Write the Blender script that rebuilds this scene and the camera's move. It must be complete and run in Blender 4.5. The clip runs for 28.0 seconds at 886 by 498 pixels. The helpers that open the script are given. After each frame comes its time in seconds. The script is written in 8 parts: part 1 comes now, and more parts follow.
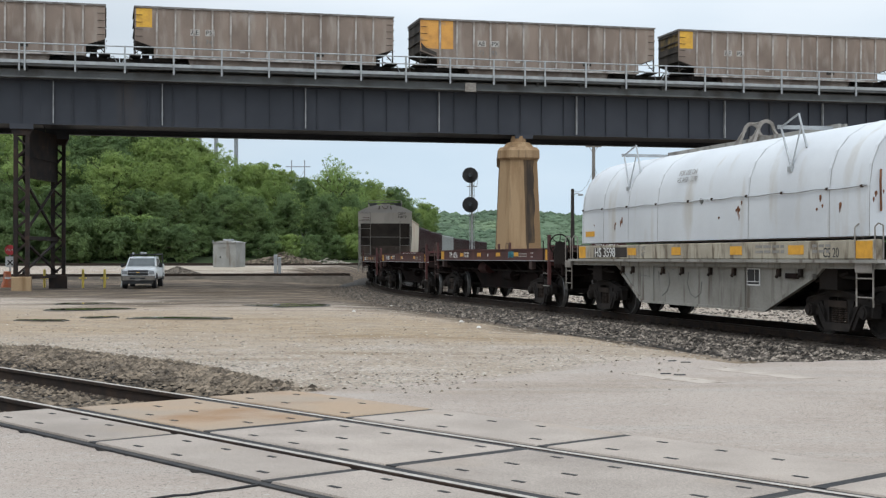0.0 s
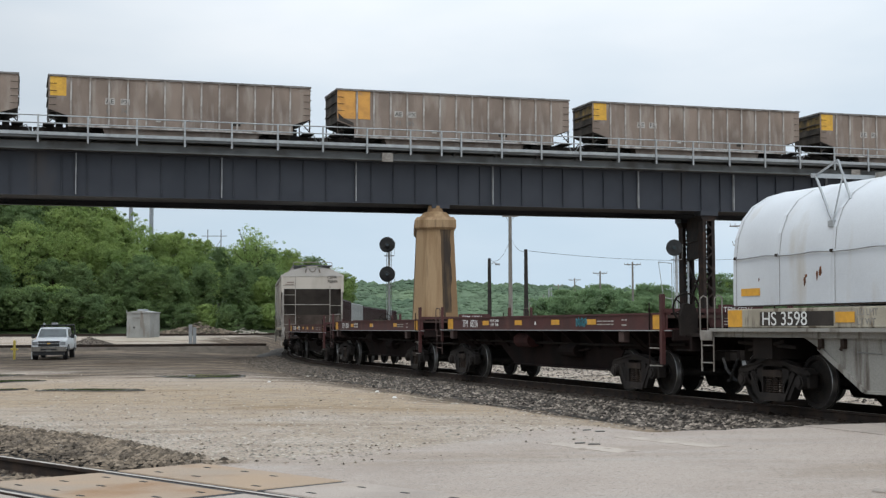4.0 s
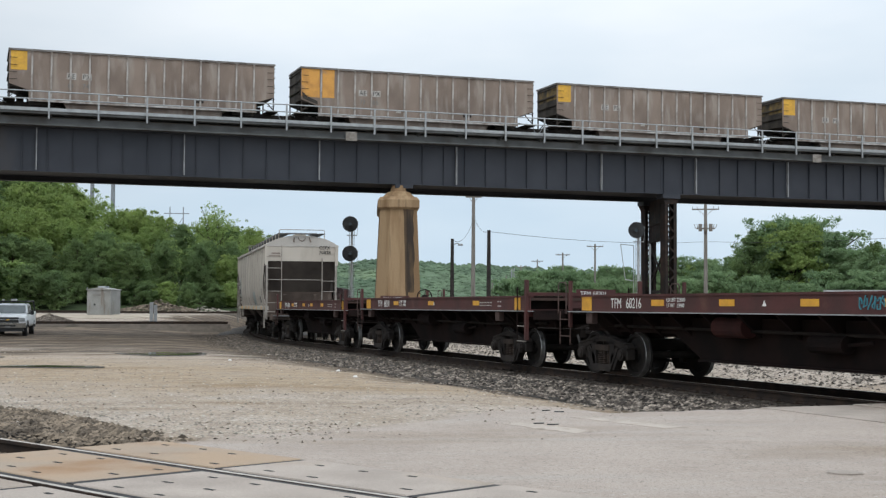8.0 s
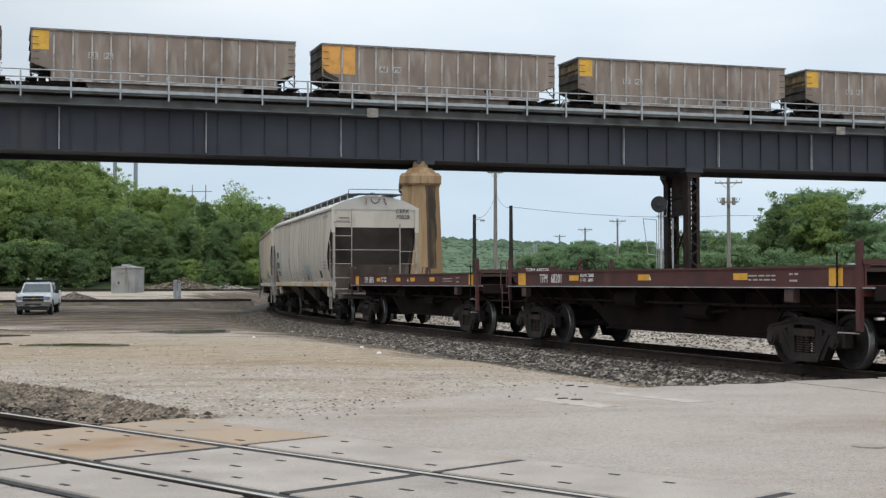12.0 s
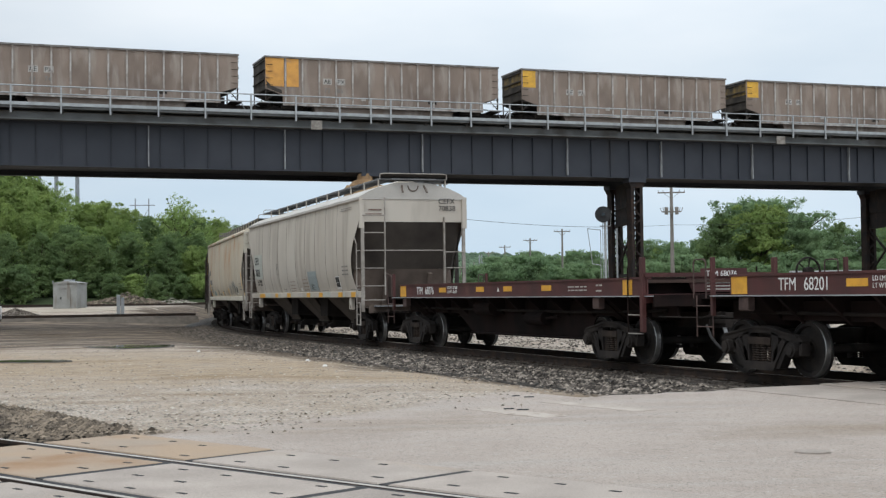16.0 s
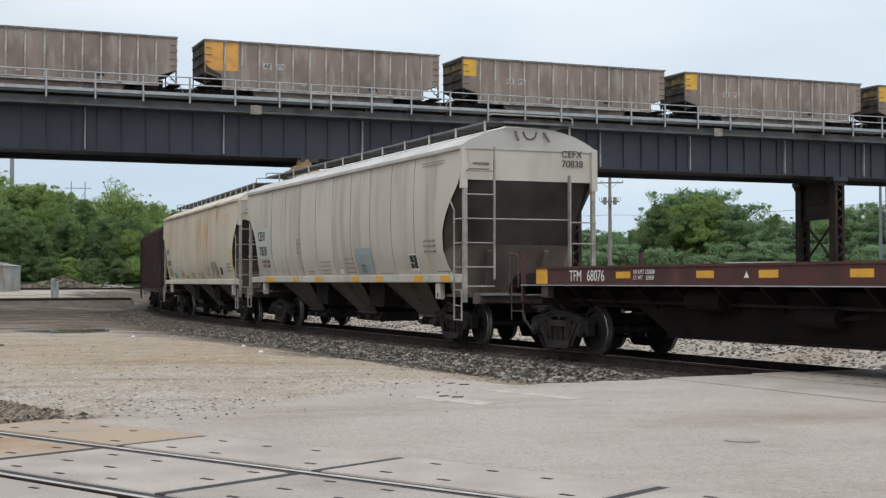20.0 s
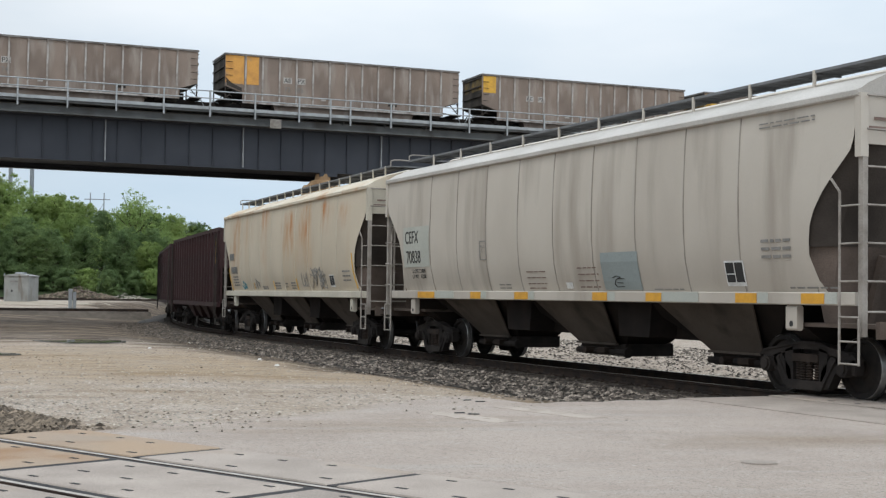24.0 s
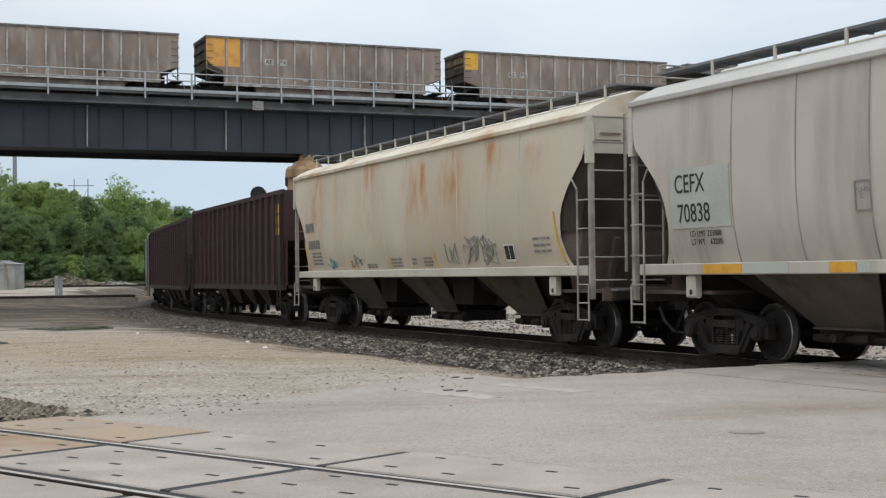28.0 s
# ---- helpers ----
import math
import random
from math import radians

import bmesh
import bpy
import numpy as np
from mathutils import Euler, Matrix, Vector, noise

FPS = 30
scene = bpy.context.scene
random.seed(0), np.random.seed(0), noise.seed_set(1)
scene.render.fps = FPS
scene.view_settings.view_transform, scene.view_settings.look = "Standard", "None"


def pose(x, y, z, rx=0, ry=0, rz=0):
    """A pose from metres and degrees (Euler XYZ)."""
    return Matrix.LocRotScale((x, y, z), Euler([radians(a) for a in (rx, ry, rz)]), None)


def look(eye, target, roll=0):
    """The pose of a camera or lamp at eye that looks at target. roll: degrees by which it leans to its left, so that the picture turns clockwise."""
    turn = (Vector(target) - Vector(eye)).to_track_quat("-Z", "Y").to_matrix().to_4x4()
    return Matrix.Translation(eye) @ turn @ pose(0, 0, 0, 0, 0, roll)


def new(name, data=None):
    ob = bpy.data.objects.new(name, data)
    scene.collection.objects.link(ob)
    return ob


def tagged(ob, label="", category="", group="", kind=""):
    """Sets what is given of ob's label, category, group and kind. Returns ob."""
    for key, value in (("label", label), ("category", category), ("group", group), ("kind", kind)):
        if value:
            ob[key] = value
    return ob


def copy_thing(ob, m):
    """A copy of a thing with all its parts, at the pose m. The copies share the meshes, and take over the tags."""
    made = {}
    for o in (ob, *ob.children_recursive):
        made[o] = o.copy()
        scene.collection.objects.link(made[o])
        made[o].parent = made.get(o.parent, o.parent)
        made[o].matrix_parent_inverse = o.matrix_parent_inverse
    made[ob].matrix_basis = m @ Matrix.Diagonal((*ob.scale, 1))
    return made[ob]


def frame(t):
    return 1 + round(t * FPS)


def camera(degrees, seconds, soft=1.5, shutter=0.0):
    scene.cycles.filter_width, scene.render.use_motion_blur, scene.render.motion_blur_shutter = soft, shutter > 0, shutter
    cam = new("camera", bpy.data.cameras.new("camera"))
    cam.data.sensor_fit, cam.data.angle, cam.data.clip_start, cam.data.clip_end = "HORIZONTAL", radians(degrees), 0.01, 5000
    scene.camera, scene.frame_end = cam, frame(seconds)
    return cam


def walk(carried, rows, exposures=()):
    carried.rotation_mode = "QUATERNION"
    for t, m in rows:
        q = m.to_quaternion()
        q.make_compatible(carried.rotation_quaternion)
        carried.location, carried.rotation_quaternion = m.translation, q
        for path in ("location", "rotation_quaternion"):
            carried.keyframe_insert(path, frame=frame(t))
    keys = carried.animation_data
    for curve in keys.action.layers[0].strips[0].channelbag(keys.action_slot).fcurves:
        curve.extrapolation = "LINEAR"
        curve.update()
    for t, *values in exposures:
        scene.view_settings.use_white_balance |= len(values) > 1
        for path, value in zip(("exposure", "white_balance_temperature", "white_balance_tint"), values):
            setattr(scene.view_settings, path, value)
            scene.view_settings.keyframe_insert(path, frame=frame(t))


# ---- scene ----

# ---------------------------------------------------------------- camera path
PATH = [
    (0, -0.066, -0.000, 1.420, -0.49, 0.35, -0.02),
    (0.5, -0.059, -0.000, 1.418, -1.23, 0.39, 0.00),
    (1, -0.050, -0.000, 1.418, -2.15, 0.54, 0.14),
    (1.5, -0.043, 0.000, 1.418, -3.12, 1.09, -0.15),
    (2, -0.037, -0.000, 1.425, -3.98, 1.87, -0.26),
    (2.5, -0.029, -0.000, 1.424, -4.17, 2.52, -0.29),
    (3, -0.036, 0.000, 1.425, -3.89, 3.10, -0.28),
    (3.5, -0.031, -0.001, 1.427, -3.70, 3.29, -0.39),
    (5.5, -0.007, -0.003, 1.428, -5.43, 2.78, 0.59),
    (6, -0.003, -0.003, 1.427, -5.52, 2.63, 0.31),
    (6.5, 0.001, 0.000, 1.429, -5.70, 2.69, 0.07),
    (7, -0.005, 0.000, 1.427, -5.73, 2.84, 0.28),
    (7.5, -0.001, 0.000, 1.425, -5.62, 2.74, 0.42),
    (8, -0.000, -0.002, 1.421, -5.48, 2.42, 0.33),
    (8.5, -0.001, 0.003, 1.425, -5.59, 2.39, 0.36),
    (9, -0.003, -0.004, 1.421, -5.86, 2.24, 0.28),
    (9.5, -0.010, 0.001, 1.423, -5.76, 2.12, 0.05),
    (10, -0.021, -0.001, 1.417, -5.04, 2.06, -0.22),
    (10.5, -0.008, 0.000, 1.421, -4.85, 1.82, -0.17),
    (11, -0.014, 0.003, 1.417, -4.78, 1.48, 0.01),
    (11.5, -0.007, 0.001, 1.423, -4.55, 1.41, -0.08),
    (13.5, -0.007, 0.005, 1.417, -4.67, 1.24, -0.15),
    (14, -0.006, 0.002, 1.421, -4.90, 1.11, -0.41),
    (14.5, -0.002, -0.000, 1.420, -5.42, 1.22, -0.66),
    (15, -0.003, 0.004, 1.425, -5.96, 1.49, -0.60),
    (15.5, -0.005, 0.000, 1.422, -6.28, 1.75, -0.58),
    (16, 0.001, -0.002, 1.422, -6.84, 1.88, -0.69),
    (16.5, 0.007, 0.002, 1.422, -7.58, 1.77, -0.82),
    (17, 0.003, -0.001, 1.420, -8.07, 1.60, -0.68),
    (17.5, 0.007, 0.003, 1.420, -8.28, 1.32, -0.59),
    (18, 0.012, 0.005, 1.420, -8.36, 1.10, -0.52),
    (18.5, 0.001, -0.002, 1.420, -8.25, 1.29, -0.41),
    (19, 0.017, 0.004, 1.420, -8.39, 1.49, -0.03),
    (19.5, 0.024, 0.001, 1.417, -9.07, 1.45, 0.18),
    (20, 0.032, 0.000, 1.417, -9.38, 1.34, -0.08),
    (20.5, 0.032, -0.005, 1.412, -8.87, 1.42, -0.26),
    (21, 0.018, 0.003, 1.417, -8.03, 1.57, 0.02),
    (21.5, 0.015, -0.000, 1.414, -7.47, 1.61, 0.33),
    (23.5, 0.015, 0.003, 1.418, -8.47, 2.02, 0.90),
    (24, 0.014, -0.000, 1.419, -8.67, 2.02, 0.81),
    (24.5, 0.016, -0.004, 1.414, -8.89, 1.99, 0.94),
    (25, 0.018, 0.000, 1.416, -9.06, 1.96, 1.06),
    (25.5, 0.008, -0.003, 1.413, -8.76, 2.06, 1.19),
    (26, 0.016, 0.001, 1.419, -8.50, 2.01, 1.06),
    (26.5, 0.016, -0.000, 1.415, -8.72, 1.85, 0.86),
    (27, 0.018, -0.005, 1.415, -9.11, 1.65, 0.40),
    (27.5, 0.021, -0.005, 1.410, -9.36, 1.40, -0.01),
    (28, 0.036, 0.002, 1.416, -9.24, 1.10, -0.58),
]
cam = camera(35.9, 28.0, soft=1.3)


def held(x, y, z, yaw, pitch, roll):
    return pose(x, y, z, 0, 0, yaw) @ pose(0, 0, 0, 90 + pitch) @ pose(0, 0, 0, 0, 0, roll)


walk(cam, [(row[0], held(*row[1:])) for row in PATH], [(t, ev, 6320, 10) for t, ev in ((0.0, 0.15), (1.0, 0.11), (3.0, 0.05), (6.0, 0.07), (9.0, 0.12), (14.0, 0.09), (18.0, 0.09), (21.0, 0.07), (26.0, 0.11), (28.0, 0.05))])

# ---------------------------------------------------------------- overcast daylight
SUN_EL, SUN_AZ = 58, 205   # degrees; azimuth clockwise from +y
world = bpy.data.worlds.new("overcast_sky")
scene.world = world
world.use_nodes = True
wn, wl = world.node_tree.nodes, world.node_tree.links
wn.clear()


def wnode(kind, **sets):
    n = wn.new(kind)
    for k, v in sets.items():
        n.inputs[k].default_value = v
    return n


sky = wn.new("ShaderNodeTexSky")
sky.sky_type, sky.sun_disc = "NISHITA", False
sky.sun_elevation, sky.sun_rotation = radians(SUN_EL), radians(SUN_AZ)
coord = wn.new("ShaderNodeTexCoord")
stretch = wn.new("ShaderNodeMapping")
stretch.inputs["Scale"].default_value = (1.0, 1.0, 3.2)
clouds = wnode("ShaderNodeTexNoise", Scale=2.3, Detail=5.0, Roughness=0.5)
low = wn.new("ShaderNodeValToRGB")             # blue-grey cloud base low down, whiter higher up
low.color_ramp.elements[0].position, low.color_ramp.elements[1].position = 0.0, 0.20
low.color_ramp.elements[0].color = (0.80, 0.90, 0.99, 1)
low.color_ramp.elements[1].color = (1, 1, 1, 1)
tinted = wn.new("ShaderNodeMixRGB")
tinted.blend_type = "MULTIPLY"
tinted.inputs["Fac"].default_value = 1.0
tone = wn.new("ShaderNodeValToRGB")
tone.color_ramp.elements[0].position, tone.color_ramp.elements[1].position = 0.36, 0.66
tone.color_ramp.elements[0].color = (0.66, 0.75, 0.82, 1)
tone.color_ramp.elements[1].color = (0.87, 0.905, 0.925, 1)
split = wn.new("ShaderNodeSeparateXYZ")
lift = wn.new("ShaderNodeMapRange")          # an overcast sky is brighter overhead than at the horizon
lift.inputs["From Min"].default_value, lift.inputs["From Max"].default_value = 0.16, 1.0
lift.inputs["To Min"].default_value, lift.inputs["To Max"].default_value = 1.0, 2.45
brighter = wn.new("ShaderNodeVectorMath")
brighter.operation = "SCALE"
haze = wn.new("ShaderNodeVectorMath")
haze.operation = "SCALE"
haze.inputs["Scale"].default_value = 0.08
both = wn.new("ShaderNodeMixRGB")
both.inputs["Fac"].default_value = 0.9
ground_dark = wn.new("ShaderNodeBackground")
wl.new(coord.outputs["Generated"], stretch.inputs["Vector"])
wl.new(stretch.outputs["Vector"], clouds.inputs["Vector"])
wl.new(clouds.outputs["Fac"], tone.inputs["Fac"])
wl.new(coord.outputs["Generated"], split.inputs["Vector"])
wl.new(split.outputs["Z"], lift.inputs["Value"])
wl.new(split.outputs["Z"], low.inputs["Fac"])
wl.new(tone.outputs["Color"], tinted.inputs["Color1"])
wl.new(low.outputs["Color"], tinted.inputs["Color2"])
wl.new(tinted.outputs["Color"], brighter.inputs[0])
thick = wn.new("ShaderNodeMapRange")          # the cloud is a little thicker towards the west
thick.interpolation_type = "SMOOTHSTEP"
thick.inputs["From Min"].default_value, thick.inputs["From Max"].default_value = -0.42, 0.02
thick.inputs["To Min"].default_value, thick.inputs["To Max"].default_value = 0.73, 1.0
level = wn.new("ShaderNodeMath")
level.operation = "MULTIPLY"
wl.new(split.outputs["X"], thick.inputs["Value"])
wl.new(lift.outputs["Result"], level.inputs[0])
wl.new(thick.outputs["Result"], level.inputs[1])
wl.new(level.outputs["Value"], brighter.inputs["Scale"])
wl.new(sky.outputs["Color"], haze.inputs[0])
wl.new(haze.outputs["Vector"], both.inputs["Color1"])
wl.new(brighter.outputs["Vector"], both.inputs["Color2"])
wl.new(both.outputs["Color"], ground_dark.inputs["Color"])
ground_dark.inputs["Strength"].default_value = 1.0
out = wn.new("ShaderNodeOutputWorld")
wl.new(ground_dark.outputs["Background"], out.inputs["Surface"])

sun = new("sun", bpy.data.lights.new("sun", "SUN"))
sun.data.energy, sun.data.angle, sun.data.color = 1.1, radians(25), (1.0, 0.96, 0.9)
sun.matrix_world = look((60 * math.sin(radians(SUN_AZ)), 60 * math.cos(radians(SUN_AZ)), 60 * math.tan(radians(SUN_EL))), (0, 0, 0))
scene.view_settings.exposure = 0.0

# ---------------------------------------------------------------- materials


def material(name, base, second=None, scale=3.0, mix=(0.4, 0.65), rough=0.8, metal=0.0, grain=0.12, grain_scale=60.0,
             bump=0.2, bump_scale=40.0, stretch=(1, 1, 1), third=None, third_mix=(0.58, 0.72), third_scale=0.7, third_stretch=(1, 1, 1),
             per_object=0.0, island=False, space="Object", rough2=None, spec=None, streaks=(), streak_colour=(0.4, 0.2, 0.08)):
    """A weathered surface: two or three colours in blotches, fine grain and relief."""
    m = bpy.data.materials.new(name)
    m.use_nodes = True
    n, l = m.node_tree.nodes, m.node_tree.links
    b = n["Principled BSDF"]
    b.inputs["Metallic"].default_value = metal
    b.inputs["Roughness"].default_value = rough
    tc = n.new("ShaderNodeTexCoord")
    geo = n.new("ShaderNodeNewGeometry")
    where = geo.outputs["Position"] if space == "World" else tc.outputs["Object"]

    def noise_of(sc, stre, detail=4.0):
        mp = n.new("ShaderNodeMapping")
        mp.inputs["Scale"].default_value = stre
        l.new(where, mp.inputs["Vector"])
        t = n.new("ShaderNodeTexNoise")
        t.inputs["Scale"].default_value, t.inputs["Detail"].default_value = sc, detail
        l.new(mp.outputs["Vector"], t.inputs["Vector"])
        return t.outputs["Fac"]

    def ranged(fac, lo, hi, a=0.0, z=1.0):
        r = n.new("ShaderNodeMapRange")
        for k, v in zip(("From Min", "From Max", "To Min", "To Max"), (lo, hi, a, z)):
            r.inputs[k].default_value = v
        l.new(fac, r.inputs["Value"])
        return r.outputs["Result"]

    def mixed(fac, c1, c2, kind="MIX"):
        x = n.new("ShaderNodeMixRGB")
        x.blend_type = kind
        for k, v in (("Fac", fac), ("Color1", c1), ("Color2", c2)):
            if isinstance(v, (tuple, list)):
                x.inputs[k].default_value = (*v, 1)
            elif isinstance(v, float):
                x.inputs[k].default_value = v
            else:
                l.new(v, x.inputs[k])
        return x.outputs["Color"]

    blotch = ranged(noise_of(scale, stretch), mix[0], mix[1])
    col = mixed(blotch, base, second or tuple(c * 0.75 for c in base))
    if third:
        col = mixed(ranged(noise_of(third_scale, third_stretch, 6.0), third_mix[0], third_mix[1]), col, third)
    if streaks:
        # stains that run down from the eave: (place along the car, half width, lower end, upper end, strength)
        sep = n.new("ShaderNodeSeparateXYZ")
        l.new(where, sep.inputs["Vector"])
        wob, fine = noise_of(0.9, (1, 1, 0.6), 3.0), noise_of(2.4, (1.3, 1, 0.45), 5.0)
        total = None

        def op(kind, a, b):
            x = n.new("ShaderNodeMath")
            x.operation = kind
            for i, v in enumerate((a, b)):
                if isinstance(v, float):
                    x.inputs[i].default_value = v
                else:
                    l.new(v, x.inputs[i])
            return x.outputs["Value"]
        for sx, w, lo, hi, much in streaks:
            side = op("ABSOLUTE", op("SUBTRACT", op("ADD", sep.outputs["X"], ranged(wob, 0.2, 0.8, -w, w)), float(sx)), 0.0)
            f = op("MULTIPLY", ranged(side, 0.1 * w, w, 1.0, 0.0), ranged(fine, 0.36, 0.62, 0.0, float(much)))
            f = op("MULTIPLY", f, op("MULTIPLY", ranged(sep.outputs["Z"], lo, lo + (hi - lo) * 0.75), ranged(sep.outputs["Z"], hi, hi + 0.25, 1.0, 0.0)))
            total = f if total is None else op("MAXIMUM", total, f)
        col = mixed(total, col, streak_colour)
    if spec is None and rough >= 0.8:
        spec = 0.2
    if spec is not None:
        b.inputs["Specular IOR Level"].default_value = spec
    if grain:
        g_ = ranged(noise_of(grain_scale, (1, 1, 1), 2.0), 0.25, 0.75, 1 - grain * 2, 1 + grain)
        cmb = n.new("ShaderNodeCombineXYZ")
        for k in "XYZ":
            l.new(g_, cmb.inputs[k])
        col = mixed(1.0, col, cmb.outputs["Vector"], "MULTIPLY")
    if per_object or island:
        rnd = geo.outputs["Random Per Island"]
        if not island:
            rnd = n.new("ShaderNodeObjectInfo").outputs["Random"]
        v = ranged(rnd, 0, 1, 1 - (per_object or 0.3), 1 + (per_object or 0.3))
        cmb = n.new("ShaderNodeCombineXYZ")
        for k in "XYZ":
            l.new(v, cmb.inputs[k])
        col = mixed(1.0, col, cmb.outputs["Vector"], "MULTIPLY")
    l.new(col, b.inputs["Base Color"])
    if rough2 is not None:
        l.new(ranged(blotch, 0, 1, rough, rough2), b.inputs["Roughness"])
    if bump:
        bp = n.new("ShaderNodeBump")
        bp.inputs["Strength"].default_value = bump
        bp.inputs["Distance"].default_value = 0.02
        l.new(noise_of(bump_scale, (1, 1, 1), 5.0), bp.inputs["Height"])
        l.new(bp.outputs["Normal"], b.inputs["Normal"])
    return m


M = {}
M["concrete"] = material("concrete_panel", (0.345, 0.297, 0.257), (0.275, 0.235, 0.203), 1.2, third=(0.305, 0.24, 0.18), third_scale=0.5, third_mix=(0.55, 0.75), grain_scale=90, grain=0.18, per_object=0.10)
M["tan_dirt"] = material("pale_tan_dirt", (0.36, 0.315, 0.25), (0.30, 0.255, 0.20), 0.8, space="World", bump=0.4)
M["concrete_rusty"] = material("rust_stained_panel", (0.335, 0.245, 0.168), (0.30, 0.24, 0.185), 0.9, third=(0.25, 0.145, 0.075), third_scale=0.8, third_mix=(0.52, 0.7), grain_scale=90)
M["pale_slab"] = material("pale_worn_concrete", (0.41, 0.355, 0.305), (0.345, 0.295, 0.25), 2.5, third=(0.26, 0.215, 0.175), third_scale=6, third_mix=(0.56, 0.66), grain_scale=70)
M["rubber"] = material("black_rubber", (0.03, 0.03, 0.032), (0.05, 0.047, 0.045), 6, rough=0.85)
M["rail_top"] = material("polished_rail", (0.43, 0.39, 0.345), (0.33, 0.285, 0.245), 5, rough=0.5, metal=0.3, grain=0.08)
M["rail_rust"] = material("rusty_rail", (0.028, 0.022, 0.019), (0.05, 0.033, 0.024), 4, rough=0.9, spec=0.2)
M["tie"] = material("creosote_tie", (0.030, 0.025, 0.021), (0.06, 0.05, 0.04), 3, stretch=(1, 8, 1), rough=0.95, per_object=0.3)
# bed colour kept dark to paint the shade in gaps between stones
M["ballast"] = material("ballast_bed", (0.050, 0.044, 0.038), (0.030, 0.026, 0.023), 9, third=(0.10, 0.088, 0.075), third_scale=14, third_mix=(0.55, 0.65), bump=1.0, bump_scale=22, space="World")
M["stone"] = material("ballast_stone", (0.200, 0.172, 0.144), (0.055, 0.046, 0.039), 5.0, mix=(0.42, 0.58), rough=0.95, island=True, per_object=0.85, space="World")
M["stone_oily"] = material("oily_ballast_stone", (0.075, 0.062, 0.052), (0.04, 0.034, 0.029), 2.5, rough=0.9, island=True, per_object=0.5, space="World", spec=0.2)
M["stone_brown"] = material("brown_stone", (0.178, 0.142, 0.106), (0.088, 0.071, 0.055), 2.5, rough=0.95, island=True, per_object=0.6, space="World")
M["stone_dark"] = material("sooty_brown_stone", (0.145, 0.121, 0.098), (0.048, 0.040, 0.033), 5.0, rough=0.95, island=True, per_object=0.7, space="World")
M["worn_iron"] = material("worn_grey_iron", (0.25, 0.225, 0.195), rough=0.8)
M["stone_pale"] = material("pale_gravel_stone", (0.36, 0.325, 0.275), (0.22, 0.195, 0.165), 2.5, rough=0.95, island=True, per_object=0.5, space="World")
M["white_stone"] = material("pale_stone", (0.70, 0.68, 0.64), rough=0.9)
M["bridge_black"] = material("black_bridge_paint", (0.018, 0.022, 0.032), (0.027, 0.031, 0.042), 0.6, rough=0.6, third=(0.042, 0.035, 0.033), third_scale=0.35, third_mix=(0.66, 0.82), third_stretch=(1, 1, 0.4), grain_scale=30)
M["bridge_rust"] = material("rusted_black_steel", (0.0208, 0.0175, 0.0169), (0.0390, 0.0260, 0.0208), 1.5, rough=0.8, third=(0.09, 0.05, 0.034), third_scale=1.3, third_mix=(0.60, 0.75))
M["bridge_grey"] = material("grey_steel_fascia", (0.115, 0.12, 0.12), (0.075, 0.078, 0.078), 0.8, rough=0.75, third=(0.055, 0.05, 0.046), third_scale=0.6, third_stretch=(1, 1, 0.5))
M["dirty_steel"] = material("dirty_pale_ladder_steel", (0.27, 0.25, 0.225), (0.16, 0.14, 0.12), 4, rough=0.75)
M["galv"] = material("galvanised_steel", (0.40, 0.42, 0.43), (0.31, 0.325, 0.335), 2.0, rough=0.55, metal=0.35)
M["pale_stiff"] = material("pale_steel_edge", (0.30, 0.31, 0.32), (0.20, 0.205, 0.21), 1.5, rough=0.7)
M["pier"] = material("tan_stained_pier", (0.35, 0.245, 0.145), (0.235, 0.150, 0.082), 1.1, mix=(0.42, 0.60), stretch=(1.6, 1.6, 0.16), rough=0.92, third=(0.125, 0.088, 0.056), third_scale=1.3, third_mix=(0.60, 0.74), third_stretch=(2.2, 2.2, 0.14), bump=0.35, bump_scale=12)
M["pier_stain"] = material("dark_water_stain", (0.045, 0.036, 0.03), (0.12, 0.082, 0.05), 1.4, stretch=(2, 2, 0.35), rough=0.9)
M["coal_car"] = material("dusty_brown_coal_car", (0.262, 0.203, 0.163), (0.165, 0.125, 0.101), 0.55, stretch=(1, 1, 0.6), rough=0.72, third=(0.335, 0.292, 0.252), third_scale=1.3, third_mix=(0.50, 0.72), third_stretch=(1.3, 1, 0.3), bump=0.05)
# pale blotches paint the glints along the ribs and side sill
M["coal_rib"] = material("dusty_rib_with_glints", (0.46, 0.435, 0.41), (0.20, 0.165, 0.138), 1.9, stretch=(1, 1, 0.7), rough=0.75)
M["end_soot"] = material("soot_blackened_end", (0.045, 0.04, 0.036), (0.09, 0.078, 0.066), 1.1, stretch=(1, 1, 0.5), rough=0.85, third=(0.13, 0.10, 0.075), third_scale=0.9)
M["yellow_soot"] = material("sooty_yellow_paint", (0.30, 0.20, 0.06), (0.12, 0.09, 0.055), 1.0, stretch=(1, 1.6, 0.5), rough=0.8, third=(0.05, 0.045, 0.04), third_scale=0.7, third_mix=(0.5, 0.65))
M["rim_grey"] = material("worn_grey_rim", (0.20, 0.19, 0.18), (0.10, 0.09, 0.08), 2.0, rough=0.7)
M["coal_dark"] = material("sooty_steel", (0.035, 0.03, 0.027), (0.06, 0.05, 0.042), 1.5, rough=0.85)
M["yellow"] = material("faded_yellow_paint", (0.72, 0.41, 0.045), (0.56, 0.31, 0.045), 2.5, rough=0.6, grain=0.08)
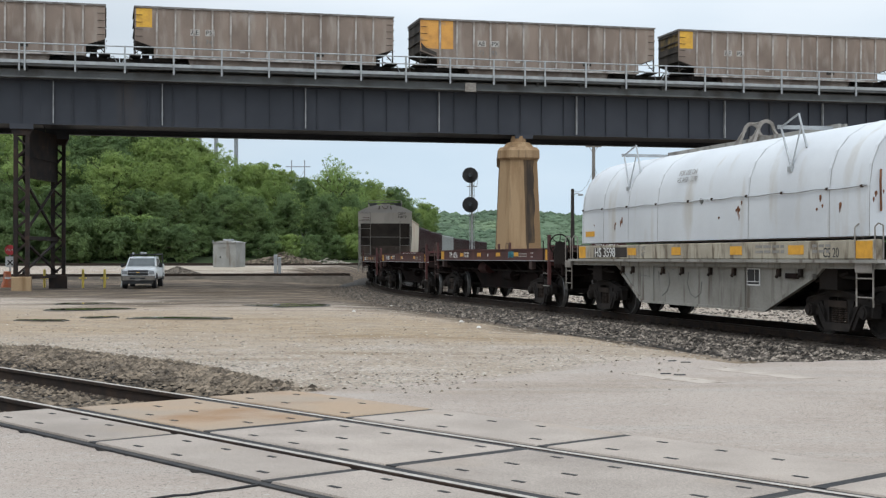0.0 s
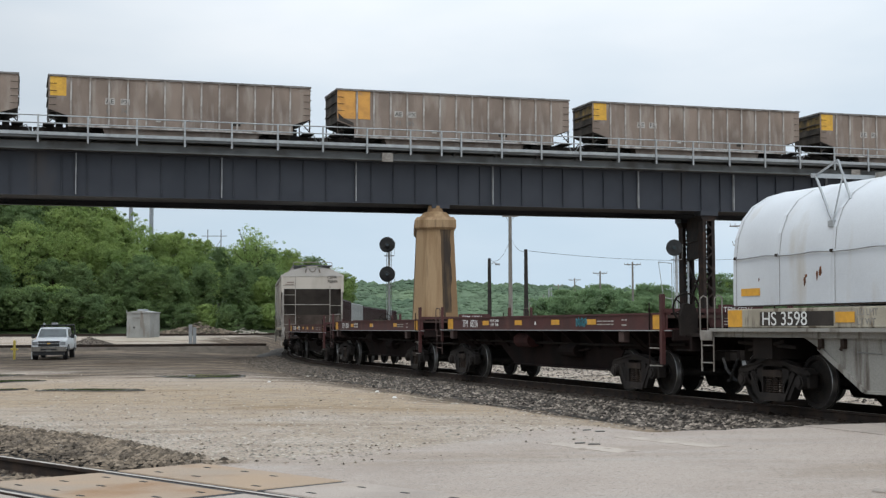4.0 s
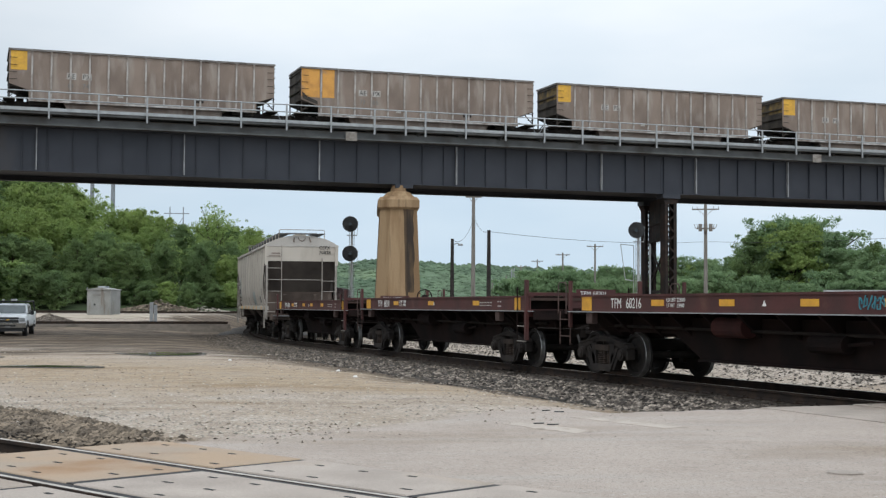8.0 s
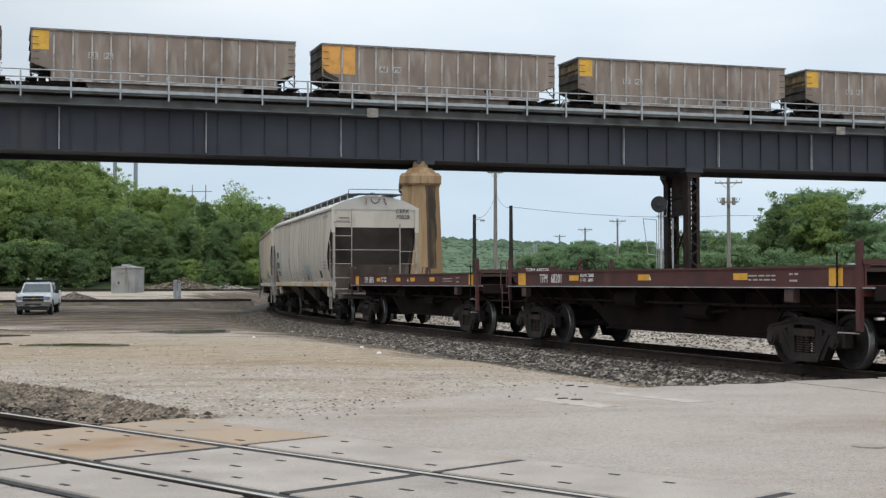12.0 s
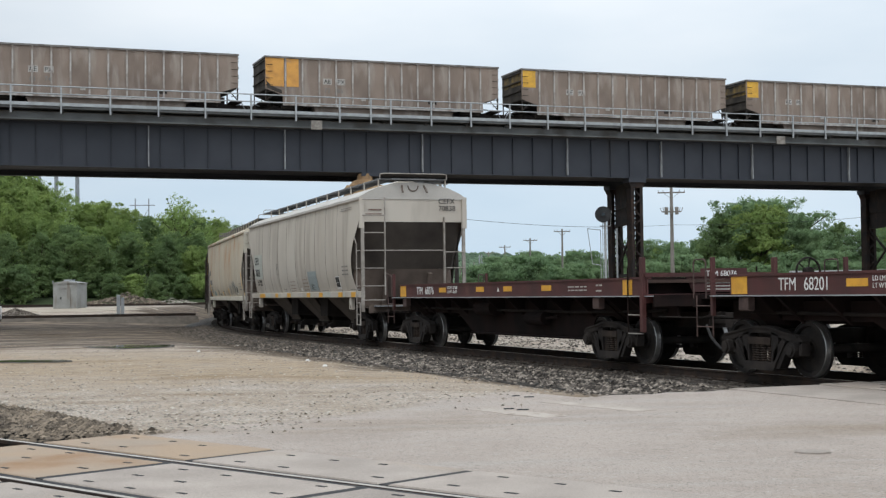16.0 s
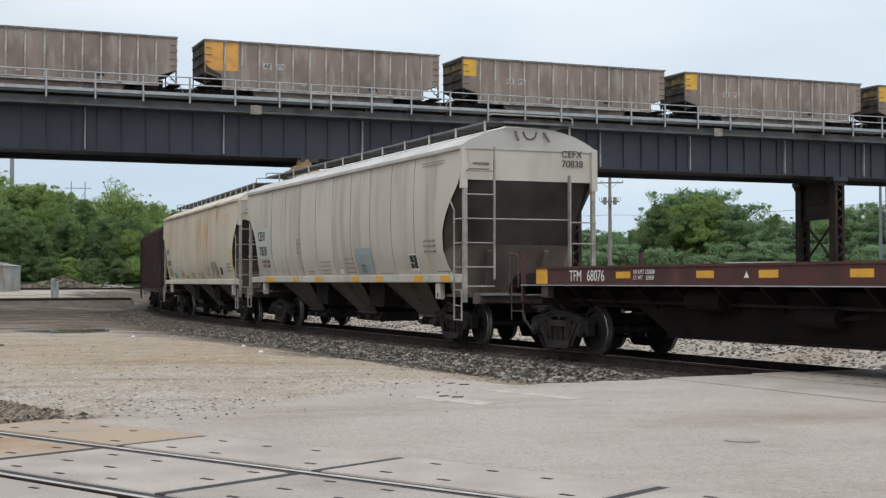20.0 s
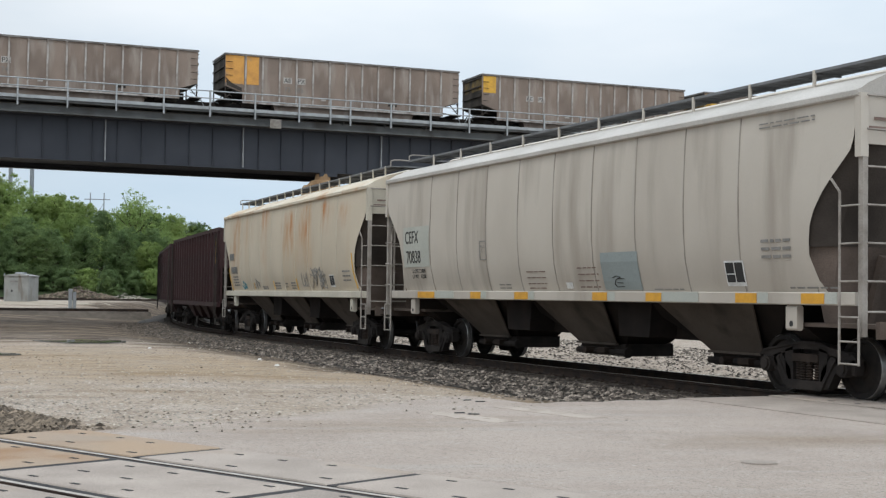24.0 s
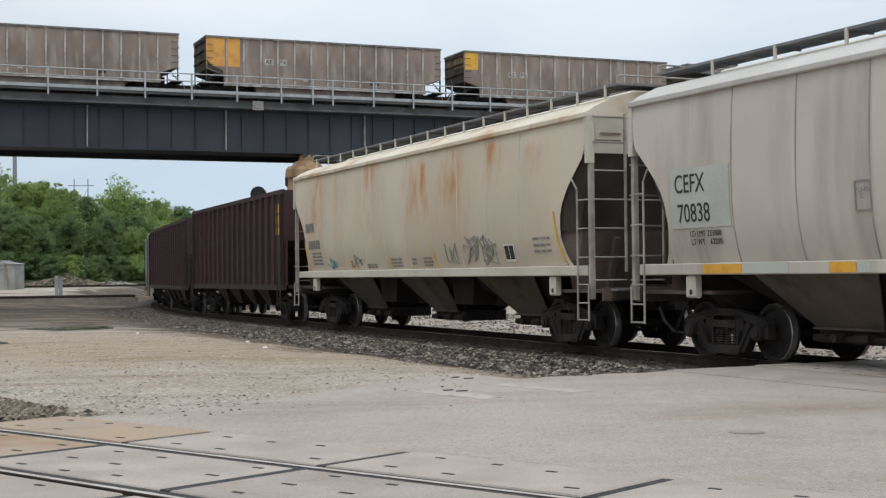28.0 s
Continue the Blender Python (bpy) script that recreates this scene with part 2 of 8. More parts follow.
M["orange"] = material("faded_orange_paint", (0.66, 0.33, 0.07), (0.52, 0.25, 0.06), 2.0, rough=0.65, grain=0.1, third=(0.36, 0.22, 0.12), third_scale=1.5, third_mix=(0.6, 0.75))
M["yellow2"] = material("reflective_yellow", (0.66, 0.335, 0.03), (0.55, 0.275, 0.03), 6, rough=0.5, grain=0.05)
M["white"] = material("white_lettering", (0.72, 0.72, 0.70), (0.6, 0.6, 0.58), 5, rough=0.7, bump=0)
M["dusty_white"] = material("dusty_pale_stencil", (0.46, 0.44, 0.41), (0.34, 0.315, 0.285), 3, rough=0.8, bump=0)
M["black"] = material("black_lettering", (0.025, 0.025, 0.025), rough=0.7, bump=0)
M["seam"] = material("faint_weld_seam", (0.33, 0.30, 0.262), (0.25, 0.225, 0.195), 1.5, rough=0.8, bump=0)
M["grey_mark"] = material("faint_grey_marks", (0.26, 0.25, 0.235), rough=0.8, bump=0)
M["rust_mark"] = material("faint_red_marks", (0.235, 0.165, 0.14), rough=0.8, bump=0)
M["flat_red"] = material("weathered_oxide_red", (0.074, 0.0205, 0.018), (0.050, 0.0165, 0.0145), 1.4, rough=0.75, third=(0.098, 0.044, 0.031), third_scale=1.6, third_mix=(0.6, 0.75), stretch=(1, 1, 1))
M["patch_blue"] = material("blue_grey_repaint", (0.285, 0.325, 0.322), (0.25, 0.285, 0.28), 1, rough=0.6)
M["flat_dull"] = material("sooty_oxide_red", (0.055, 0.019, 0.017), (0.034, 0.014, 0.013), 2, rough=0.85, spec=0.2)
# underframe tones: grime, with the shade below the cars put into the colour
M["flat_grime_shade"] = material("brown_grime_with_shade", (0.020, 0.0125, 0.0112), (0.0125, 0.0098, 0.0092), 2, rough=0.95, spec=0.1)
M["flat_dark"] = material("shaded_grimy_underframe", (0.0195, 0.0165, 0.015), (0.030, 0.024, 0.021), 1.6, rough=0.95, spec=0.12)
M["pad"] = material("worn_pinkish_bracket", (0.105, 0.07, 0.062), (0.06, 0.042, 0.038), 5, rough=0.8)
M["deck"] = material("worn_deck", (0.085, 0.05, 0.04), (0.05, 0.035, 0.03), 1.5, rough=0.9)
M["spring"] = material("grimy_brown_springs", (0.036, 0.027, 0.022), (0.055, 0.04, 0.032), 5, rough=0.85, spec=0.2)
M["truck"] = material("dirty_truck_casting", (0.024, 0.0205, 0.019), (0.040, 0.033, 0.029), 3, rough=0.9, spec=0.2)
M["wheel"] = material("worn_wheel", (0.022, 0.0195, 0.0185), (0.036, 0.030, 0.026), 4, rough=0.85, spec=0.2)
M["tread"] = material("bright_tread", (0.42, 0.41, 0.40), (0.28, 0.27, 0.26), 5, rough=0.35, metal=0.8)
M["hop_grey"] = material("dusty_light_grey_hopper", (0.495, 0.451, 0.390), (0.425, 0.381, 0.326), 0.45, stretch=(1, 1, 0.6), rough=0.6, third=(0.275, 0.236, 0.193), third_scale=0.8, third_mix=(0.54, 0.76), third_stretch=(1.6, 1, 0.22), bump=0.02, bump_scale=3, grain=0.025)
M["roof_grey"] = material("pale_dusty_roof", (0.49, 0.465, 0.43), (0.42, 0.395, 0.36), 0.8, rough=0.65, bump=0.03)
M["hop_cream"] = material("rust_streaked_cream_hopper", (0.56, 0.488, 0.38), (0.475, 0.41, 0.315), 0.5, stretch=(1, 1, 0.5), rough=0.6, third=(0.50, 0.385, 0.25), third_scale=0.62, third_mix=(0.56, 0.76), third_stretch=(1.5, 0.6, 0.25), bump=0.03, bump_scale=6, grain=0.06,
                          streaks=((-6.75, 0.75, 1.7, 4.3, 0.8), (-2.45, 1.05, 2.3, 4.3, 1.0), (0.85, 0.8, 2.5, 3.95, 1.0), (2.85, 0.8, 1.9, 4.1, 1.0), (4.95, 0.6, 3.1, 4.1, 1.0), (6.5, 1.0, 3.2, 3.9, 0.55), (-4.9, 0.8, 2.9, 4.2, 0.45)), streak_colour=(0.42, 0.19, 0.065))
M["cream_roof"] = material("rusting_cream_roof", (0.60, 0.545, 0.44), (0.54, 0.45, 0.33), 0.7, rough=0.65, third=(0.40, 0.20, 0.08), third_scale=0.9, third_mix=(0.54, 0.68), third_stretch=(0.8, 1, 1), bump=0.03)
M["cream_clean"] = material("cream_end_paint", (0.56, 0.52, 0.43), (0.47, 0.43, 0.35), 0.8, rough=0.65)
M["hop_stile"] = material("dusty_grey_ladder_steel", (0.34, 0.31, 0.275), (0.22, 0.195, 0.17), 3, rough=0.75)
# slope sheet: darker than the end sheets above and below it
M["hop_end"] = material("dark_slope_sheet", (0.075, 0.063, 0.054), (0.038, 0.032, 0.028), 0.8, rough=0.85, spec=0.2)
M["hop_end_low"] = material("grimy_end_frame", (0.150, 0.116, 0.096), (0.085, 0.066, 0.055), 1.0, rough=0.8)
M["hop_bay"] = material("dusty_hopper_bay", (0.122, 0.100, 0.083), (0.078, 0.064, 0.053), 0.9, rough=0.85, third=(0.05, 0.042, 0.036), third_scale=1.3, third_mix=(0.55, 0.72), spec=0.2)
M["patch"] = material("grey_green_repaint", (0.44, 0.45, 0.40), (0.40, 0.41, 0.365), 1, rough=0.6)
M["graffiti"] = material("dark_grey_spray_paint", (0.16, 0.16, 0.15), (0.24, 0.235, 0.22), 3, rough=0.7)
M["graf_grey"] = material("washed_grey_spray_paint", (0.30, 0.285, 0.255), (0.22, 0.21, 0.19), 3, rough=0.7)
M["graf_blue"] = material("teal_spray_paint", (0.05, 0.22, 0.27), rough=0.6)
M["coil_white"] = material("worn_white_hood", (0.57, 0.595, 0.62), (0.49, 0.51, 0.535), 0.5, rough=0.5, third=(0.423, 0.396, 0.3555), third_scale=1.2, third_mix=(0.58, 0.76), third_stretch=(1.44, 0.9, 0.27), bump=0.02, grain=0.05, bump_scale=8)
M["coil_grey"] = material("grimy_pale_grey_frame", (0.285, 0.275, 0.248), (0.205, 0.195, 0.172), 0.8, rough=0.7, third=(0.095, 0.075, 0.06), third_scale=2.2, third_mix=(0.54, 0.70), third_stretch=(2.4, 1, 0.30), bump=0.04, bump_scale=10)
M["coil_sill"] = material("dirty_cream_sill", (0.40, 0.362, 0.285), (0.29, 0.258, 0.20), 1.2, rough=0.75, third=(0.13, 0.10, 0.07), third_scale=3.0, third_mix=(0.52, 0.66), third_stretch=(2, 1, 0.5))
M["rust"] = material("fresh_rust", (0.20, 0.085, 0.04), (0.11, 0.05, 0.03), 6, rough=0.9)
M["maroon"] = material("dark_maroon_hopper", (0.042, 0.0145, 0.015), (0.030, 0.012, 0.012), 0.7, rough=0.62, third=(0.062, 0.036, 0.03), third_scale=0.9, third_mix=(0.6, 0.78), third_stretch=(1.5, 1, 0.3))
M["silver"] = material("weathered_silver_hopper", (0.42, 0.42, 0.41), (0.33, 0.325, 0.31), 0.6, rough=0.6)
M["walkmesh"] = material("grey_walkway_grating", (0.19, 0.195, 0.20), rough=0.9, bump=0)
M["grey_box"] = material("grey_cabinet_paint", (0.315, 0.315, 0.30), (0.25, 0.25, 0.235), 1.3, third=(0.20, 0.17, 0.14), third_scale=1.5, third_stretch=(2, 2, 0.3), rough=0.55)
M["car_white"] = material("white_car_paint", (0.72, 0.73, 0.74), (0.66, 0.67, 0.68), 1.5, rough=0.3, bump=0, grain=0.03)
# part of the sky's reflection is painted: base paler than the side glass
M["windscreen"] = material("sky_reflecting_windscreen", (0.10, 0.118, 0.122), (0.07, 0.082, 0.085), 2, rough=0.08, bump=0, grain=0)
M["bollard_yellow"] = material("bright_yellow_paint", (0.72, 0.55, 0.10), (0.6, 0.45, 0.1), 4, rough=0.6)
M["glass"] = material("dark_car_glass", (0.03, 0.04, 0.045), rough=0.08, bump=0, grain=0)
M["chrome"] = material("chrome_trim", (0.6, 0.6, 0.6), rough=0.25, metal=0.9, bump=0, grain=0)
M["plastic"] = material("black_plastic", (0.02, 0.02, 0.021), rough=0.6, bump=0)
M["lampglass"] = material("headlight_glass", (0.30, 0.31, 0.32), rough=0.15, bump=0)
M["red_sign"] = material("red_sign_sheeting", (0.55, 0.03, 0.035), rough=0.45, bump=0)
M["safety_orange"] = material("faded_orange_barrier", (0.62, 0.16, 0.06), (0.5, 0.2, 0.12), 3, rough=0.7)
M["wood_pole"] = material("grey_wood_pole", (0.25, 0.23, 0.205), (0.17, 0.155, 0.135), 2, stretch=(4, 4, 0.3), rough=0.95)
M["black_pole"] = material("dark_creosote_pole", (0.032, 0.029, 0.027), (0.055, 0.048, 0.042), 2, rough=0.9)
M["steel_pole"] = material("grey_steel_pole", (0.30, 0.32, 0.34), rough=0.55, metal=0.3)
M["signal_black"] = material("flat_black_signal", (0.022, 0.024, 0.026), (0.04, 0.042, 0.044), 3, rough=0.6)
M["silver_paint"] = material("aluminium_paint", (0.52, 0.54, 0.55), rough=0.45, metal=0.3)
M["bark"] = material("tree_bark", (0.085, 0.065, 0.05), (0.05, 0.04, 0.032), 4, stretch=(3, 3, 0.5), rough=0.95)
M["wire"] = material("black_wire", (0.06, 0.062, 0.065), bump=0)


def leaf_material(name, a, b_):
    """Leaves: matt above, with light passing through them."""
    m = material(name, a, b_, 0.35, mix=(0.35, 0.65), rough=0.7, grain=0.08, grain_scale=1.2, bump=0, per_object=0.18, island=True, space="World")
    n, l = m.node_tree.nodes, m.node_tree.links
    p = n["Principled BSDF"]
    p.inputs["Specular IOR Level"].default_value = 0.25
    thin = n.new("ShaderNodeBsdfTranslucent")
    l.new(p.inputs["Base Color"].links[0].from_socket, thin.inputs["Color"])
    mixer = n.new("ShaderNodeMixShader")
    mixer.inputs["Fac"].default_value = 0.58
    l.new(p.outputs["BSDF"], mixer.inputs[1])
    l.new(thin.outputs["BSDF"], mixer.inputs[2])
    l.new(mixer.outputs["Shader"], n["Material Output"].inputs["Surface"])
    return m


M["leaf"] = leaf_material("spring_leaves", (0.284, 0.365, 0.112), (0.202, 0.286, 0.090))
# darker leaf copy: dark trees, and painted shade low on the bank
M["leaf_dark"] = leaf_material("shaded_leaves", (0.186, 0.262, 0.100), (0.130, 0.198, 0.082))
M["leaf_pale"] = leaf_material("young_yellow_green_leaves", (0.318, 0.415, 0.138), (0.232, 0.328, 0.112))
# yard leaves: distance haze mixed into the colour, paler and bluer
M["leaf_yard"] = leaf_material("haze_paled_leaves", (0.236, 0.335, 0.165), (0.172, 0.262, 0.134))
# the shade under the crowns is put into this floor colour
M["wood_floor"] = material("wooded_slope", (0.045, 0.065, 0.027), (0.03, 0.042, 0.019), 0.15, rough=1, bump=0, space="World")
M["far_wood"] = material("far_wooded_hill", (0.098, 0.140, 0.086), (0.066, 0.102, 0.064), 0.03, rough=1.0, bump=0, island=True, per_object=0.25, space="World", third=(0.13, 0.175, 0.10), third_scale=0.02, grain_scale=0.3)
M["track_dirt"] = material("dark_track_dirt", (0.120, 0.102, 0.084), (0.078, 0.067, 0.056), 1.5, rough=1.0, space="World", spec=0.1)
# dark green base stands in for the trees mirrored in the water
M["puddle"] = material("tree_toned_puddle", (0.032, 0.038, 0.016), (0.04, 0.042, 0.022), 0.8, rough=0.05, bump=0, grain=0)
M["wet_soil"] = material("damp_dark_gravel", (0.085, 0.078, 0.068), (0.13, 0.118, 0.10), 2, rough=0.7, space="World")

# ---------------------------------------------------------------- mesh helpers


class Shape:
    """Collects verts and faces of one part."""

    def __init__(self):
        self.v, self.f = [], []

    def add(self, verts, faces):
        k = len(self.v)
        self.v += [tuple(p) for p in verts]
        self.f += [tuple(i + k for i in f) for f in faces]
        return self

    def box(self, x0, x1, y0, y1, z0, z1, c=0.0):
        """A box with its long edges chamfered by c."""
        if c <= 0:
            return self.add([(x, y, z) for z in (z0, z1) for y in (y0, y1) for x in (x0, x1)],
                            [(0, 2, 3, 1), (4, 5, 7, 6), (0, 1, 5, 4), (2, 6, 7, 3), (0, 4, 6, 2), (1, 3, 7, 5)])
        ring = [(y0 + c, z0), (y1 - c, z0), (y1, z0 + c), (y1, z1 - c), (y1 - c, z1), (y0 + c, z1), (y0, z1 - c), (y0, z0 + c)]
        return self.loft([[(x, y, z) for y, z in ring] for x in (x0, x1)])

    def loft(self, rings, caps=True, closed=True):
        k, n = len(self.v), len(rings[0])
        for r in rings:
            self.v += [tuple(p) for p in r]
        m = n if closed else n - 1
        for i in range(len(rings) - 1):
            for j in range(m):
                a, b = k + i * n + j, k + i * n + (j + 1) % n
                self.f.append((a, b, b + n, a + n))
        if caps and closed:
            self.f.append(tuple(k + j for j in reversed(range(n))))
            self.f.append(tuple(k + (len(rings) - 1) * n + j for j in range(n)))
        return self

    def rod(self, a, b, r, n=6, r2=None):
        a, b = Vector(a), Vector(b)
        d = (b - a).normalized()
        u = d.orthogonal().normalized()
        w = d.cross(u)
        r2 = r if r2 is None else r2
        return self.loft([[p + (u * math.cos(2 * math.pi * i / n) + w * math.sin(2 * math.pi * i / n)) * q for i in range(n)] for p, q in ((a, r), (b, r2))])

    def path(self, pts, r, n=6):
        for a, b in zip(pts, pts[1:]):
            self.rod(a, b, r, n)
        return self

    def bar(self, a, b, w, h, up=(0, 0, 1)):
        """A flat bar of section w x h from a to b."""
        a, b = Vector(a), Vector(b)
        d = (b - a).normalized()
        s = d.cross(Vector(up))
        s = s.normalized() if s.length > 1e-6 else d.orthogonal().normalized()
        t = s.cross(d)
        return self.loft([[p + s * x * w / 2 + t * z * h / 2 for x, z in ((-1, -1), (1, -1), (1, 1), (-1, 1))] for p in (a, b)])

    def prism(self, outline, y0, y1, axis="y"):
        """An outline of (x, z) pairs pushed from y0 to y1; axis 'x' reads it as (y, z), 'z' as (x, y)."""
        def at(p, q, d):
            return {"y": (p, d, q), "x": (d, p, q), "z": (p, q, d)}[axis]
        return self.loft([[at(p, q, d) for p, q in outline] for d in (y0, y1)])

    def disc(self, c, axis, r, thick, n=20, inner=0.0):
        c, ax = Vector(c), Vector(axis).normalized()
        return self.rod(c - ax * thick / 2, c + ax * thick / 2, r, n)

    def mesh(self, name, mats, smooth=False):
        me = bpy.data.meshes.new(name)
        me.from_pydata(self.v, [], self.f)
        for m in mats if isinstance(mats, (list, tuple)) else [mats]:
            me.materials.append(m)
        bm = bmesh.new()
        bm.from_mesh(me)
        bmesh.ops.recalc_face_normals(bm, faces=bm.faces)
        bm.to_mesh(me)
        bm.free()
        if smooth:
            me.set_sharp_from_angle(angle=radians(38))
        else:
            for p in me.polygons:
                p.use_smooth = False
        return me


def part(name, shape, mat, parent=None, label="", smooth=False):
    """One mesh object, under its thing or part."""
    ob = new(name, shape.mesh(name, mat, smooth))
    if parent is not None:
        ob.parent = parent
    if label:
        tagged(ob, label)
    return ob


def share(name, data, parent, m=None, label=""):
    ob = new(name, data)
    ob.parent = parent
    if m is not None:
        ob.matrix_basis = m
    if label:
        tagged(ob, label)
    return ob


def thing(name, label, category, m=None, group="", kind=""):
    ob = new(name)
    ob.empty_display_size = 0.2
    if m is not None:
        ob.matrix_world = m
    return tagged(ob, label, category, group, kind)


def lettering(name, text, size, mat, parent, m, label="", squeeze=1.0, space=1.0):
    """Flat letters as a mesh, drawn in the local xy plane of m."""
    cu = bpy.data.curves.new(name, "FONT")
    cu.body, cu.size, cu.extrude, cu.space_character = text, size, 0.002, space
    tmp = bpy.data.objects.new("tmp", cu)
    scene.collection.objects.link(tmp)
    bpy.context.view_layer.update()
    me = bpy.data.meshes.new_from_object(tmp.evaluated_get(bpy.context.evaluated_depsgraph_get()))
    bpy.data.objects.remove(tmp)
    bpy.data.curves.remove(cu)
    for v in me.vertices:
        v.co.x *= squeeze
    me.materials.clear()
    me.materials.append(mat)
    ob = new(name, me)
    if parent is not None:
        ob.parent = parent
    ob.matrix_basis = m
    if label:
        tagged(ob, label)
    return ob


def wall_of_hopper(z):
    """How far the bulging side of a covered hopper stands out at a height, towards the yard."""
    return -float(np.interp(z, (1.54, 1.75, 2.1, 2.55, 3.0, 3.5, 4.0), (1.50, 1.57, 1.65, 1.69, 1.70, 1.69, 1.67)))


def on_wall(x, z, lift=0.02):
    """A pose for letters lying on the bulging side of a covered hopper."""
    lean = math.atan2(wall_of_hopper(z - 0.1) - wall_of_hopper(z + 0.15), 0.25)
    return Matrix.Translation((x, wall_of_hopper(z) - lift, z)) @ Euler((radians(90) + lean, 0, 0)).to_matrix().to_4x4()


SIDE = Euler((radians(90), 0, 0)).to_matrix().to_4x4()   # upright, facing -y


def on_side(x, y, z):
    return Matrix.Translation((x, y, z)) @ SIDE


# ---------------------------------------------------------------- the plan: tracks
KNOTS = (-20, 5, 25, 45, 65, 85, 110, 140, 180)
BENDS = (-0.00084, 0.00223, 0.00324, 0.00411, 0.00445, 0.00223, 0.00119, 0.00092, 0.00092)
LINE_S = np.linspace(-90, 260, 1751)
bend = np.interp(LINE_S, KNOTS, BENDS)
step = LINE_S[1] - LINE_S[0]
LINE_H = np.cumsum(bend) * step
LINE_H += -0.27265 - np.interp(0, LINE_S, LINE_H)
LINE_X = np.concatenate([[0], np.cumsum((np.sin(LINE_H[1:]) + np.sin(LINE_H[:-1])) / 2 * step)])
LINE_Y = np.concatenate([[0], np.cumsum((np.cos(LINE_H[1:]) + np.cos(LINE_H[:-1])) / 2 * step)])
LINE_X += 8.24972 - np.interp(0, LINE_S, LINE_X)
LINE_Y += 25 - np.interp(0, LINE_S, LINE_Y)


def line_at(s, off=0.0):
    """A point of the curved track s metres along it (away from the crossing), off metres to its camera side, and the heading."""
    x, y, th = (float(np.interp(s, LINE_S, a)) for a in (LINE_X, LINE_Y, LINE_H))
    return x - off * math.cos(th), y + off * math.sin(th), th


def line_z(s):
    """The rails sink a little round the bend and rise again beyond it."""
    return float(np.interp(s, (18, 30, 42, 55, 70, 90), (0.0, -0.06, -0.15, -0.16, -0.08, 0.0)))


def rolled(t):
    """How far the train has rolled at t seconds."""
    return 2.96309 * t - 0.31773 * t ** 2 / 28 + 0.3254 * t ** 3 / 784 - 0.04322 * t ** 4 / 21952


# the near crossing track: a straight line, from a point with its direction
NEAR_P, NEAR_D = Vector((-3.006, 13.455)), Vector((0.644, -0.765)).normalized()
NEAR_N = Vector((-NEAR_D.y, NEAR_D.x))       # to the far side


def near_at(a, off):
    p = NEAR_P + NEAR_D * a + NEAR_N * off
    return p.x, p.y


def ground_z(x, y):
    d = math.hypot(x, y)
    z = np.interp(d, (0, 22, 40, 60, 86, 95, 101, 112, 118, 126, 140, 175, 400), (-0.012, -0.025, -0.16, -0.33, -0.42, -0.2, 0.12, 0.6, 0.52, 0.5, 0.6, 1.2, 1.2))
    return float(z)


def ease(v, a, b):
    t = min(1.0, max(0.0, (v - a) / (b - a)))
    return t * t * (3 - 2 * t)


def off_line(x, y):
    """Signed distance from the curved track (positive on its far side) and the place along it."""
    i = int(np.argmin((LINE_X - x) ** 2 + (LINE_Y - y) ** 2))
    th = LINE_H[i]
    return (x - LINE_X[i]) * math.cos(th) - (y - LINE_Y[i]) * math.sin(th), LINE_S[i]


def full_z(x, y):
    """The ground with its small unevenness and the low bed of the curved track."""
    z = ground_z(x, y)
    if 4 < y < 130 and abs(x) < 60:
        z += noise.noise((x * 0.35, y * 0.35, 2)) * 0.035 * ease(y, 16, 30) + noise.noise((x * 0.09, y * 0.09, 9)) * 0.06 * ease(y, 25, 60)
    if -40 < y < 230 and abs(x) < 60:
        t, s = off_line(x, y)
        reach = 6.5 if y < 85 else 13.0 if y < 98 + 0.23 * (x + 14) else 7.5
        if abs(t) < reach and s > -5.6:
            keep = ease(abs(t) + 0.7 * noise.noise((x * 0.5, y * 0.5, 5)) * (1 if y < 98 else 0), min(2.5, reach - 0.6), reach)
            deep = -0.41 + line_z(s)
            if s < -3.9:
                keep = max(keep, ease(-s, 3.9, 5.0))
            if deep < z:
                z = deep * (1 - keep) + z * keep
        elif abs(t) < 2.3:
            z = min(z, -0.36)
    return z

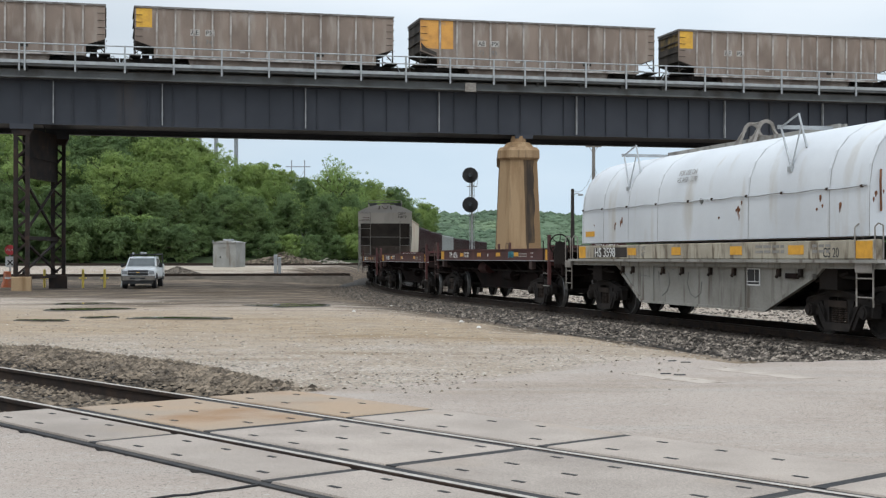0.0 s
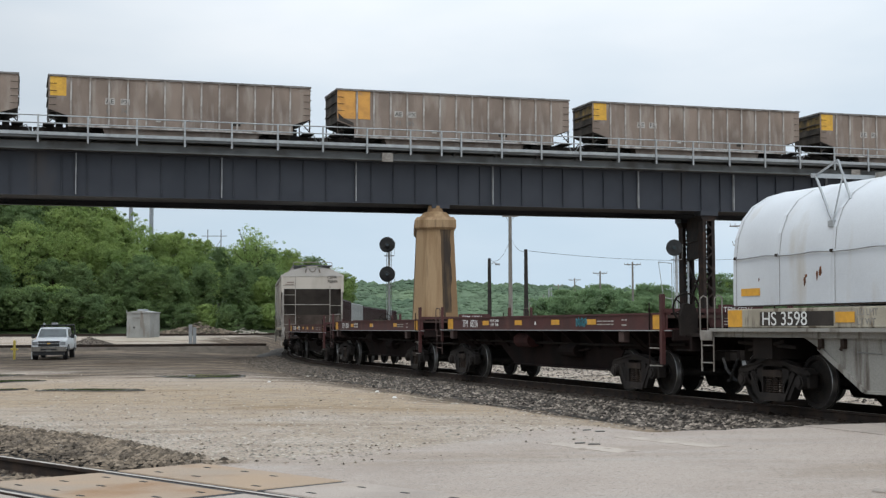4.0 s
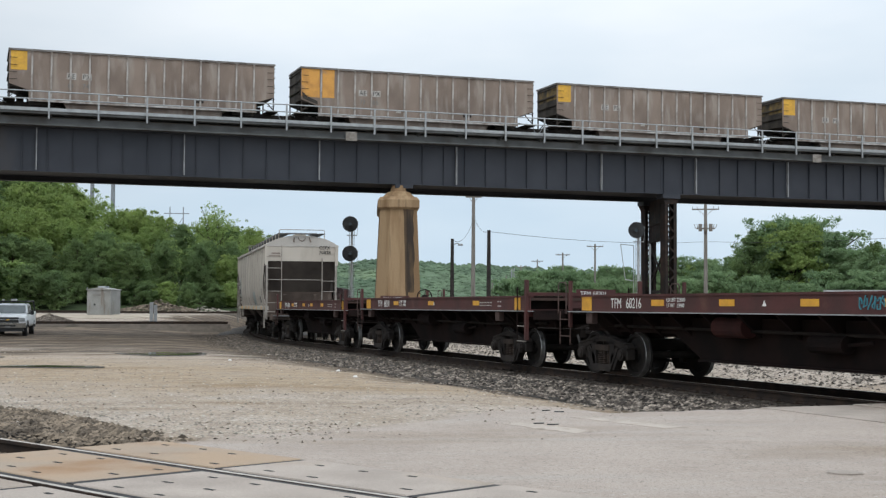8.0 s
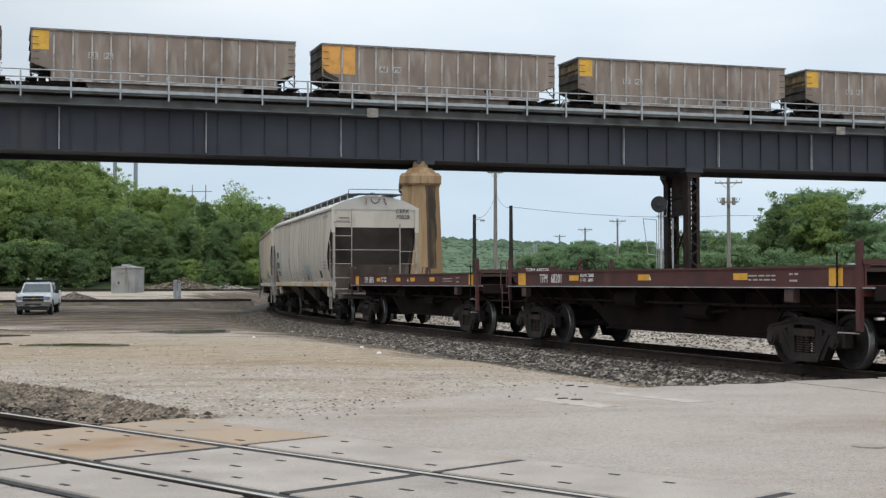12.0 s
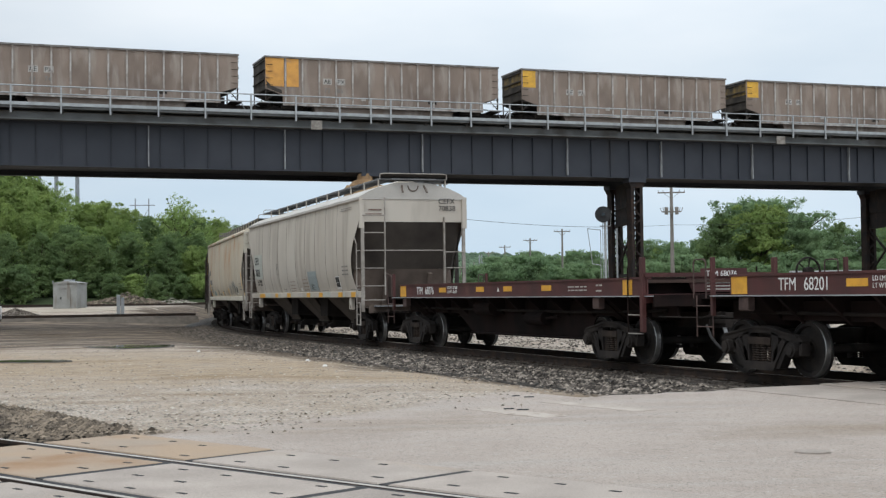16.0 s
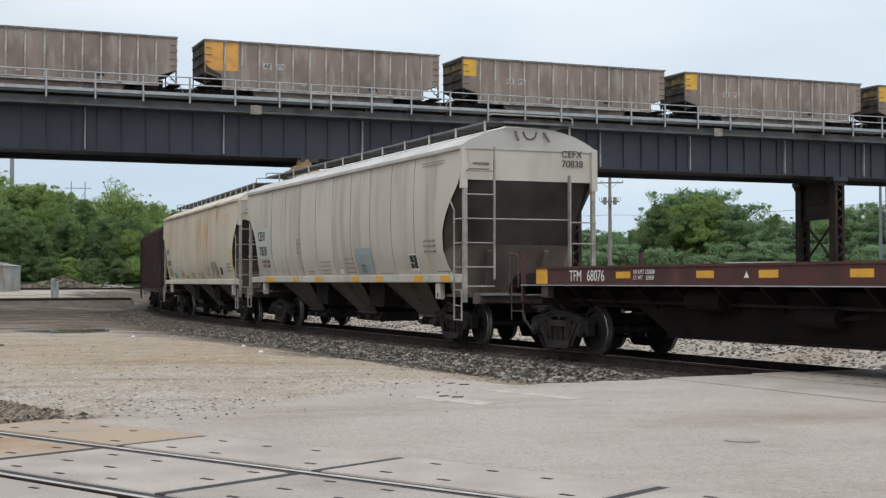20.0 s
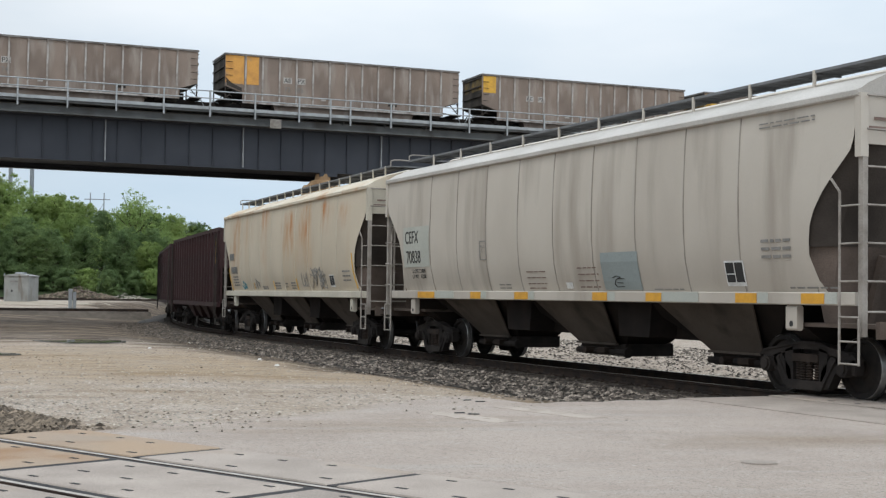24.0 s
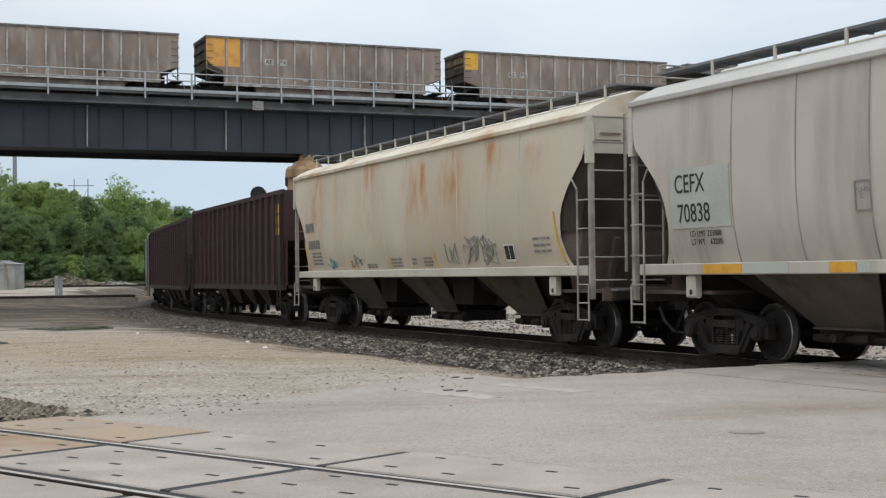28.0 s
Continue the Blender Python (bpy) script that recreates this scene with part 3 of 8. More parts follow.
# ================================================================ the ground
def zone(x, y):
    """How much paving, dark gravel and tan dirt there is."""
    d = math.hypot(x, y)
    wob = noise.noise((x * 0.25, y * 0.25, 0)) * 1.3 + noise.noise((x * 0.9, y * 0.9, 4)) * 0.5
    a = Vector((x, y)) - NEAR_P
    along, off = a.dot(NEAR_D), a.dot(NEAR_N)
    # the paved road runs from the near crossing to the crossing of the curved track
    road = ease(x - (-2.0 + (y - 14.5) * 0.98) + wob * 0.9, -0.6, 1.6) if y < 24 else 0.0
    if off < -1.0:
        road = max(road, ease(along + wob * 0.3, -1.2, -0.6))
    if off > 2.0 and y > 21.5 + wob * 0.2 and x < 7:
        road *= 0.3
    slow = noise.noise((x * 0.06, y * 0.06, 7)) * 14
    dark = ease(y + wob * 5 + slow * 1.3 + x * 0.2, 40, 64) * (1 - ease(d, 96, 102))
    toward = off_line(x, y)[0] if 15 < y < 150 else -50
    k_ = min(5.0, max(0.0, 0.12 * (y - 30)))
    dark = max(dark, ease(toward + wob * 1.3, -6.0 - k_, -2.6 - 0.5 * k_) * ease(y, 17, 30) * (1 - ease(y, 130, 160)))
    # beyond the curved track the yard is spread with pale crushed stone
    dark = min(1.0, dark) * (1 - ease(toward + wob * 0.4, 2.0, 3.4) * (1 - ease(y, 70, 95)))
    tan = 0.85 * math.exp(-((y - 32 - wob * 5 - slow * 0.5 + 0.35 * x) / 9.0) ** 2) * (1 - road)
    tan *= 1 - ease(toward, 2.0, 3.4)
    return road, dark, tan


def build_ground():
    def steps(edges):
        vals = []
        for a, b, n in edges:
            vals += list(np.linspace(a, b, n, endpoint=False))
        return vals + [edges[-1][1]]
    xs = steps([(-3000, -300, 8), (-300, -60, 16), (-60, -14, 46), (-14, 16, 100), (16, 60, 40), (60, 300, 14), (300, 3000, 8)])
    ys = steps([(-3000, -200, 6), (-200, -10, 12), (-10, 6, 18), (6, 40, 130), (40, 130, 130), (130, 400, 40), (400, 3500, 8)])
    verts, cols = [], []
    for y in ys:
        for x in xs:
            z = full_z(x, y)
            if 4 < y < 130 and abs(x) < 60:
                a = Vector((x, y)) - NEAR_P
                along, off = a.dot(NEAR_D), a.dot(NEAR_N)
                if -1.42 < off < 1.62 or (along < 0.1 and -2.0 < off < 2.2):
                    z = -0.22                       # room for the crossing panels and the ballast
            verts.append((x, y, z))
            cols.append(zone(x, y) if 0 < y < 180 and abs(x) < 70 else (0.0, 0.0, 0.35))
    n = len(xs)
    faces = [(j * n + i, j * n + i + 1, (j + 1) * n + i + 1, (j + 1) * n + i) for j in range(len(ys) - 1) for i in range(n - 1)]
    me = bpy.data.meshes.new("ground")
    me.from_pydata(verts, [], faces)
    at = me.attributes.new("surface", "FLOAT_VECTOR", "POINT")
    at.data.foreach_set("vector", np.array(cols, dtype=np.float32).ravel())
    for p in me.polygons:
        p.use_smooth = True
    m = bpy.data.materials.new("lot_surface")
    m.use_nodes = True
    nd, lk = m.node_tree.nodes, m.node_tree.links
    b = nd["Principled BSDF"]
    b.inputs["Roughness"].default_value = 0.95
    b.inputs["Specular IOR Level"].default_value = 0.12
    geo = nd.new("ShaderNodeNewGeometry")
    att = nd.new("ShaderNodeAttribute")
    att.attribute_name = "surface"
    sep = nd.new("ShaderNodeSeparateXYZ")
    lk.new(att.outputs["Vector"], sep.inputs["Vector"])

    def nz(scale, detail=5.0, rough=0.6, stretch=None):
        t = nd.new("ShaderNodeTexNoise")
        t.inputs["Scale"].default_value, t.inputs["Detail"].default_value, t.inputs["Roughness"].default_value = scale, detail, rough
        src = geo.outputs["Position"]
        if stretch:
            mp = nd.new("ShaderNodeMapping")
            mp.inputs["Scale"].default_value = stretch
            mp.inputs["Rotation"].default_value = (0, 0, radians(-40))
            lk.new(src, mp.inputs["Vector"])
            src = mp.outputs["Vector"]
        lk.new(src, t.inputs["Vector"])
        return t.outputs["Fac"]

    def rng(f, lo, hi, a=0.0, z=1.0):
        r = nd.new("ShaderNodeMapRange")
        for k, v in zip(("From Min", "From Max", "To Min", "To Max"), (lo, hi, a, z)):
            r.inputs[k].default_value = v
        lk.new(f, r.inputs["Value"])
        return r.outputs["Result"]

    def mx(f, c1, c2, kind="MIX"):
        x = nd.new("ShaderNodeMixRGB")
        x.blend_type = kind
        for k, v in (("Fac", f), ("Color1", c1), ("Color2", c2)):
            if isinstance(v, tuple):
                x.inputs[k].default_value = (*v, 1)
            elif isinstance(v, float):
                x.inputs[k].default_value = v
            else:
                lk.new(v, x.inputs[k])
        return x.outputs["Color"]

    def grow(mask, scale, amount, soft=0.15):
        """A mask with a ragged edge."""
        s = nd.new("ShaderNodeMath")
        s.operation = "MULTIPLY_ADD"
        s.inputs[1].default_value = amount
        lk.new(nz(scale), s.inputs[0])
        lk.new(mask, s.inputs[2])
        return rng(s.outputs["Value"], 0.5 - soft + amount / 2, 0.5 + soft + amount / 2)

    gravel = mx(rng(nz(1.1), 0.38, 0.64), (0.378, 0.32, 0.265), (0.295, 0.242, 0.195))
    gravel = mx(rng(nz(24.0, 3.0), 0.54, 0.62), gravel, (0.15, 0.13, 0.112))
    gravel = mx(rng(nz(15.0, 3.0), 0.58, 0.66), gravel, (0.50, 0.465, 0.415))
    tan = mx(rng(nz(2.1), 0.40, 0.65), (0.345, 0.268, 0.188), (0.255, 0.195, 0.136))
    tan = mx(rng(nz(20.0, 3.0), 0.55, 0.64), tan, (0.17, 0.135, 0.10))
    darkg = mx(rng(nz(1.3), 0.40, 0.62), (0.058, 0.045, 0.035), (0.090, 0.069, 0.053))
    darkg = mx(rng(nz(0.55, 6.0, 0.68, (0.5, 1.7, 1)), 0.46, 0.60), darkg, (0.20, 0.155, 0.114))
    darkg = mx(rng(nz(16.0, 4.0), 0.54, 0.66), darkg, (0.165, 0.134, 0.106))
    darkg = mx(rng(nz(1.6, 6.0, 0.7, (0.5, 1.8, 1)), 0.53, 0.64), darkg, (0.045, 0.036, 0.028))
    pave = mx(rng(nz(0.55, 6.0), 0.40, 0.62), (0.388, 0.331, 0.288), (0.33, 0.277, 0.238))
    pave = mx(rng(nz(0.8, 4.0, 0.5, (0.25, 2.4, 1)), 0.52, 0.72), pave, (0.372, 0.33, 0.295))
    pave = mx(rng(nz(0.35, 5.0), 0.60, 0.72), pave, (0.325, 0.27, 0.22))
    pave = mx(rng(nz(5.0, 6.0, 0.7), 0.56, 0.70), pave, (0.40, 0.355, 0.318))
    pave = mx(rng(nz(70.0, 2.0), 0.55, 0.66), pave, (0.20, 0.172, 0.15))
    pave = mx(rng(nz(28.0, 4.0), 0.60, 0.68), pave, (0.17, 0.147, 0.128))
    pave = mx(rng(nz(30.0, 3.0), 0.62, 0.70), pave, (0.46, 0.43, 0.39))
    col = mx(grow(sep.outputs["Z"], 0.8, 1.1, 0.4), gravel, tan)
    col = mx(grow(sep.outputs["Y"], 0.45, 1.3, 0.35), col, darkg)
    col = mx(grow(sep.outputs["X"], 1.6, 0.7), col, pave)
    col = mx(rng(nz(0.22, 4.0, 0.55, (0.5, 1.6, 1)), 0.56, 0.70), col, (0.80, 0.76, 0.70), "MULTIPLY")
    lk.new(col, b.inputs["Base Color"])
    bp = nd.new("ShaderNodeBump")
    bp.inputs["Strength"].default_value, bp.inputs["Distance"].default_value = 0.7, 0.04
    lk.new(nz(18.0, 6.0, 0.7), bp.inputs["Height"])
    lk.new(bp.outputs["Normal"], b.inputs["Normal"])
    me.materials.append(m)
    tagged(new("ground", me), "pale gravel and worn paving of a railway yard", "ground", kind="structure")


build_ground()

# ================================================================ tracks


def rail_profile():
    """Half-inch true enough section of a rail: (across, height), top at 0."""
    return [(-0.07, -0.172), (0.07, -0.172), (0.07, -0.16), (0.012, -0.14), (0.010, -0.045), (0.036, -0.035), (0.036, -0.006), (0.028, 0.0),
            (-0.028, 0.0), (-0.036, -0.006), (-0.036, -0.035), (-0.010, -0.045), (-0.012, -0.14), (-0.07, -0.16)]


def sweep(pts, profile, z=0.0):
    """Rings of a profile along (x, y, heading) points; across is measured to the right of the way."""
    return [[(p[0] + a * math.cos(p[2]), p[1] - a * math.sin(p[2]), z + h + (p[3] if len(p) > 3 else 0.0)) for a, h in profile] for p in pts]


def track_rail(name, pts, owner, z=0.0):
    s = Shape().loft(sweep(pts, rail_profile(), z))
    r = part(name, s, [M["rail_rust"], M["rail_top"]], owner)
    for p in r.data.polygons:
        if p.normal.z > 0.95 and (p.index % 14 in (6, 7, 8)):
            p.material_index = 1
    return r


CROSS_A, CROSS_B = -14.0, -4.9       # the paved crossing of the curved track, in metres along it

line_track = thing("curved_track", "curved main track of rusty rails on dark wooden ties in grey ballast", "railway track", kind="structure")
spots = list(np.arange(-60, 236, 3.0))
for off in (0.75, -0.75):
    track_rail("rail", [(*line_at(s, off), line_z(s)) for s in spots], line_track)
bed = [(-3.4, -0.50), (-2.5, -0.30), (-1.8, -0.195), (1.8, -0.195), (2.5, -0.30), (3.4, -0.50)]


def bed_strip(name, a, b, owner):
    pts = [(*line_at(s), line_z(s)) for s in np.arange(a, b + 0.1, 1.0)]
    s = Shape().loft(sweep(pts, bed + [(3.4, -0.9), (-3.4, -0.9)]))
    return part(name, s, M["ballast"], owner)


bed_strip("ballast_bed", CROSS_B + 0.1, 232, line_track)
bed_strip("ballast_bed", -60, CROSS_A - 0.1, line_track)
tie_mesh = Shape().box(-1.3, 1.3, -0.115, 0.115, -0.32, -0.168, 0.012).mesh("tie", M["tie"])
tie_far = Shape()
k = 0
for s in np.arange(CROSS_B + 0.3, 230, 0.52):
    x, y, th = line_at(s)
    if s < 95:
        share("tie", tie_mesh, line_track, Matrix.Translation((x, y, line_z(s))) @ Euler((0, 0, -th + 0.02 * math.sin(s * 7))).to_matrix().to_4x4())
    else:
        c, n_ = Vector((x, y, -0.24 + line_z(s))), Vector((math.cos(th), -math.sin(th), 0))
        tie_far.bar(c - n_ * 1.3, c + n_ * 1.3, 0.23, 0.15)
tagged(part("far_ties", tie_far, M["tie"], line_track), kind="stuff")
plates = Shape()
for s in np.arange(CROSS_B + 0.3, 70, 0.52):
    for off in (0.75, -0.75):
        x, y, th = line_at(s, off)
        c, n_ = Vector((x, y, -0.16 + line_z(s))), Vector((math.cos(th), -math.sin(th), 0))
        plates.bar(c - n_ * 0.19, c + n_ * 0.19, 0.16, 0.02)
        for sd in (-0.1, 0.1):
            p = c + n_ * sd
            plates.box(p.x - 0.018, p.x + 0.018, p.y - 0.018, p.y + 0.018, c.z, c.z + 0.035)
tagged(part("tie_plates", plates, M["rail_rust"], line_track), kind="stuff")


def cross_panels(owner, lanes, at, a0, count, length, stained=False):
    """Concrete crossing panels between and beside the rails, one slab each."""
    for off0, off1 in lanes:
        for i in range(count):
            a = a0 + i * length
            pts = [at(a + 0.057, off0), at(a + length - 0.057, off0), at(a + length - 0.057, off1), at(a + 0.057, off1)]
            top = 0.006 + 0.004 * math.sin(a * 5 + off0 * 3)
            s = Shape()
            cx, cy = sum(p[0] for p in pts) / 4, sum(p[1] for p in pts) / 4
            inner = [(cx + (p[0] - cx) * 0.985, cy + (p[1] - cy) * 0.985) for p in pts]
            s.loft([[(*p, -0.2) for p in pts], [(*p, top - 0.012) for p in pts], [(*p, top) for p in inner]])
            slab = part("panel", s, M["concrete_rusty"] if stained and i == 0 and off1 > 0 else M["concrete"], owner)
            # lifting slots let into the slab
            slots = Shape()
            w = (Vector(pts[1]) - Vector(pts[0])).normalized()
            nn = (Vector(pts[3]) - Vector(pts[0]))
            for u in (0.16, 0.40, 0.62, 0.84):
                for vv, ln in ((0.2, 0.11), (0.78, 0.09)) if abs(off1 - off0) < 1.15 else ((0.14, 0.10), (0.50, 0.12), (0.86, 0.10)):
                    if (int(u * 100) + int(vv * 10)) % 3 == 1:
                        continue
                    p = Vector(pts[0]) + w * (length * u) + nn * (vv + 0.04 * math.sin(u * 20 + a))
                    q = p + w * ln
                    slots.bar((p.x, p.y, top + 0.001), (q.x, q.y, top + 0.001), 0.035, 0.005)
            part("slot", slots, M["rubber"], slab)


near_track = thing("crossing_track", "straight track through concrete crossing panels, rails polished on top", "railway track", kind="structure")


def near_pts(off, a, b):
    th = math.atan2(-NEAR_D.x, -NEAR_D.y)
    return [(*near_at(t, off), th) for t in np.arange(b, a - 0.1, -2.0)]


for off in (0.7525, -0.7525):
    track_rail("rail", near_pts(off, -60, 40), near_track)
cross_panels(near_track, ((-1.62, -0.90), (-0.62, 0.62), (0.83, 1.82)), near_at, 0.02, 7, 2.42, True)
filler = Shape()
for o0, o1, z in ((-0.90, -0.79, -0.03), (0.79, 0.83, -0.004), (-0.712, -0.62, -0.006), (0.62, 0.712, -0.006)):
    pts = [near_at(0.02, o0), near_at(17, o0), near_at(17, o1), near_at(0.02, o1)]
    filler.loft([[(*p, -0.2) for p in pts], [(*p, z) for p in pts]])
part("flangeway_filler", filler, M["rubber"], near_track)
for i in range(1, 7):
    for o0, o1 in ((-1.62, -0.91), (-0.61, 0.61), (0.84, 1.82)):
        a_ = 0.02 + 2.42 * i
        q_ = [near_at(a_ - 0.055, o0), near_at(a_ + 0.055, o0), near_at(a_ + 0.055, o1), near_at(a_ - 0.055, o1)]
        part("joint_gasket", Shape().loft([[(*p, -0.2) for p in q_], [(*p, 0.0) for p in q_]]), M["rubber"], near_track)
edge_ = [near_at(0.02, -1.70), near_at(17, -1.70), near_at(17, -1.63), near_at(0.02, -1.63)]
part("edge_gasket", Shape().loft([[(*p, -0.2) for p in edge_], [(*p, -0.004) for p in edge_]]), M["rubber"], near_track)
bedn = Shape().loft([[(*near_at(a, o), z) for o, z in ((-2.5, -0.22), (-1.5, -0.165), (1.5, -0.165), (2.6, -0.12), (2.6, -0.4), (-2.5, -0.4))] for a in np.arange(-60, 0.01, 1.0)])
part("ballast_bed", bedn, M["ballast"], near_track)
near_tie = Shape().box(-0.115, 0.115, -1.3, 1.3, -0.32, -0.16, 0.012).mesh("tie", M["tie"])
rot = Euler((0, 0, math.atan2(NEAR_D.y, NEAR_D.x))).to_matrix().to_4x4()
for i, a in enumerate(np.arange(-40, -0.2, 0.53)):
    share("tie", near_tie, near_track, Matrix.Translation((*near_at(a, 0.0), 0)) @ rot)


def line_xy(s, off):
    x, y, _ = line_at(s, off)
    return x, y


cross_panels(line_track, ((1.62, 0.83), (0.62, -0.62), (-0.83, -1.62)), lambda a, o: line_xy(a, o), CROSS_A, 4, (CROSS_B - CROSS_A) / 4)
side_slab = Shape()
for o0, o1 in ((3.2, 1.64), (-1.64, -3.2)):
    pts = [line_xy(CROSS_A, o0), line_xy(CROSS_B, o0), line_xy(CROSS_B, o1), line_xy(CROSS_A, o1)]
    side_slab.loft([[(*p, -0.35) for p in pts], [(*p, -0.012) for p in pts]])
part("road_shoulder", side_slab, M["concrete"], line_track)


def stones(name, label, places, mat, size, owner=None):
    """Loose stones, each a lumpy solid of its own."""
    rng = random.Random(len(places))
    base = [Vector(p).normalized() for p in ((0, 0, 1), (0.9, 0, 0.35), (0.28, 0.86, 0.35), (-0.72, 0.53, 0.35), (-0.72, -0.53, 0.35), (0.28, -0.86, 0.35))]
    fc = [(0, 1, 2), (0, 2, 3), (0, 3, 4), (0, 4, 5), (0, 5, 1), (1, 5, 4, 3, 2)]
    s = Shape()
    for x, y, z in places:
        r = size * rng.uniform(0.5, 1.25)
        turn = rng.uniform(0, 6.28)
        c, sn = math.cos(turn), math.sin(turn)
        sx, sy, sz = r * rng.uniform(0.8, 1.4), r * rng.uniform(0.5, 0.95), r * rng.uniform(0.5, 1.05)
        vs = []
        for p in base:
            k_ = rng.uniform(0.75, 1.2)
            px, py = p.x * sx * k_, p.y * sy * k_
            vs.append((x + px * c - py * sn, y + px * sn + py * c, z + p.z * sz * k_))
        s.add(vs, fc)
    me = bpy.data.meshes.new(name)
    me.from_pydata(s.v, [], s.f)
    me.materials.append(mat)
    return tagged(new(name, me), label, "stones", kind="stuff")


rs = random.Random(5)


def in_near_bed(x, y):
    a = Vector((x, y)) - NEAR_P
    return -2.3 < a.dot(NEAR_N) < 2.5


def bed_z(off):
    return float(np.interp(abs(off), (0, 1.8, 2.5), (-0.2, -0.2, -0.30)))


pl, oily = [], []
for i in range(78000):
    s, off = CROSS_B + 0.2 + 66 * rs.random() ** 1.7, rs.uniform(-3.4, 5.2)
    toe = 3.0 + 0.7 * noise.noise((s * 0.35, 0, 8)) + 0.5 * noise.noise((s * 1.3, 0, 3)) + 0.012 * s
    if off > toe and rs.random() < ease(off - toe, -0.2, 1.1) ** 0.5:
        continue
    x, y, _ = line_at(s, off)
    z = max(bed_z(off) + line_z(s), full_z(x, y) - 0.012) if abs(off) > 2.0 else bed_z(off) + line_z(s)
    if abs(off) > 1.55 + 0.25 * noise.noise((s * 0.8, off, 1)):
        pl.append((x, y, z))
    elif rs.random() < 0.45:
        oily.append((x, y, z))
stones("oily_ballast", "black oily ballast stones between the rails", oily, M["stone_oily"], 0.05)
sooty = [rs.random() < ease(p[1], 30.0, 56.0) for p in pl]
far_pl = [p for p, k_ in zip(pl, sooty) if k_]
pl = [p for p, k_ in zip(pl, sooty) if not k_]
stones("dark_ballast", "dark brown ballast stones round the far bend", far_pl, M["stone_dark"], 0.045)
stones("track_ballast", "loose grey ballast stones along the curved track", pl, M["stone"], 0.050)
pl = []
for i in range(15000):
    a = 0.1 - 14 * rs.random() ** 1.4
    off = rs.uniform(-2.3, 2.25 - 0.06 * a + 0.5 * noise.noise((a * 0.8, 0, 3)) + 0.4 * noise.noise((a * 3, 0, 5)))
    if rs.random() < 0.25:
        a = rs.uniform(-9, -0.5)
        off = rs.uniform(1.7, 2.2 - 0.2 * a if a > -4 else 3.0)
    if a > -0.9 and off > 1.4 and rs.random() < 0.6:
        continue
    pl.append((*near_at(a, off), -0.165 if abs(off) < 1.5 else float(np.interp(abs(off), (1.5, 2.1, 2.9), (-0.165, -0.03, -0.02)))))
stones("crossing_ballast", "brown and grey ballast stones beside the crossing panels", pl, M["stone_brown"], 0.046)
pl = []
for i in range(700):
    a, off = rs.uniform(-13, 0.6), 2.9 + abs(rs.gauss(0, 0.7))
    x, y = near_at(a, off)
    pl.append((x, y, full_z(x, y) - 0.005))
for i in range(9000):
    y = 15 + 38 * rs.random() ** 1.6
    x = rs.uniform(-0.42 * y, 0.25 * y)
    if (y < 22 and x > -1.5 + (y - 14.5)) or in_near_bed(x, y):
        continue
    pl.append((x, y, full_z(x, y) - 0.008))
beyond = []
for i in range(24000):
    s, off = CROSS_B - 4 + 60 * rs.random() ** 1.5, -2.3 - 10 * rs.random() ** 1.2
    if s < CROSS_B + 0.2 and off > -3.4:
        continue
    x, y, _ = line_at(s, off)
    (pl if i % 4 == 0 else beyond).append((x, y, full_z(x, y) - 0.01))
stones("crushed_stone", "grey crushed stone spread beyond the curved track", beyond, M["stone"], 0.06)
stones("loose_gravel", "loose pale gravel scattered over the yard", pl, M["stone_pale"], 0.026)
pl = []
for i in range(4200):
    y = 14.5 + 30 * rs.random() ** 1.5
    x = rs.uniform(-0.40 * y, 0.3 * y)
    if (y < 20 and x > 0.5 + (y - 14.5) and rs.random() < 0.9) or noise.noise((x * 0.4, y * 0.4, 6)) + rs.uniform(-0.5, 0.5) < 0.0 or abs(off_line(x, y)[0]) < 2.0 or in_near_bed(x, y):
        continue
    pl.append((x, y, full_z(x, y) - 0.008))
stones("dark_pebbles", "dark brown pebbles strewn over the yard", pl, M["stone_brown"], 0.026)
for x, y in ((0.98, 30.3), (0.68, 34.3), (-1.6, 52.5), (-2.3, 39.5)):
    s = Shape()
    s.add([(x + dx * 0.05, y + dy * 0.06, full_z(x, y) + 0.012 + dz * 0.5) for dx, dy, dz in ((-1, -1, 0), (1.2, -0.9, 0), (0.9, 1, 0), (-1, 0.8, 0), (-0.6, -0.6, 0.08), (0.6, -0.7, 0.09), (0.7, 0.6, 0.07), (-0.6, 0.5, 0.06))],
          [(0, 3, 2, 1), (4, 5, 6, 7), (0, 1, 5, 4), (1, 2, 6, 5), (2, 3, 7, 6), (3, 0, 4, 7)])
    tagged(part("white_stone", s, M["white_stone"]), "pale broken stone lying on the gravel", "stone", "pale stones")


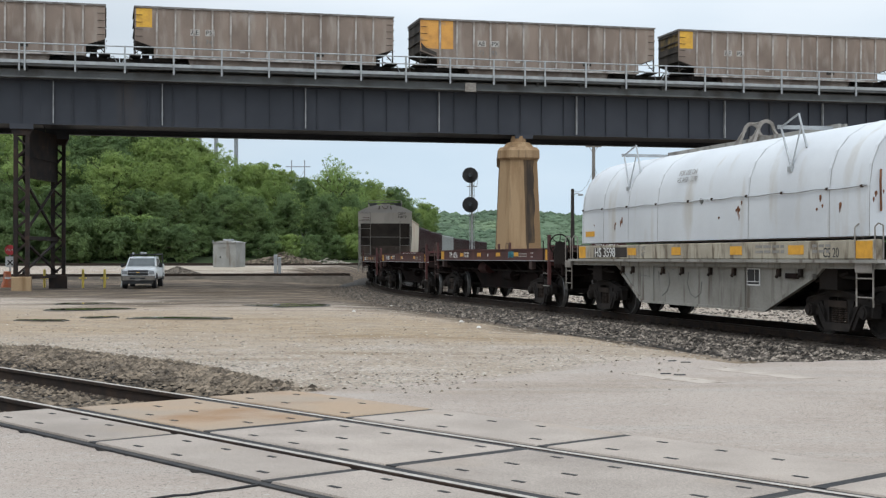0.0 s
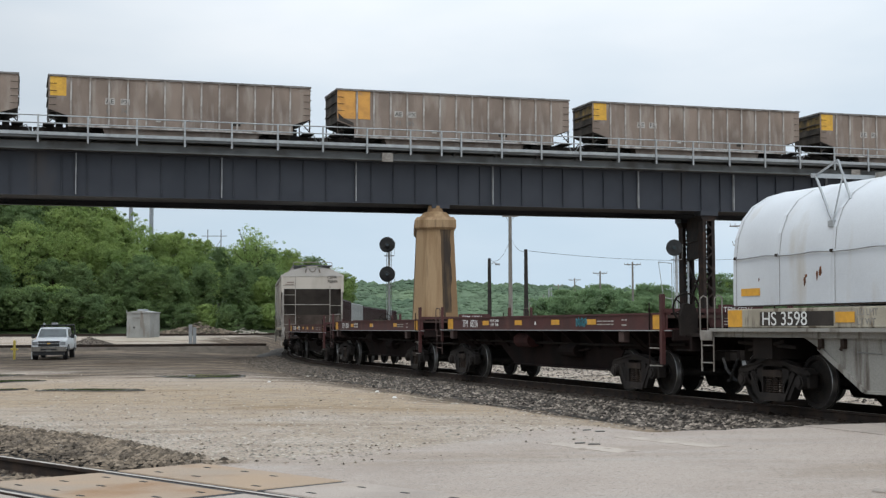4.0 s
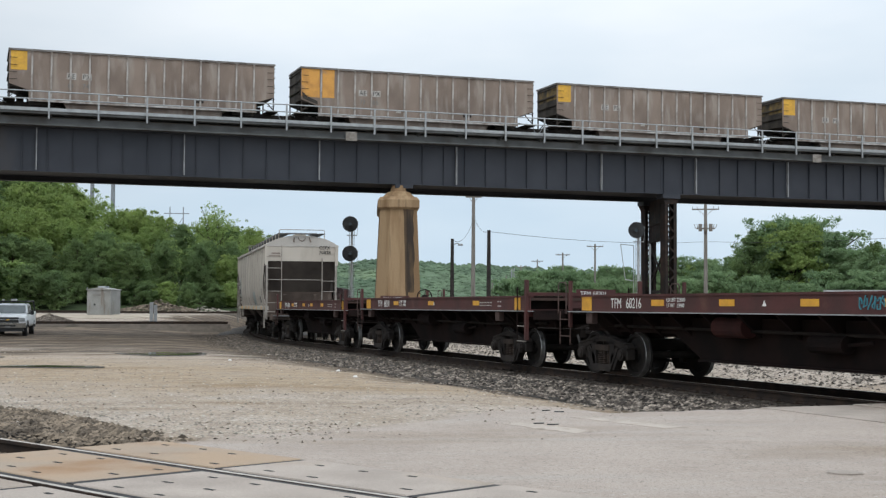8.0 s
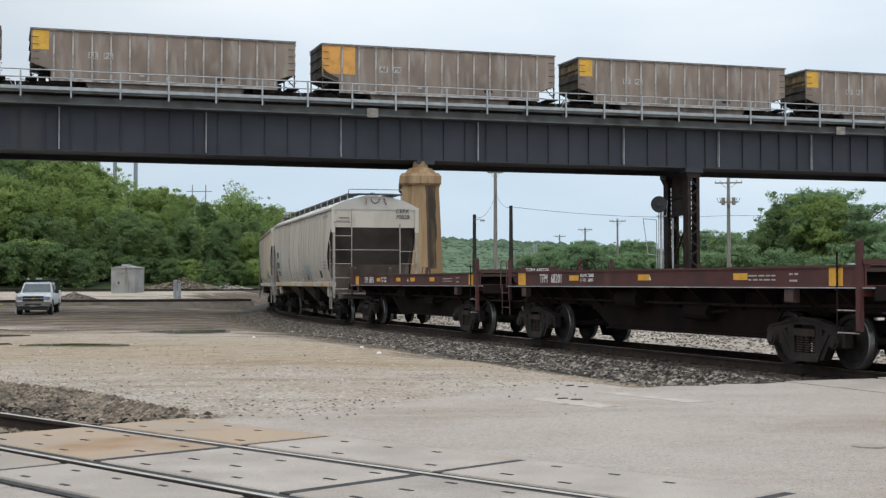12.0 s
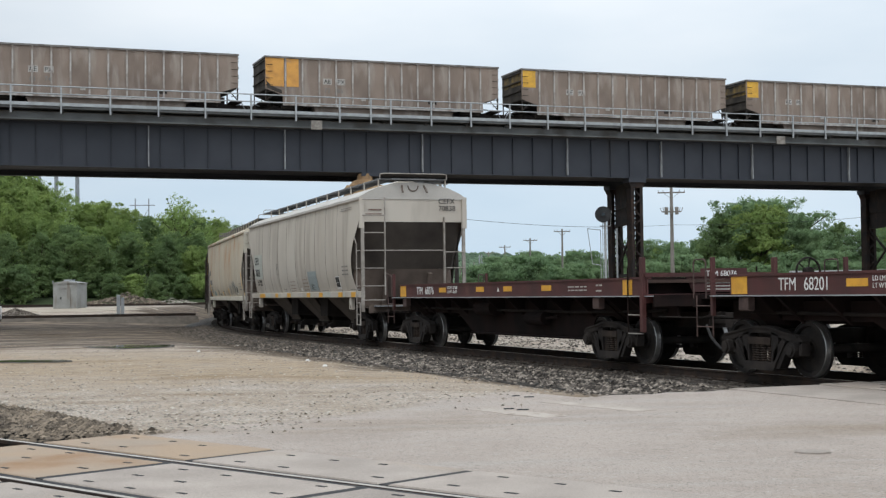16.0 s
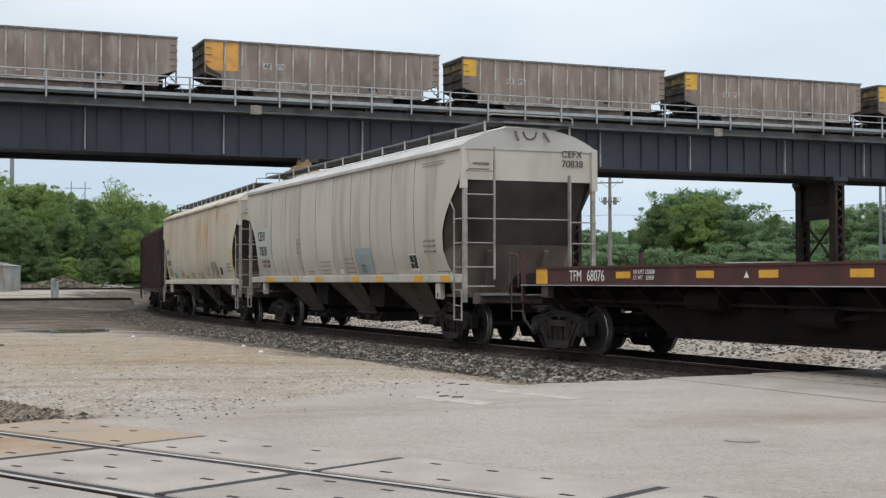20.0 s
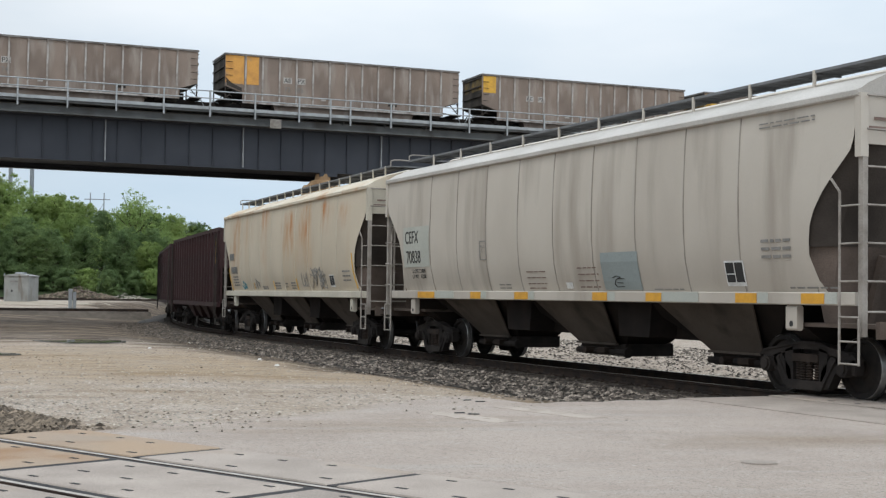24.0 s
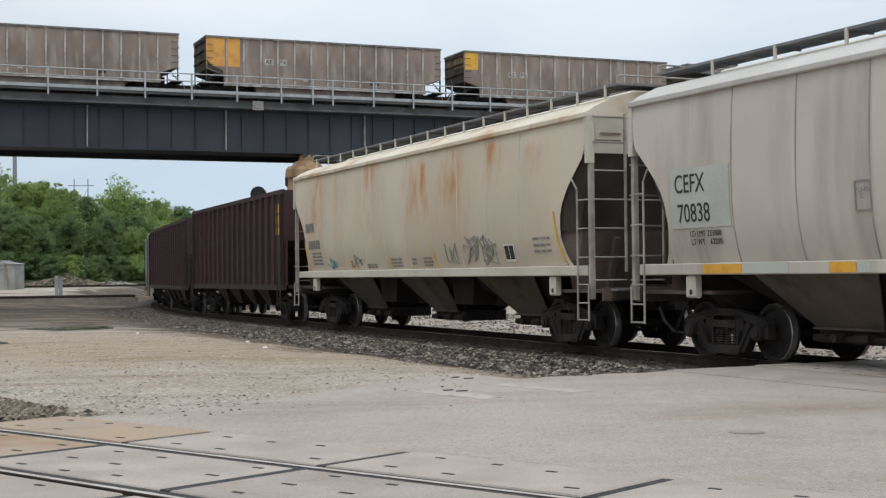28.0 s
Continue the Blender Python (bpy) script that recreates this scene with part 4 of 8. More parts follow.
def flat_patch(name, label, cat, cx, cy, rx, ry, mat, lift=0.008, turn=0.0, seed=1, thick=0.02):
    """A thin sheet with an uneven outline, lying on the ground."""
    rg = random.Random(seed)
    ph = [rg.uniform(0, 6.28) for _ in range(4)]
    ring = []
    for i in range(36):
        a = i / 36 * 2 * math.pi
        k_ = 1 + 0.16 * math.sin(2 * a + ph[0]) + 0.13 * math.sin(3 * a + ph[1]) + 0.09 * math.sin(5 * a + ph[2]) + 0.06 * math.sin(9 * a + ph[3])
        px, py = rx * k_ * math.cos(a), ry * k_ * math.sin(a)
        x, y = cx + px * math.cos(turn) - py * math.sin(turn), cy + px * math.sin(turn) + py * math.cos(turn)
        ring.append((x, y))
    inner = [(cx + (x - cx) * k_, cy + (y - cy) * k_) for k_ in (0.66, 0.33) for x, y in ring]
    n_ = len(ring)
    s = Shape()
    s.v = [(x, y, full_z(x, y) + lift) for x, y in [*ring, *inner, (cx, cy)]] + [(x, y, full_z(x, y) - 0.1) for x, y in ring]
    for i in range(n_):
        j = (i + 1) % n_
        s.f += [(i, j, n_ + j, n_ + i), (n_ + i, n_ + j, 2 * n_ + j, 2 * n_ + i), (2 * n_ + i, 2 * n_ + j, 3 * n_), (i, j, 3 * n_ + 1 + j, 3 * n_ + 1 + i)]
    return tagged(part(name, s, mat), label, cat, kind="structure")


for i, (cx, cy, rx, ry) in enumerate(((-4.8, 46.5, 1.3, 1.6), (-6.2, 34.5, 0.95, 0.7), (-10.7, 42.0, 1.1, 0.8), (-8.6, 35.2, 0.4, 0.35), (-12.8, 50.5, 1.05, 1.2), (-9.5, 33.4, 0.5, 0.3))):
    flat_patch("wet_patch", "damp dark gravel round a shallow puddle", "wet gravel", cx, cy, rx * 1.12, ry * 1.15, M["wet_soil"], 0.024, 0.1, i + 20)
    flat_patch("puddle", "shallow puddle on the gravel, coloured like reflected trees", "puddle", cx, cy, rx, ry, M["puddle"], 0.036, 0.1, i + 20)
crack = [(-1.75, 8.1), (-1.61, 8.24), (-1.52, 8.27), (-1.40, 8.40), (-1.31, 8.45), (-1.15, 8.62), (-1.08, 8.78)]
tagged(part("pavement_crack", Shape().path([(x, y, -0.011) for x, y in crack], 0.010, 5), M["rubber"]), "thin dark crack across the worn paving", "crack", kind="structure")
# pale repair slabs in the road, broken along their edges
rp = random.Random(12)
for pts in (((2.38, 16.83), (2.98, 15.5), (3.35, 15.75), (2.62, 17.0)), ((3.41, 17.83), (4.23, 16.1), (4.55, 16.25), (3.68, 17.9))):
    edge_pts = []
    for (xa, ya), (xb, yb) in zip(pts, pts[1:] + pts[:1]):
        n_ = max(2, int(math.hypot(xb - xa, yb - ya) / 0.16))
        edge_pts += [(xa + (xb - xa) * q / n_ + rp.gauss(0, 0.022), ya + (yb - ya) * q / n_ + rp.gauss(0, 0.022)) for q in range(n_)]
    s = Shape().loft([[(x, y, -0.1) for x, y in edge_pts], [(x, y, full_z(x, y) + 0.004) for x, y in edge_pts]])
    tagged(part("repair_slab", s, M["pale_slab"]), "pale concrete strip let into the worn road", "road patch", kind="structure")
cover = thing("valve_cover", "small round valve cover set in the worn road", "valve cover", pose(4.68, 11.69, 0))
part("rim", Shape().rod((0, 0, -0.1), (0, 0, -0.013), 0.165, 24), M["concrete"], cover)
part("lid", Shape().rod((0, 0, -0.1), (0, 0, -0.008), 0.152, 24), M["concrete"], cover)

# ================================================================ the rail bridge
BRIDGE = pose(-1.727, 80.65, 0, 0, 0, 13.52)     # x along the bridge, y away from the crossing
U0, U1 = -75.0, 110.0
G_NEAR, G_FAR = -0.6, 5.6
Z_BOT, Z_TOP, Z_DECK = 8.72, 11.2, 12.05
bridge = thing("rail_bridge", "long black plate girder railway bridge with a grey handrail", "bridge", BRIDGE)
JOINTS = (-48.5, -20.5, 7.05, 24.5, 44.9, 65.0)
BRIGHT = (-40, -33, -26.5, -19.84, -13.96, -5.89, 2.0, 10.55, 20.27, 27.0, 33.89, 41.61, 48.47, 56.0, 63.5)


def build_bridge():
    ends = [U0, *JOINTS, U1]
    for g in (G_NEAR, G_FAR):
        for a, b in zip(ends, ends[1:]):
            web = part("girder", Shape().box(a + 0.004, b - 0.004, g, g + 0.03, Z_BOT + 0.05, Z_TOP - 0.03), M["bridge_black"], bridge)
            part("flange", Shape().box(a + 0.004, b - 0.004, g - 0.24, g + 0.27, Z_BOT, Z_BOT + 0.05).box(a + 0.004, b - 0.004, g - 0.02, g + 0.05, Z_BOT + 0.05, Z_BOT + 0.25), M["bridge_black"], web)
            part("flange", Shape().box(a + 0.004, b - 0.004, g - 0.24, g + 0.27, Z_TOP - 0.05, Z_TOP), M["bridge_black"], web)
    stiff = Shape().box(-0.02, 0.02, -0.10, -0.01, Z_BOT + 0.06, Z_TOP - 0.06).mesh("stiffener", M["bridge_black"])
    pale = Shape().box(-0.03, 0.03, -0.20, -0.005, Z_BOT + 0.10, Z_TOP - 0.06).mesh("stiffener", M["pale_stiff"])
    for u in np.arange(-46, 70, 1.36):
        if min(abs(u - b) for b in BRIGHT) > 0.5:
            share("stiffener", stiff, bridge, pose(float(u), G_NEAR, 0))
    for u in BRIGHT:
        share("stiffener", pale, bridge, pose(u, G_NEAR, 0), "pale weathered splice stiffener")
    # deck slab with its stepped fascia
    part("deck", Shape().box(U0, U1, G_NEAR - 0.5, 6.2, Z_TOP, 11.67), M["bridge_grey"], bridge)
    part("ledge", Shape().box(U0, U1, G_NEAR - 0.72, G_NEAR - 0.5, Z_TOP + 0.02, Z_TOP + 0.12), M["bridge_grey"], bridge)
    part("walkway", Shape().box(U0, U1, -1.5, -0.2, Z_DECK - 0.22, Z_DECK - 0.06), M["bridge_grey"], bridge)
    part("fascia_channel", Shape().box(U0, U1, -1.56, -1.5, Z_DECK - 0.08, Z_DECK + 0.10).box(U0, U1, -1.5, -1.44, Z_DECK + 0.06, Z_DECK + 0.10), M["galv"], bridge)
    bracket = Shape().prism([(G_NEAR - 0.05, Z_TOP + 0.1), (-1.45, Z_DECK - 0.24), (G_NEAR - 0.05, Z_DECK - 0.24)], -0.03, 0.03, "x").mesh("bracket", M["bridge_grey"])
    for u in np.arange(-47.7, 75, 2.65):
        share("bracket", bracket, bridge, pose(float(u), 0, 0))
    post = Shape().box(-0.045, 0.045, -1.66, -1.57, Z_DECK - 0.50, Z_DECK + 1.02).mesh("handrail_post", M["galv"])
    posts = [u for u in np.arange(-13.26 - 2.65 * 12, 7, 2.64)] + [7.02] + [8.26 + 2.57 * i for i in range(26)] + [-21.59]
    for u in posts:
        share("handrail_post", post, bridge, pose(float(u), 0, 0))
    for z in (Z_DECK + 0.98, Z_DECK + 0.56):
        part("handrail", Shape().rod((U0, -1.62, z), (U1, -1.62, z), 0.035, 6), M["galv"], bridge)
    for u in (3.69, 35.55):
        part("marker_plate", Shape().box(u - 0.33, u + 0.33, -1.64, -1.60, Z_DECK - 0.95, Z_DECK - 0.42, 0.02), M["dirty_steel"], bridge, "small dusty marker plate")
    # cross frames and bottom lacing between the girders
    for u in np.arange(-44, 70, 5.4):
        f = Shape()
        f.bar((u, G_NEAR + 0.1, Z_BOT + 0.9), (u, G_FAR, Z_TOP - 0.3), 0.10, 0.10).bar((u, G_NEAR + 0.1, Z_TOP - 0.3), (u, G_FAR, Z_BOT + 0.9), 0.10, 0.10)
        f.bar((u, G_NEAR + 0.1, Z_BOT + 0.85), (u, G_FAR, Z_BOT + 0.85), 0.12, 0.12)
        part("cross_frame", f, M["bridge_black"], bridge)
    for a, b in zip(ends, ends[1:]):
        part("soffit_plate", Shape().box(a + 0.02, b - 0.02, G_NEAR + 0.28, G_FAR - 0.25, Z_BOT + 0.30, Z_BOT + 0.33), M["bridge_black"], bridge)
    part("guard_timber", Shape().box(U0, U1, 0.0, 0.3, 11.67, 12.13), M["tie"], bridge)
    for off in (0.87, 2.37):
        part("rail", Shape().box(U0, U1, off - 0.035, off + 0.035, 11.67, 11.83), M["rail_rust"], bridge)


build_bridge()
SKEW, DEEP = 1.75, 6.2


def laced_column(owner, cx, cy, z0, z1):
    """A built-up column: two channels joined by zigzag lacing bars."""
    for sx in (-1, 1):
        part("channel", Shape().box(cx + sx * 0.4 - 0.02, cx + sx * 0.4 + 0.02, cy - 0.33, cy + 0.33, z0, z1)
             .box(cx + sx * 0.4 - (0.2 if sx > 0 else 0.0), cx + sx * 0.4 + (0.2 if sx < 0 else 0.0), cy - 0.34, cy - 0.31, z0, z1)
             .box(cx + sx * 0.4 - (0.2 if sx > 0 else 0.0), cx + sx * 0.4 + (0.2 if sx < 0 else 0.0), cy + 0.31, cy + 0.34, z0, z1), M["bridge_rust"], owner)
    n = int((z1 - z0) / 0.62)
    for face in (-0.345, 0.345):
        for i in range(n):
            a, b = z0 + (z1 - z0) * i / n, z0 + (z1 - z0) * (i + 1) / n
            sx = 1 if i % 2 else -1
            part("lacing_bar", Shape().bar((cx + sx * 0.35, cy + face, a), (cx - sx * 0.35, cy + face, b), 0.10, 0.014, (0, 1, 0)), M["bridge_rust"], owner)


def bent(u, label):
    b = thing("bridge_bent", label, "bridge support", BRIDGE @ Matrix.Translation((u, 0, 0)), "steel bents under the bridge")
    gz = -0.45
    top = Z_BOT - 0.001
    legs = ((0.0, G_NEAR + 0.05), (SKEW, G_NEAR + DEEP - 0.05))
    for x, y in legs:
        laced_column(b, x, y, gz + 0.82, top - 0.621)
        part("cap_plate", Shape().box(x - 0.62, x + 0.62, y - 0.45, y + 0.45, top - 0.28, top), M["bridge_black"], b)
        part("flared_head", Shape().loft([[(x - w, y - 0.36, z), (x + w, y - 0.36, z), (x + w, y + 0.36, z), (x - w, y + 0.36, z)] for w, z in ((0.42, top - 0.62), (0.60, top - 0.281))]), M["bridge_rust"], b)
        # far pedestal takes the dark steel colour to paint the shade it stands in
        part("pedestal", Shape().box(x - 0.52, x + 0.52, y - 0.5, y + 0.5, gz - 0.5, gz + 0.82, 0.05), M["pier"] if x == 0.0 else M["bridge_rust"], b, "tan concrete pedestal" if x == 0.0 else "concrete pedestal coloured dark for shade")
    (x0, y0), (x1, y1) = legs
    def mid(k, z):
        return (x0 + (x1 - x0) * k, y0 + (y1 - y0) * k, z)
    part("portal_girder", Shape().bar(mid(0.03, top - 1.46), mid(0.97, top - 1.46), 0.06, 2.74).bar(mid(0.03, top - 2.84), mid(0.97, top - 2.84), 0.34, 0.05).bar(mid(0.03, top - 1.7), mid(0.97, top - 1.7), 0.24, 0.05), M["bridge_rust"], b)
    part("base_strut", Shape().bar(mid(0.05, gz + 0.75), mid(0.95, gz + 0.75), 0.16, 0.16), M["bridge_rust"], b)
    part("strut", Shape().bar(mid(0.03, 2.5), mid(0.97, 2.5), 0.2, 0.22), M["bridge_rust"], b)
    for a, c in (((0.04, top - 2.9), (0.96, 2.6)), ((0.96, top - 2.9), (0.04, 2.6)), ((0.04, 2.4), (0.96, gz + 1.0)), ((0.96, 2.4), (0.04, gz + 1.0))):
        part("brace", Shape().bar(mid(*a), mid(*c), 0.12, 0.12), M["bridge_rust"], b)


bent(-21.5, "black laced steel bridge bent on tan concrete pedestals by the road")
bent(25.1, "black laced steel bridge bent behind the moving train")
bent(46.2, "black laced steel bridge bent near the yard trees")


def pier():
    p = thing("bridge_pier", "tapered tan concrete bridge pier with dark water stains", "bridge support", BRIDGE @ Matrix.Translation((7.38, 0, 0)))
    ax = Vector((SKEW, DEEP)).normalized()
    nx = Vector((ax.y, -ax.x))

    def ring(z, w, grow_):
        near, far = -1.45 - grow_, DEEP + 0.7 + grow_
        out = []
        for a, o in ((near + w * 0.42, -w), (near, -w * 0.45), (near, w * 0.45), (near + w * 0.42, w), (far - w * 0.42, w), (far, w * 0.45), (far, -w * 0.45), (far - w * 0.42, -w)):
            q = ax * (a + 0.0) + nx * o
            out.append((q.x - SKEW / 2 * 0.4, q.y - 0.2, z))
        return out
    part("shaft", Shape().loft([ring(-0.9, 1.42, 0.1), ring(2.0, 1.33, 0.05), ring(7.2, 1.10, -0.1)]), M["pier"], p)
    part("cap", Shape().loft([ring(7.2, 1.12, -0.05), ring(7.32, 1.24, 0.08), ring(7.75, 1.24, 0.08), ring(7.95, 1.1, -0.1)]), M["pier"], p)
    part("bearing_block", Shape().loft([ring(7.95, 0.95, -0.3), ring(8.25, 0.68, -0.6), ring(8.30, 0.45, -0.7), ring(8.66, 0.42, -0.75)]), M["pier"], p)
    part("bearing", Shape().box(-0.75, 0.35, G_NEAR - 0.3, G_NEAR + 0.35, 8.5, Z_BOT), M["bridge_black"], p)
    # water stain: a thin crust down the corner of the shaft
    lo, hi = ring(-0.5, 1.425, 0.105), ring(7.18, 1.115, -0.085)
    def lerp(a, b, k):
        return tuple(a[i] + (b[i] - a[i]) * k for i in range(3))
    st = Shape()
    rows = []
    rg = random.Random(3)
    for i in range(14):
        k_ = i / 13
        a, b, c = (lerp(lo[j], hi[j], k_) for j in (2, 3, 1))
        wa = 0.10 + 0.25 * k_ + rg.uniform(-0.05, 0.05)
        wb = 0.40 + 0.25 * k_ + rg.uniform(-0.08, 0.08)
        rows.append((lerp(a, c, wa * 0.6), a, lerp(a, b, wb)))
    for r0, r1 in zip(rows, rows[1:]):
        n0 = len(st.v)
        st.v += [(x - 0.004, y - 0.008, z) for x, y, z in (*r0, *r1)]
        st.f += [(n0, n0 + 1, n0 + 4, n0 + 3), (n0 + 1, n0 + 2, n0 + 5, n0 + 4)]
    part("water_stain", st, M["pier_stain"], p, "dark water stain down the corner")


pier()

# ================================================================ coal train standing on the bridge
R_Z = 11.83


def simple_truck(owner, x, z=0.0, y=0.0):
    t = part("truck", Shape().box(x - 0.22, x + 0.22, -0.94, 0.94, 0.5, 0.74), M["truck"], owner)
    out_ = [(x - 1.15, 0.36), (x - 1.05, 0.62), (x - 0.5, 0.66), (x - 0.35, 0.82), (x + 0.35, 0.82), (x + 0.5, 0.66), (x + 1.05, 0.62), (x + 1.15, 0.36), (x + 0.4, 0.24), (x - 0.4, 0.24)]
    for sy in (-1, 1):
        part("side_frame", Shape().prism(out_, *sorted((sy * 0.94, sy * 1.08))), M["truck"], t)
    for dx in (-0.89, 0.89):
        w = Shape().rod((x + dx, -1.0, 0.457), (x + dx, 1.0, 0.457), 0.08, 8)
        for sy in (-1, 1):
            w.rod((x + dx, sy * 0.69, 0.457), (x + dx, sy * 0.82, 0.457), 0.457, 20)
        part("wheelset", w, M["wheel"], t)


def coal_car(style):
    """A high-sided coal gondola; x along it, near side -y, rail level at 0."""
    c = thing("coal_car", {0: "dusty brown coal gondola with one yellow corner panel on the bridge", 1: "dusty brown coal gondola with two orange end panels on the bridge"}[style], "railway car", None, "coal cars on the bridge")
    L, W, T, B = 7.43, 1.58, 3.70, 0.92
    side = [(-L, T), (-L, 1.82), (-L + 1.05, 1.48), (-L + 1.05, B), (L - 1.05, B), (L - 1.05, 1.48), (L, 1.82), (L, T)]
    for sy in (-1, 1):
        part("side_panel", Shape().prism(side, *sorted((sy * (W - 0.05), sy * W))), M["coal_car"], c)
        part("side_sill", Shape().box(-L + 1.05, L - 1.05, *sorted((sy * (W - 0.02), sy * (W + 0.06))), B - 0.06, B + 0.05), M["coal_rib"], c)
    side_rung = Shape().rod((-0.2, 0, 0), (0.2, 0, 0), 0.018, 5).mesh("side_rung", M["coal_dark"])
    end_rung = Shape().rod((0, -0.2, 0), (0, 0.2, 0), 0.018, 5).mesh("end_rung", M["coal_dark"])
    for sx in (-1, 1):
        e = part("end_panel", Shape().box(*sorted((sx * L, sx * (L - 0.06))), -W + 0.05, W - 0.05, 1.8, T), M["coal_car"] if sx > 0 else M["end_soot"], c)
        if sx < 0:
            part("end_panel_paint", Shape().box(-L - 0.006, -L, -W + 0.05, W - 0.35, 2.75, T - 0.12), M["yellow_soot"] if style == 0 else M["end_soot"], e, "soot-stained end paint")
        for z in (2.35, 2.95, 3.5):
            part("end_rib", Shape().box(*sorted((sx * (L + 0.006), sx * (L + 0.07))), -W + 0.08, W - 0.08, z, z + 0.07), M["end_soot"], e)
        part("slope_sheet", Shape().bar((sx * (L - 0.05), 0, 1.80), (sx * (L - 2.3), 0, 0.95), 2 * W - 0.14, 0.05), M["coal_dark"], c)
        part("end_platform", Shape().box(*sorted((sx * (L - 0.35), sx * (L + 0.28))), -1.40, 1.40, 0.98, 1.06), M["coal_dark"], c)
        for z in (1.25, 1.65, 2.05, 2.45, 2.85, 3.25):
            share("side_rung", side_rung, c, pose(sx * (L - 0.22), -W - 0.07, z))
            share("end_rung", end_rung, e, pose(sx * (L + 0.06), -W + 0.3, z + 0.1))
        for y in (-W + 0.06, W - 0.06):
            part("corner_post", Shape().box(*sorted((sx * (L - 0.06), sx * L)), *sorted((y - 0.04, y + 0.04)), 1.06, 1.82), M["coal_dark"], c)
            part("corner_brace", Shape().rod((sx * (L - 0.04), y, 1.08), (sx * (L - 0.55), y, 1.62), 0.03, 5), M["coal_dark"], c)
        part("brake_rigging", Shape().box(*sorted((sx * (L - 0.85), sx * (L - 0.45))), 0.2, 0.7, 1.06, 1.45).rod((sx * (L - 0.2), -0.9, 1.1), (sx * (L - 0.2), 0.4, 1.35), 0.035, 6), M["coal_dark"], c)
        simple_truck(c, sx * 5.75)
        part("end_frame", Shape().box(*sorted((sx * (L - 2.4), sx * (L - 1.1))), -1.15, 1.15, 0.72, 0.98).box(*sorted((sx * (L - 1.1), sx * (L + 0.2))), -0.35, 0.35, 0.70, 0.98), M["coal_dark"], c)
        part("coupler", Shape().box(*sorted((sx * (L + 0.2), sx * (L + 0.79))), -0.12, 0.12, 0.72, 0.98, 0.02), M["coal_dark"], c)
        part("air_hose", Shape().path([(sx * (L + 0.1), -0.45, 0.9), (sx * (L + 0.45), -0.42, 1.05), (sx * (L + 0.75), -0.3, 0.55)], 0.03, 5), M["galv"], c)
    part("belly_tub", Shape().prism([(-4.5, B), (4.5, B), (4.25, 0.28), (-4.25, 0.28)], -1.42, 1.42), M["coal_car"], c)
    part("centre_sill", Shape().box(-6.3, 6.3, -0.3, 0.3, 0.7, 0.9), M["coal_dark"], c)
    for sy in (-1, 1):
        part("top_rail", Shape().box(-L - 0.05, L + 0.05, *sorted((sy * (W - 0.03), sy * (W + 0.07))), T - 0.03, T + 0.07), M["rim_grey"], c, "worn grey rim")
    for sx in (-1, 1):
        part("top_rail", Shape().box(*sorted((sx * (L - 0.03), sx * (L + 0.05))), -W + 0.03, W - 0.03, T - 0.03, T + 0.07), M["rim_grey"], c, "worn grey rim")
    rib = Shape().box(-0.05, 0.05, -W - 0.07, -W, B + 0.05, T - 0.03, 0.0).mesh("side_rib", M["coal_rib"])
    for i in range(13):
        share("side_rib", rib, c, pose(-6.22 + i * 12.44 / 12, 0, 0))
    if style == 0:
        part("yellow_panel", Shape().box(-L + 0.08, -L + 0.95, -W - 0.012, -W, 2.58, 3.64), M["yellow"], c, "yellow painted square panel")
    else:
        part("yellow_panel", Shape().prism([(-L + 0.02, 3.66), (-L + 0.02, 2.02), (-L + 1.12, 1.96), (-L + 1.12, 3.66)], -W - 0.012, -W), M["orange"], c, "faded orange painted panel")
        part("yellow_panel", Shape().box(-L + 1.28, -L + 2.02, -W - 0.012, -W, 1.98, 3.66), M["orange"], c, "faded orange painted panel")
        part("soot_stain", Shape().prism([(-L + 0.03, 2.35), (-L + 0.12, 1.86), (-L + 1.0, 1.55), (-L + 1.0, 1.75), (-L + 0.35, 2.02)], -W - 0.018, -W - 0.012), M["end_soot"], c, "soot below the orange paint")
    part("marking_plate", Shape().box(-1.55, -1.25, -W - 0.014, -W, 1.30, 1.45), M["dusty_white"], c, "small pale data plate")
    part("marking_plate", Shape().box(2.75, 3.3, -W - 0.014, -W, 1.25, 1.45), M["coal_dark"], c, "small dark data plate")
    # lumpy coal load heaped along the middle
    nx_, ny_ = 40, 8
    load = Shape()
    vs = []
    for i in range(nx_ + 1):
        x = -L + 0.08 + (2 * L - 0.16) * i / nx_
        crest = ease(x, -L + 1.6, -L + 2.6) * (1 - ease(x, L - 4.5, L - 0.6)) * 0.22
        for j in range(ny_ + 1):
            vs.append((x, -W + 0.07 + (2 * W - 0.14) * j / ny_, T - 0.28 + math.sin(math.pi * j / ny_) * (0.16 + crest) + crest * 0.9 + 0.07 * noise.noise((i * 0.8, j * 0.9, style * 5))))
    load.add(vs, [(i * (ny_ + 1) + j, (i + 1) * (ny_ + 1) + j, (i + 1) * (ny_ + 1) + j + 1, i * (ny_ + 1) + j + 1) for i in range(nx_) for j in range(ny_)])
    part("coal_load", load, M["coal_dark"], c, "heaped black coal")
    return c


COAL_SIDE = 1.58
coal_plain, coal_orange = coal_car(0), coal_car(1)
numbers = {-1: ("61", "74"), 0: ("72", "85")}
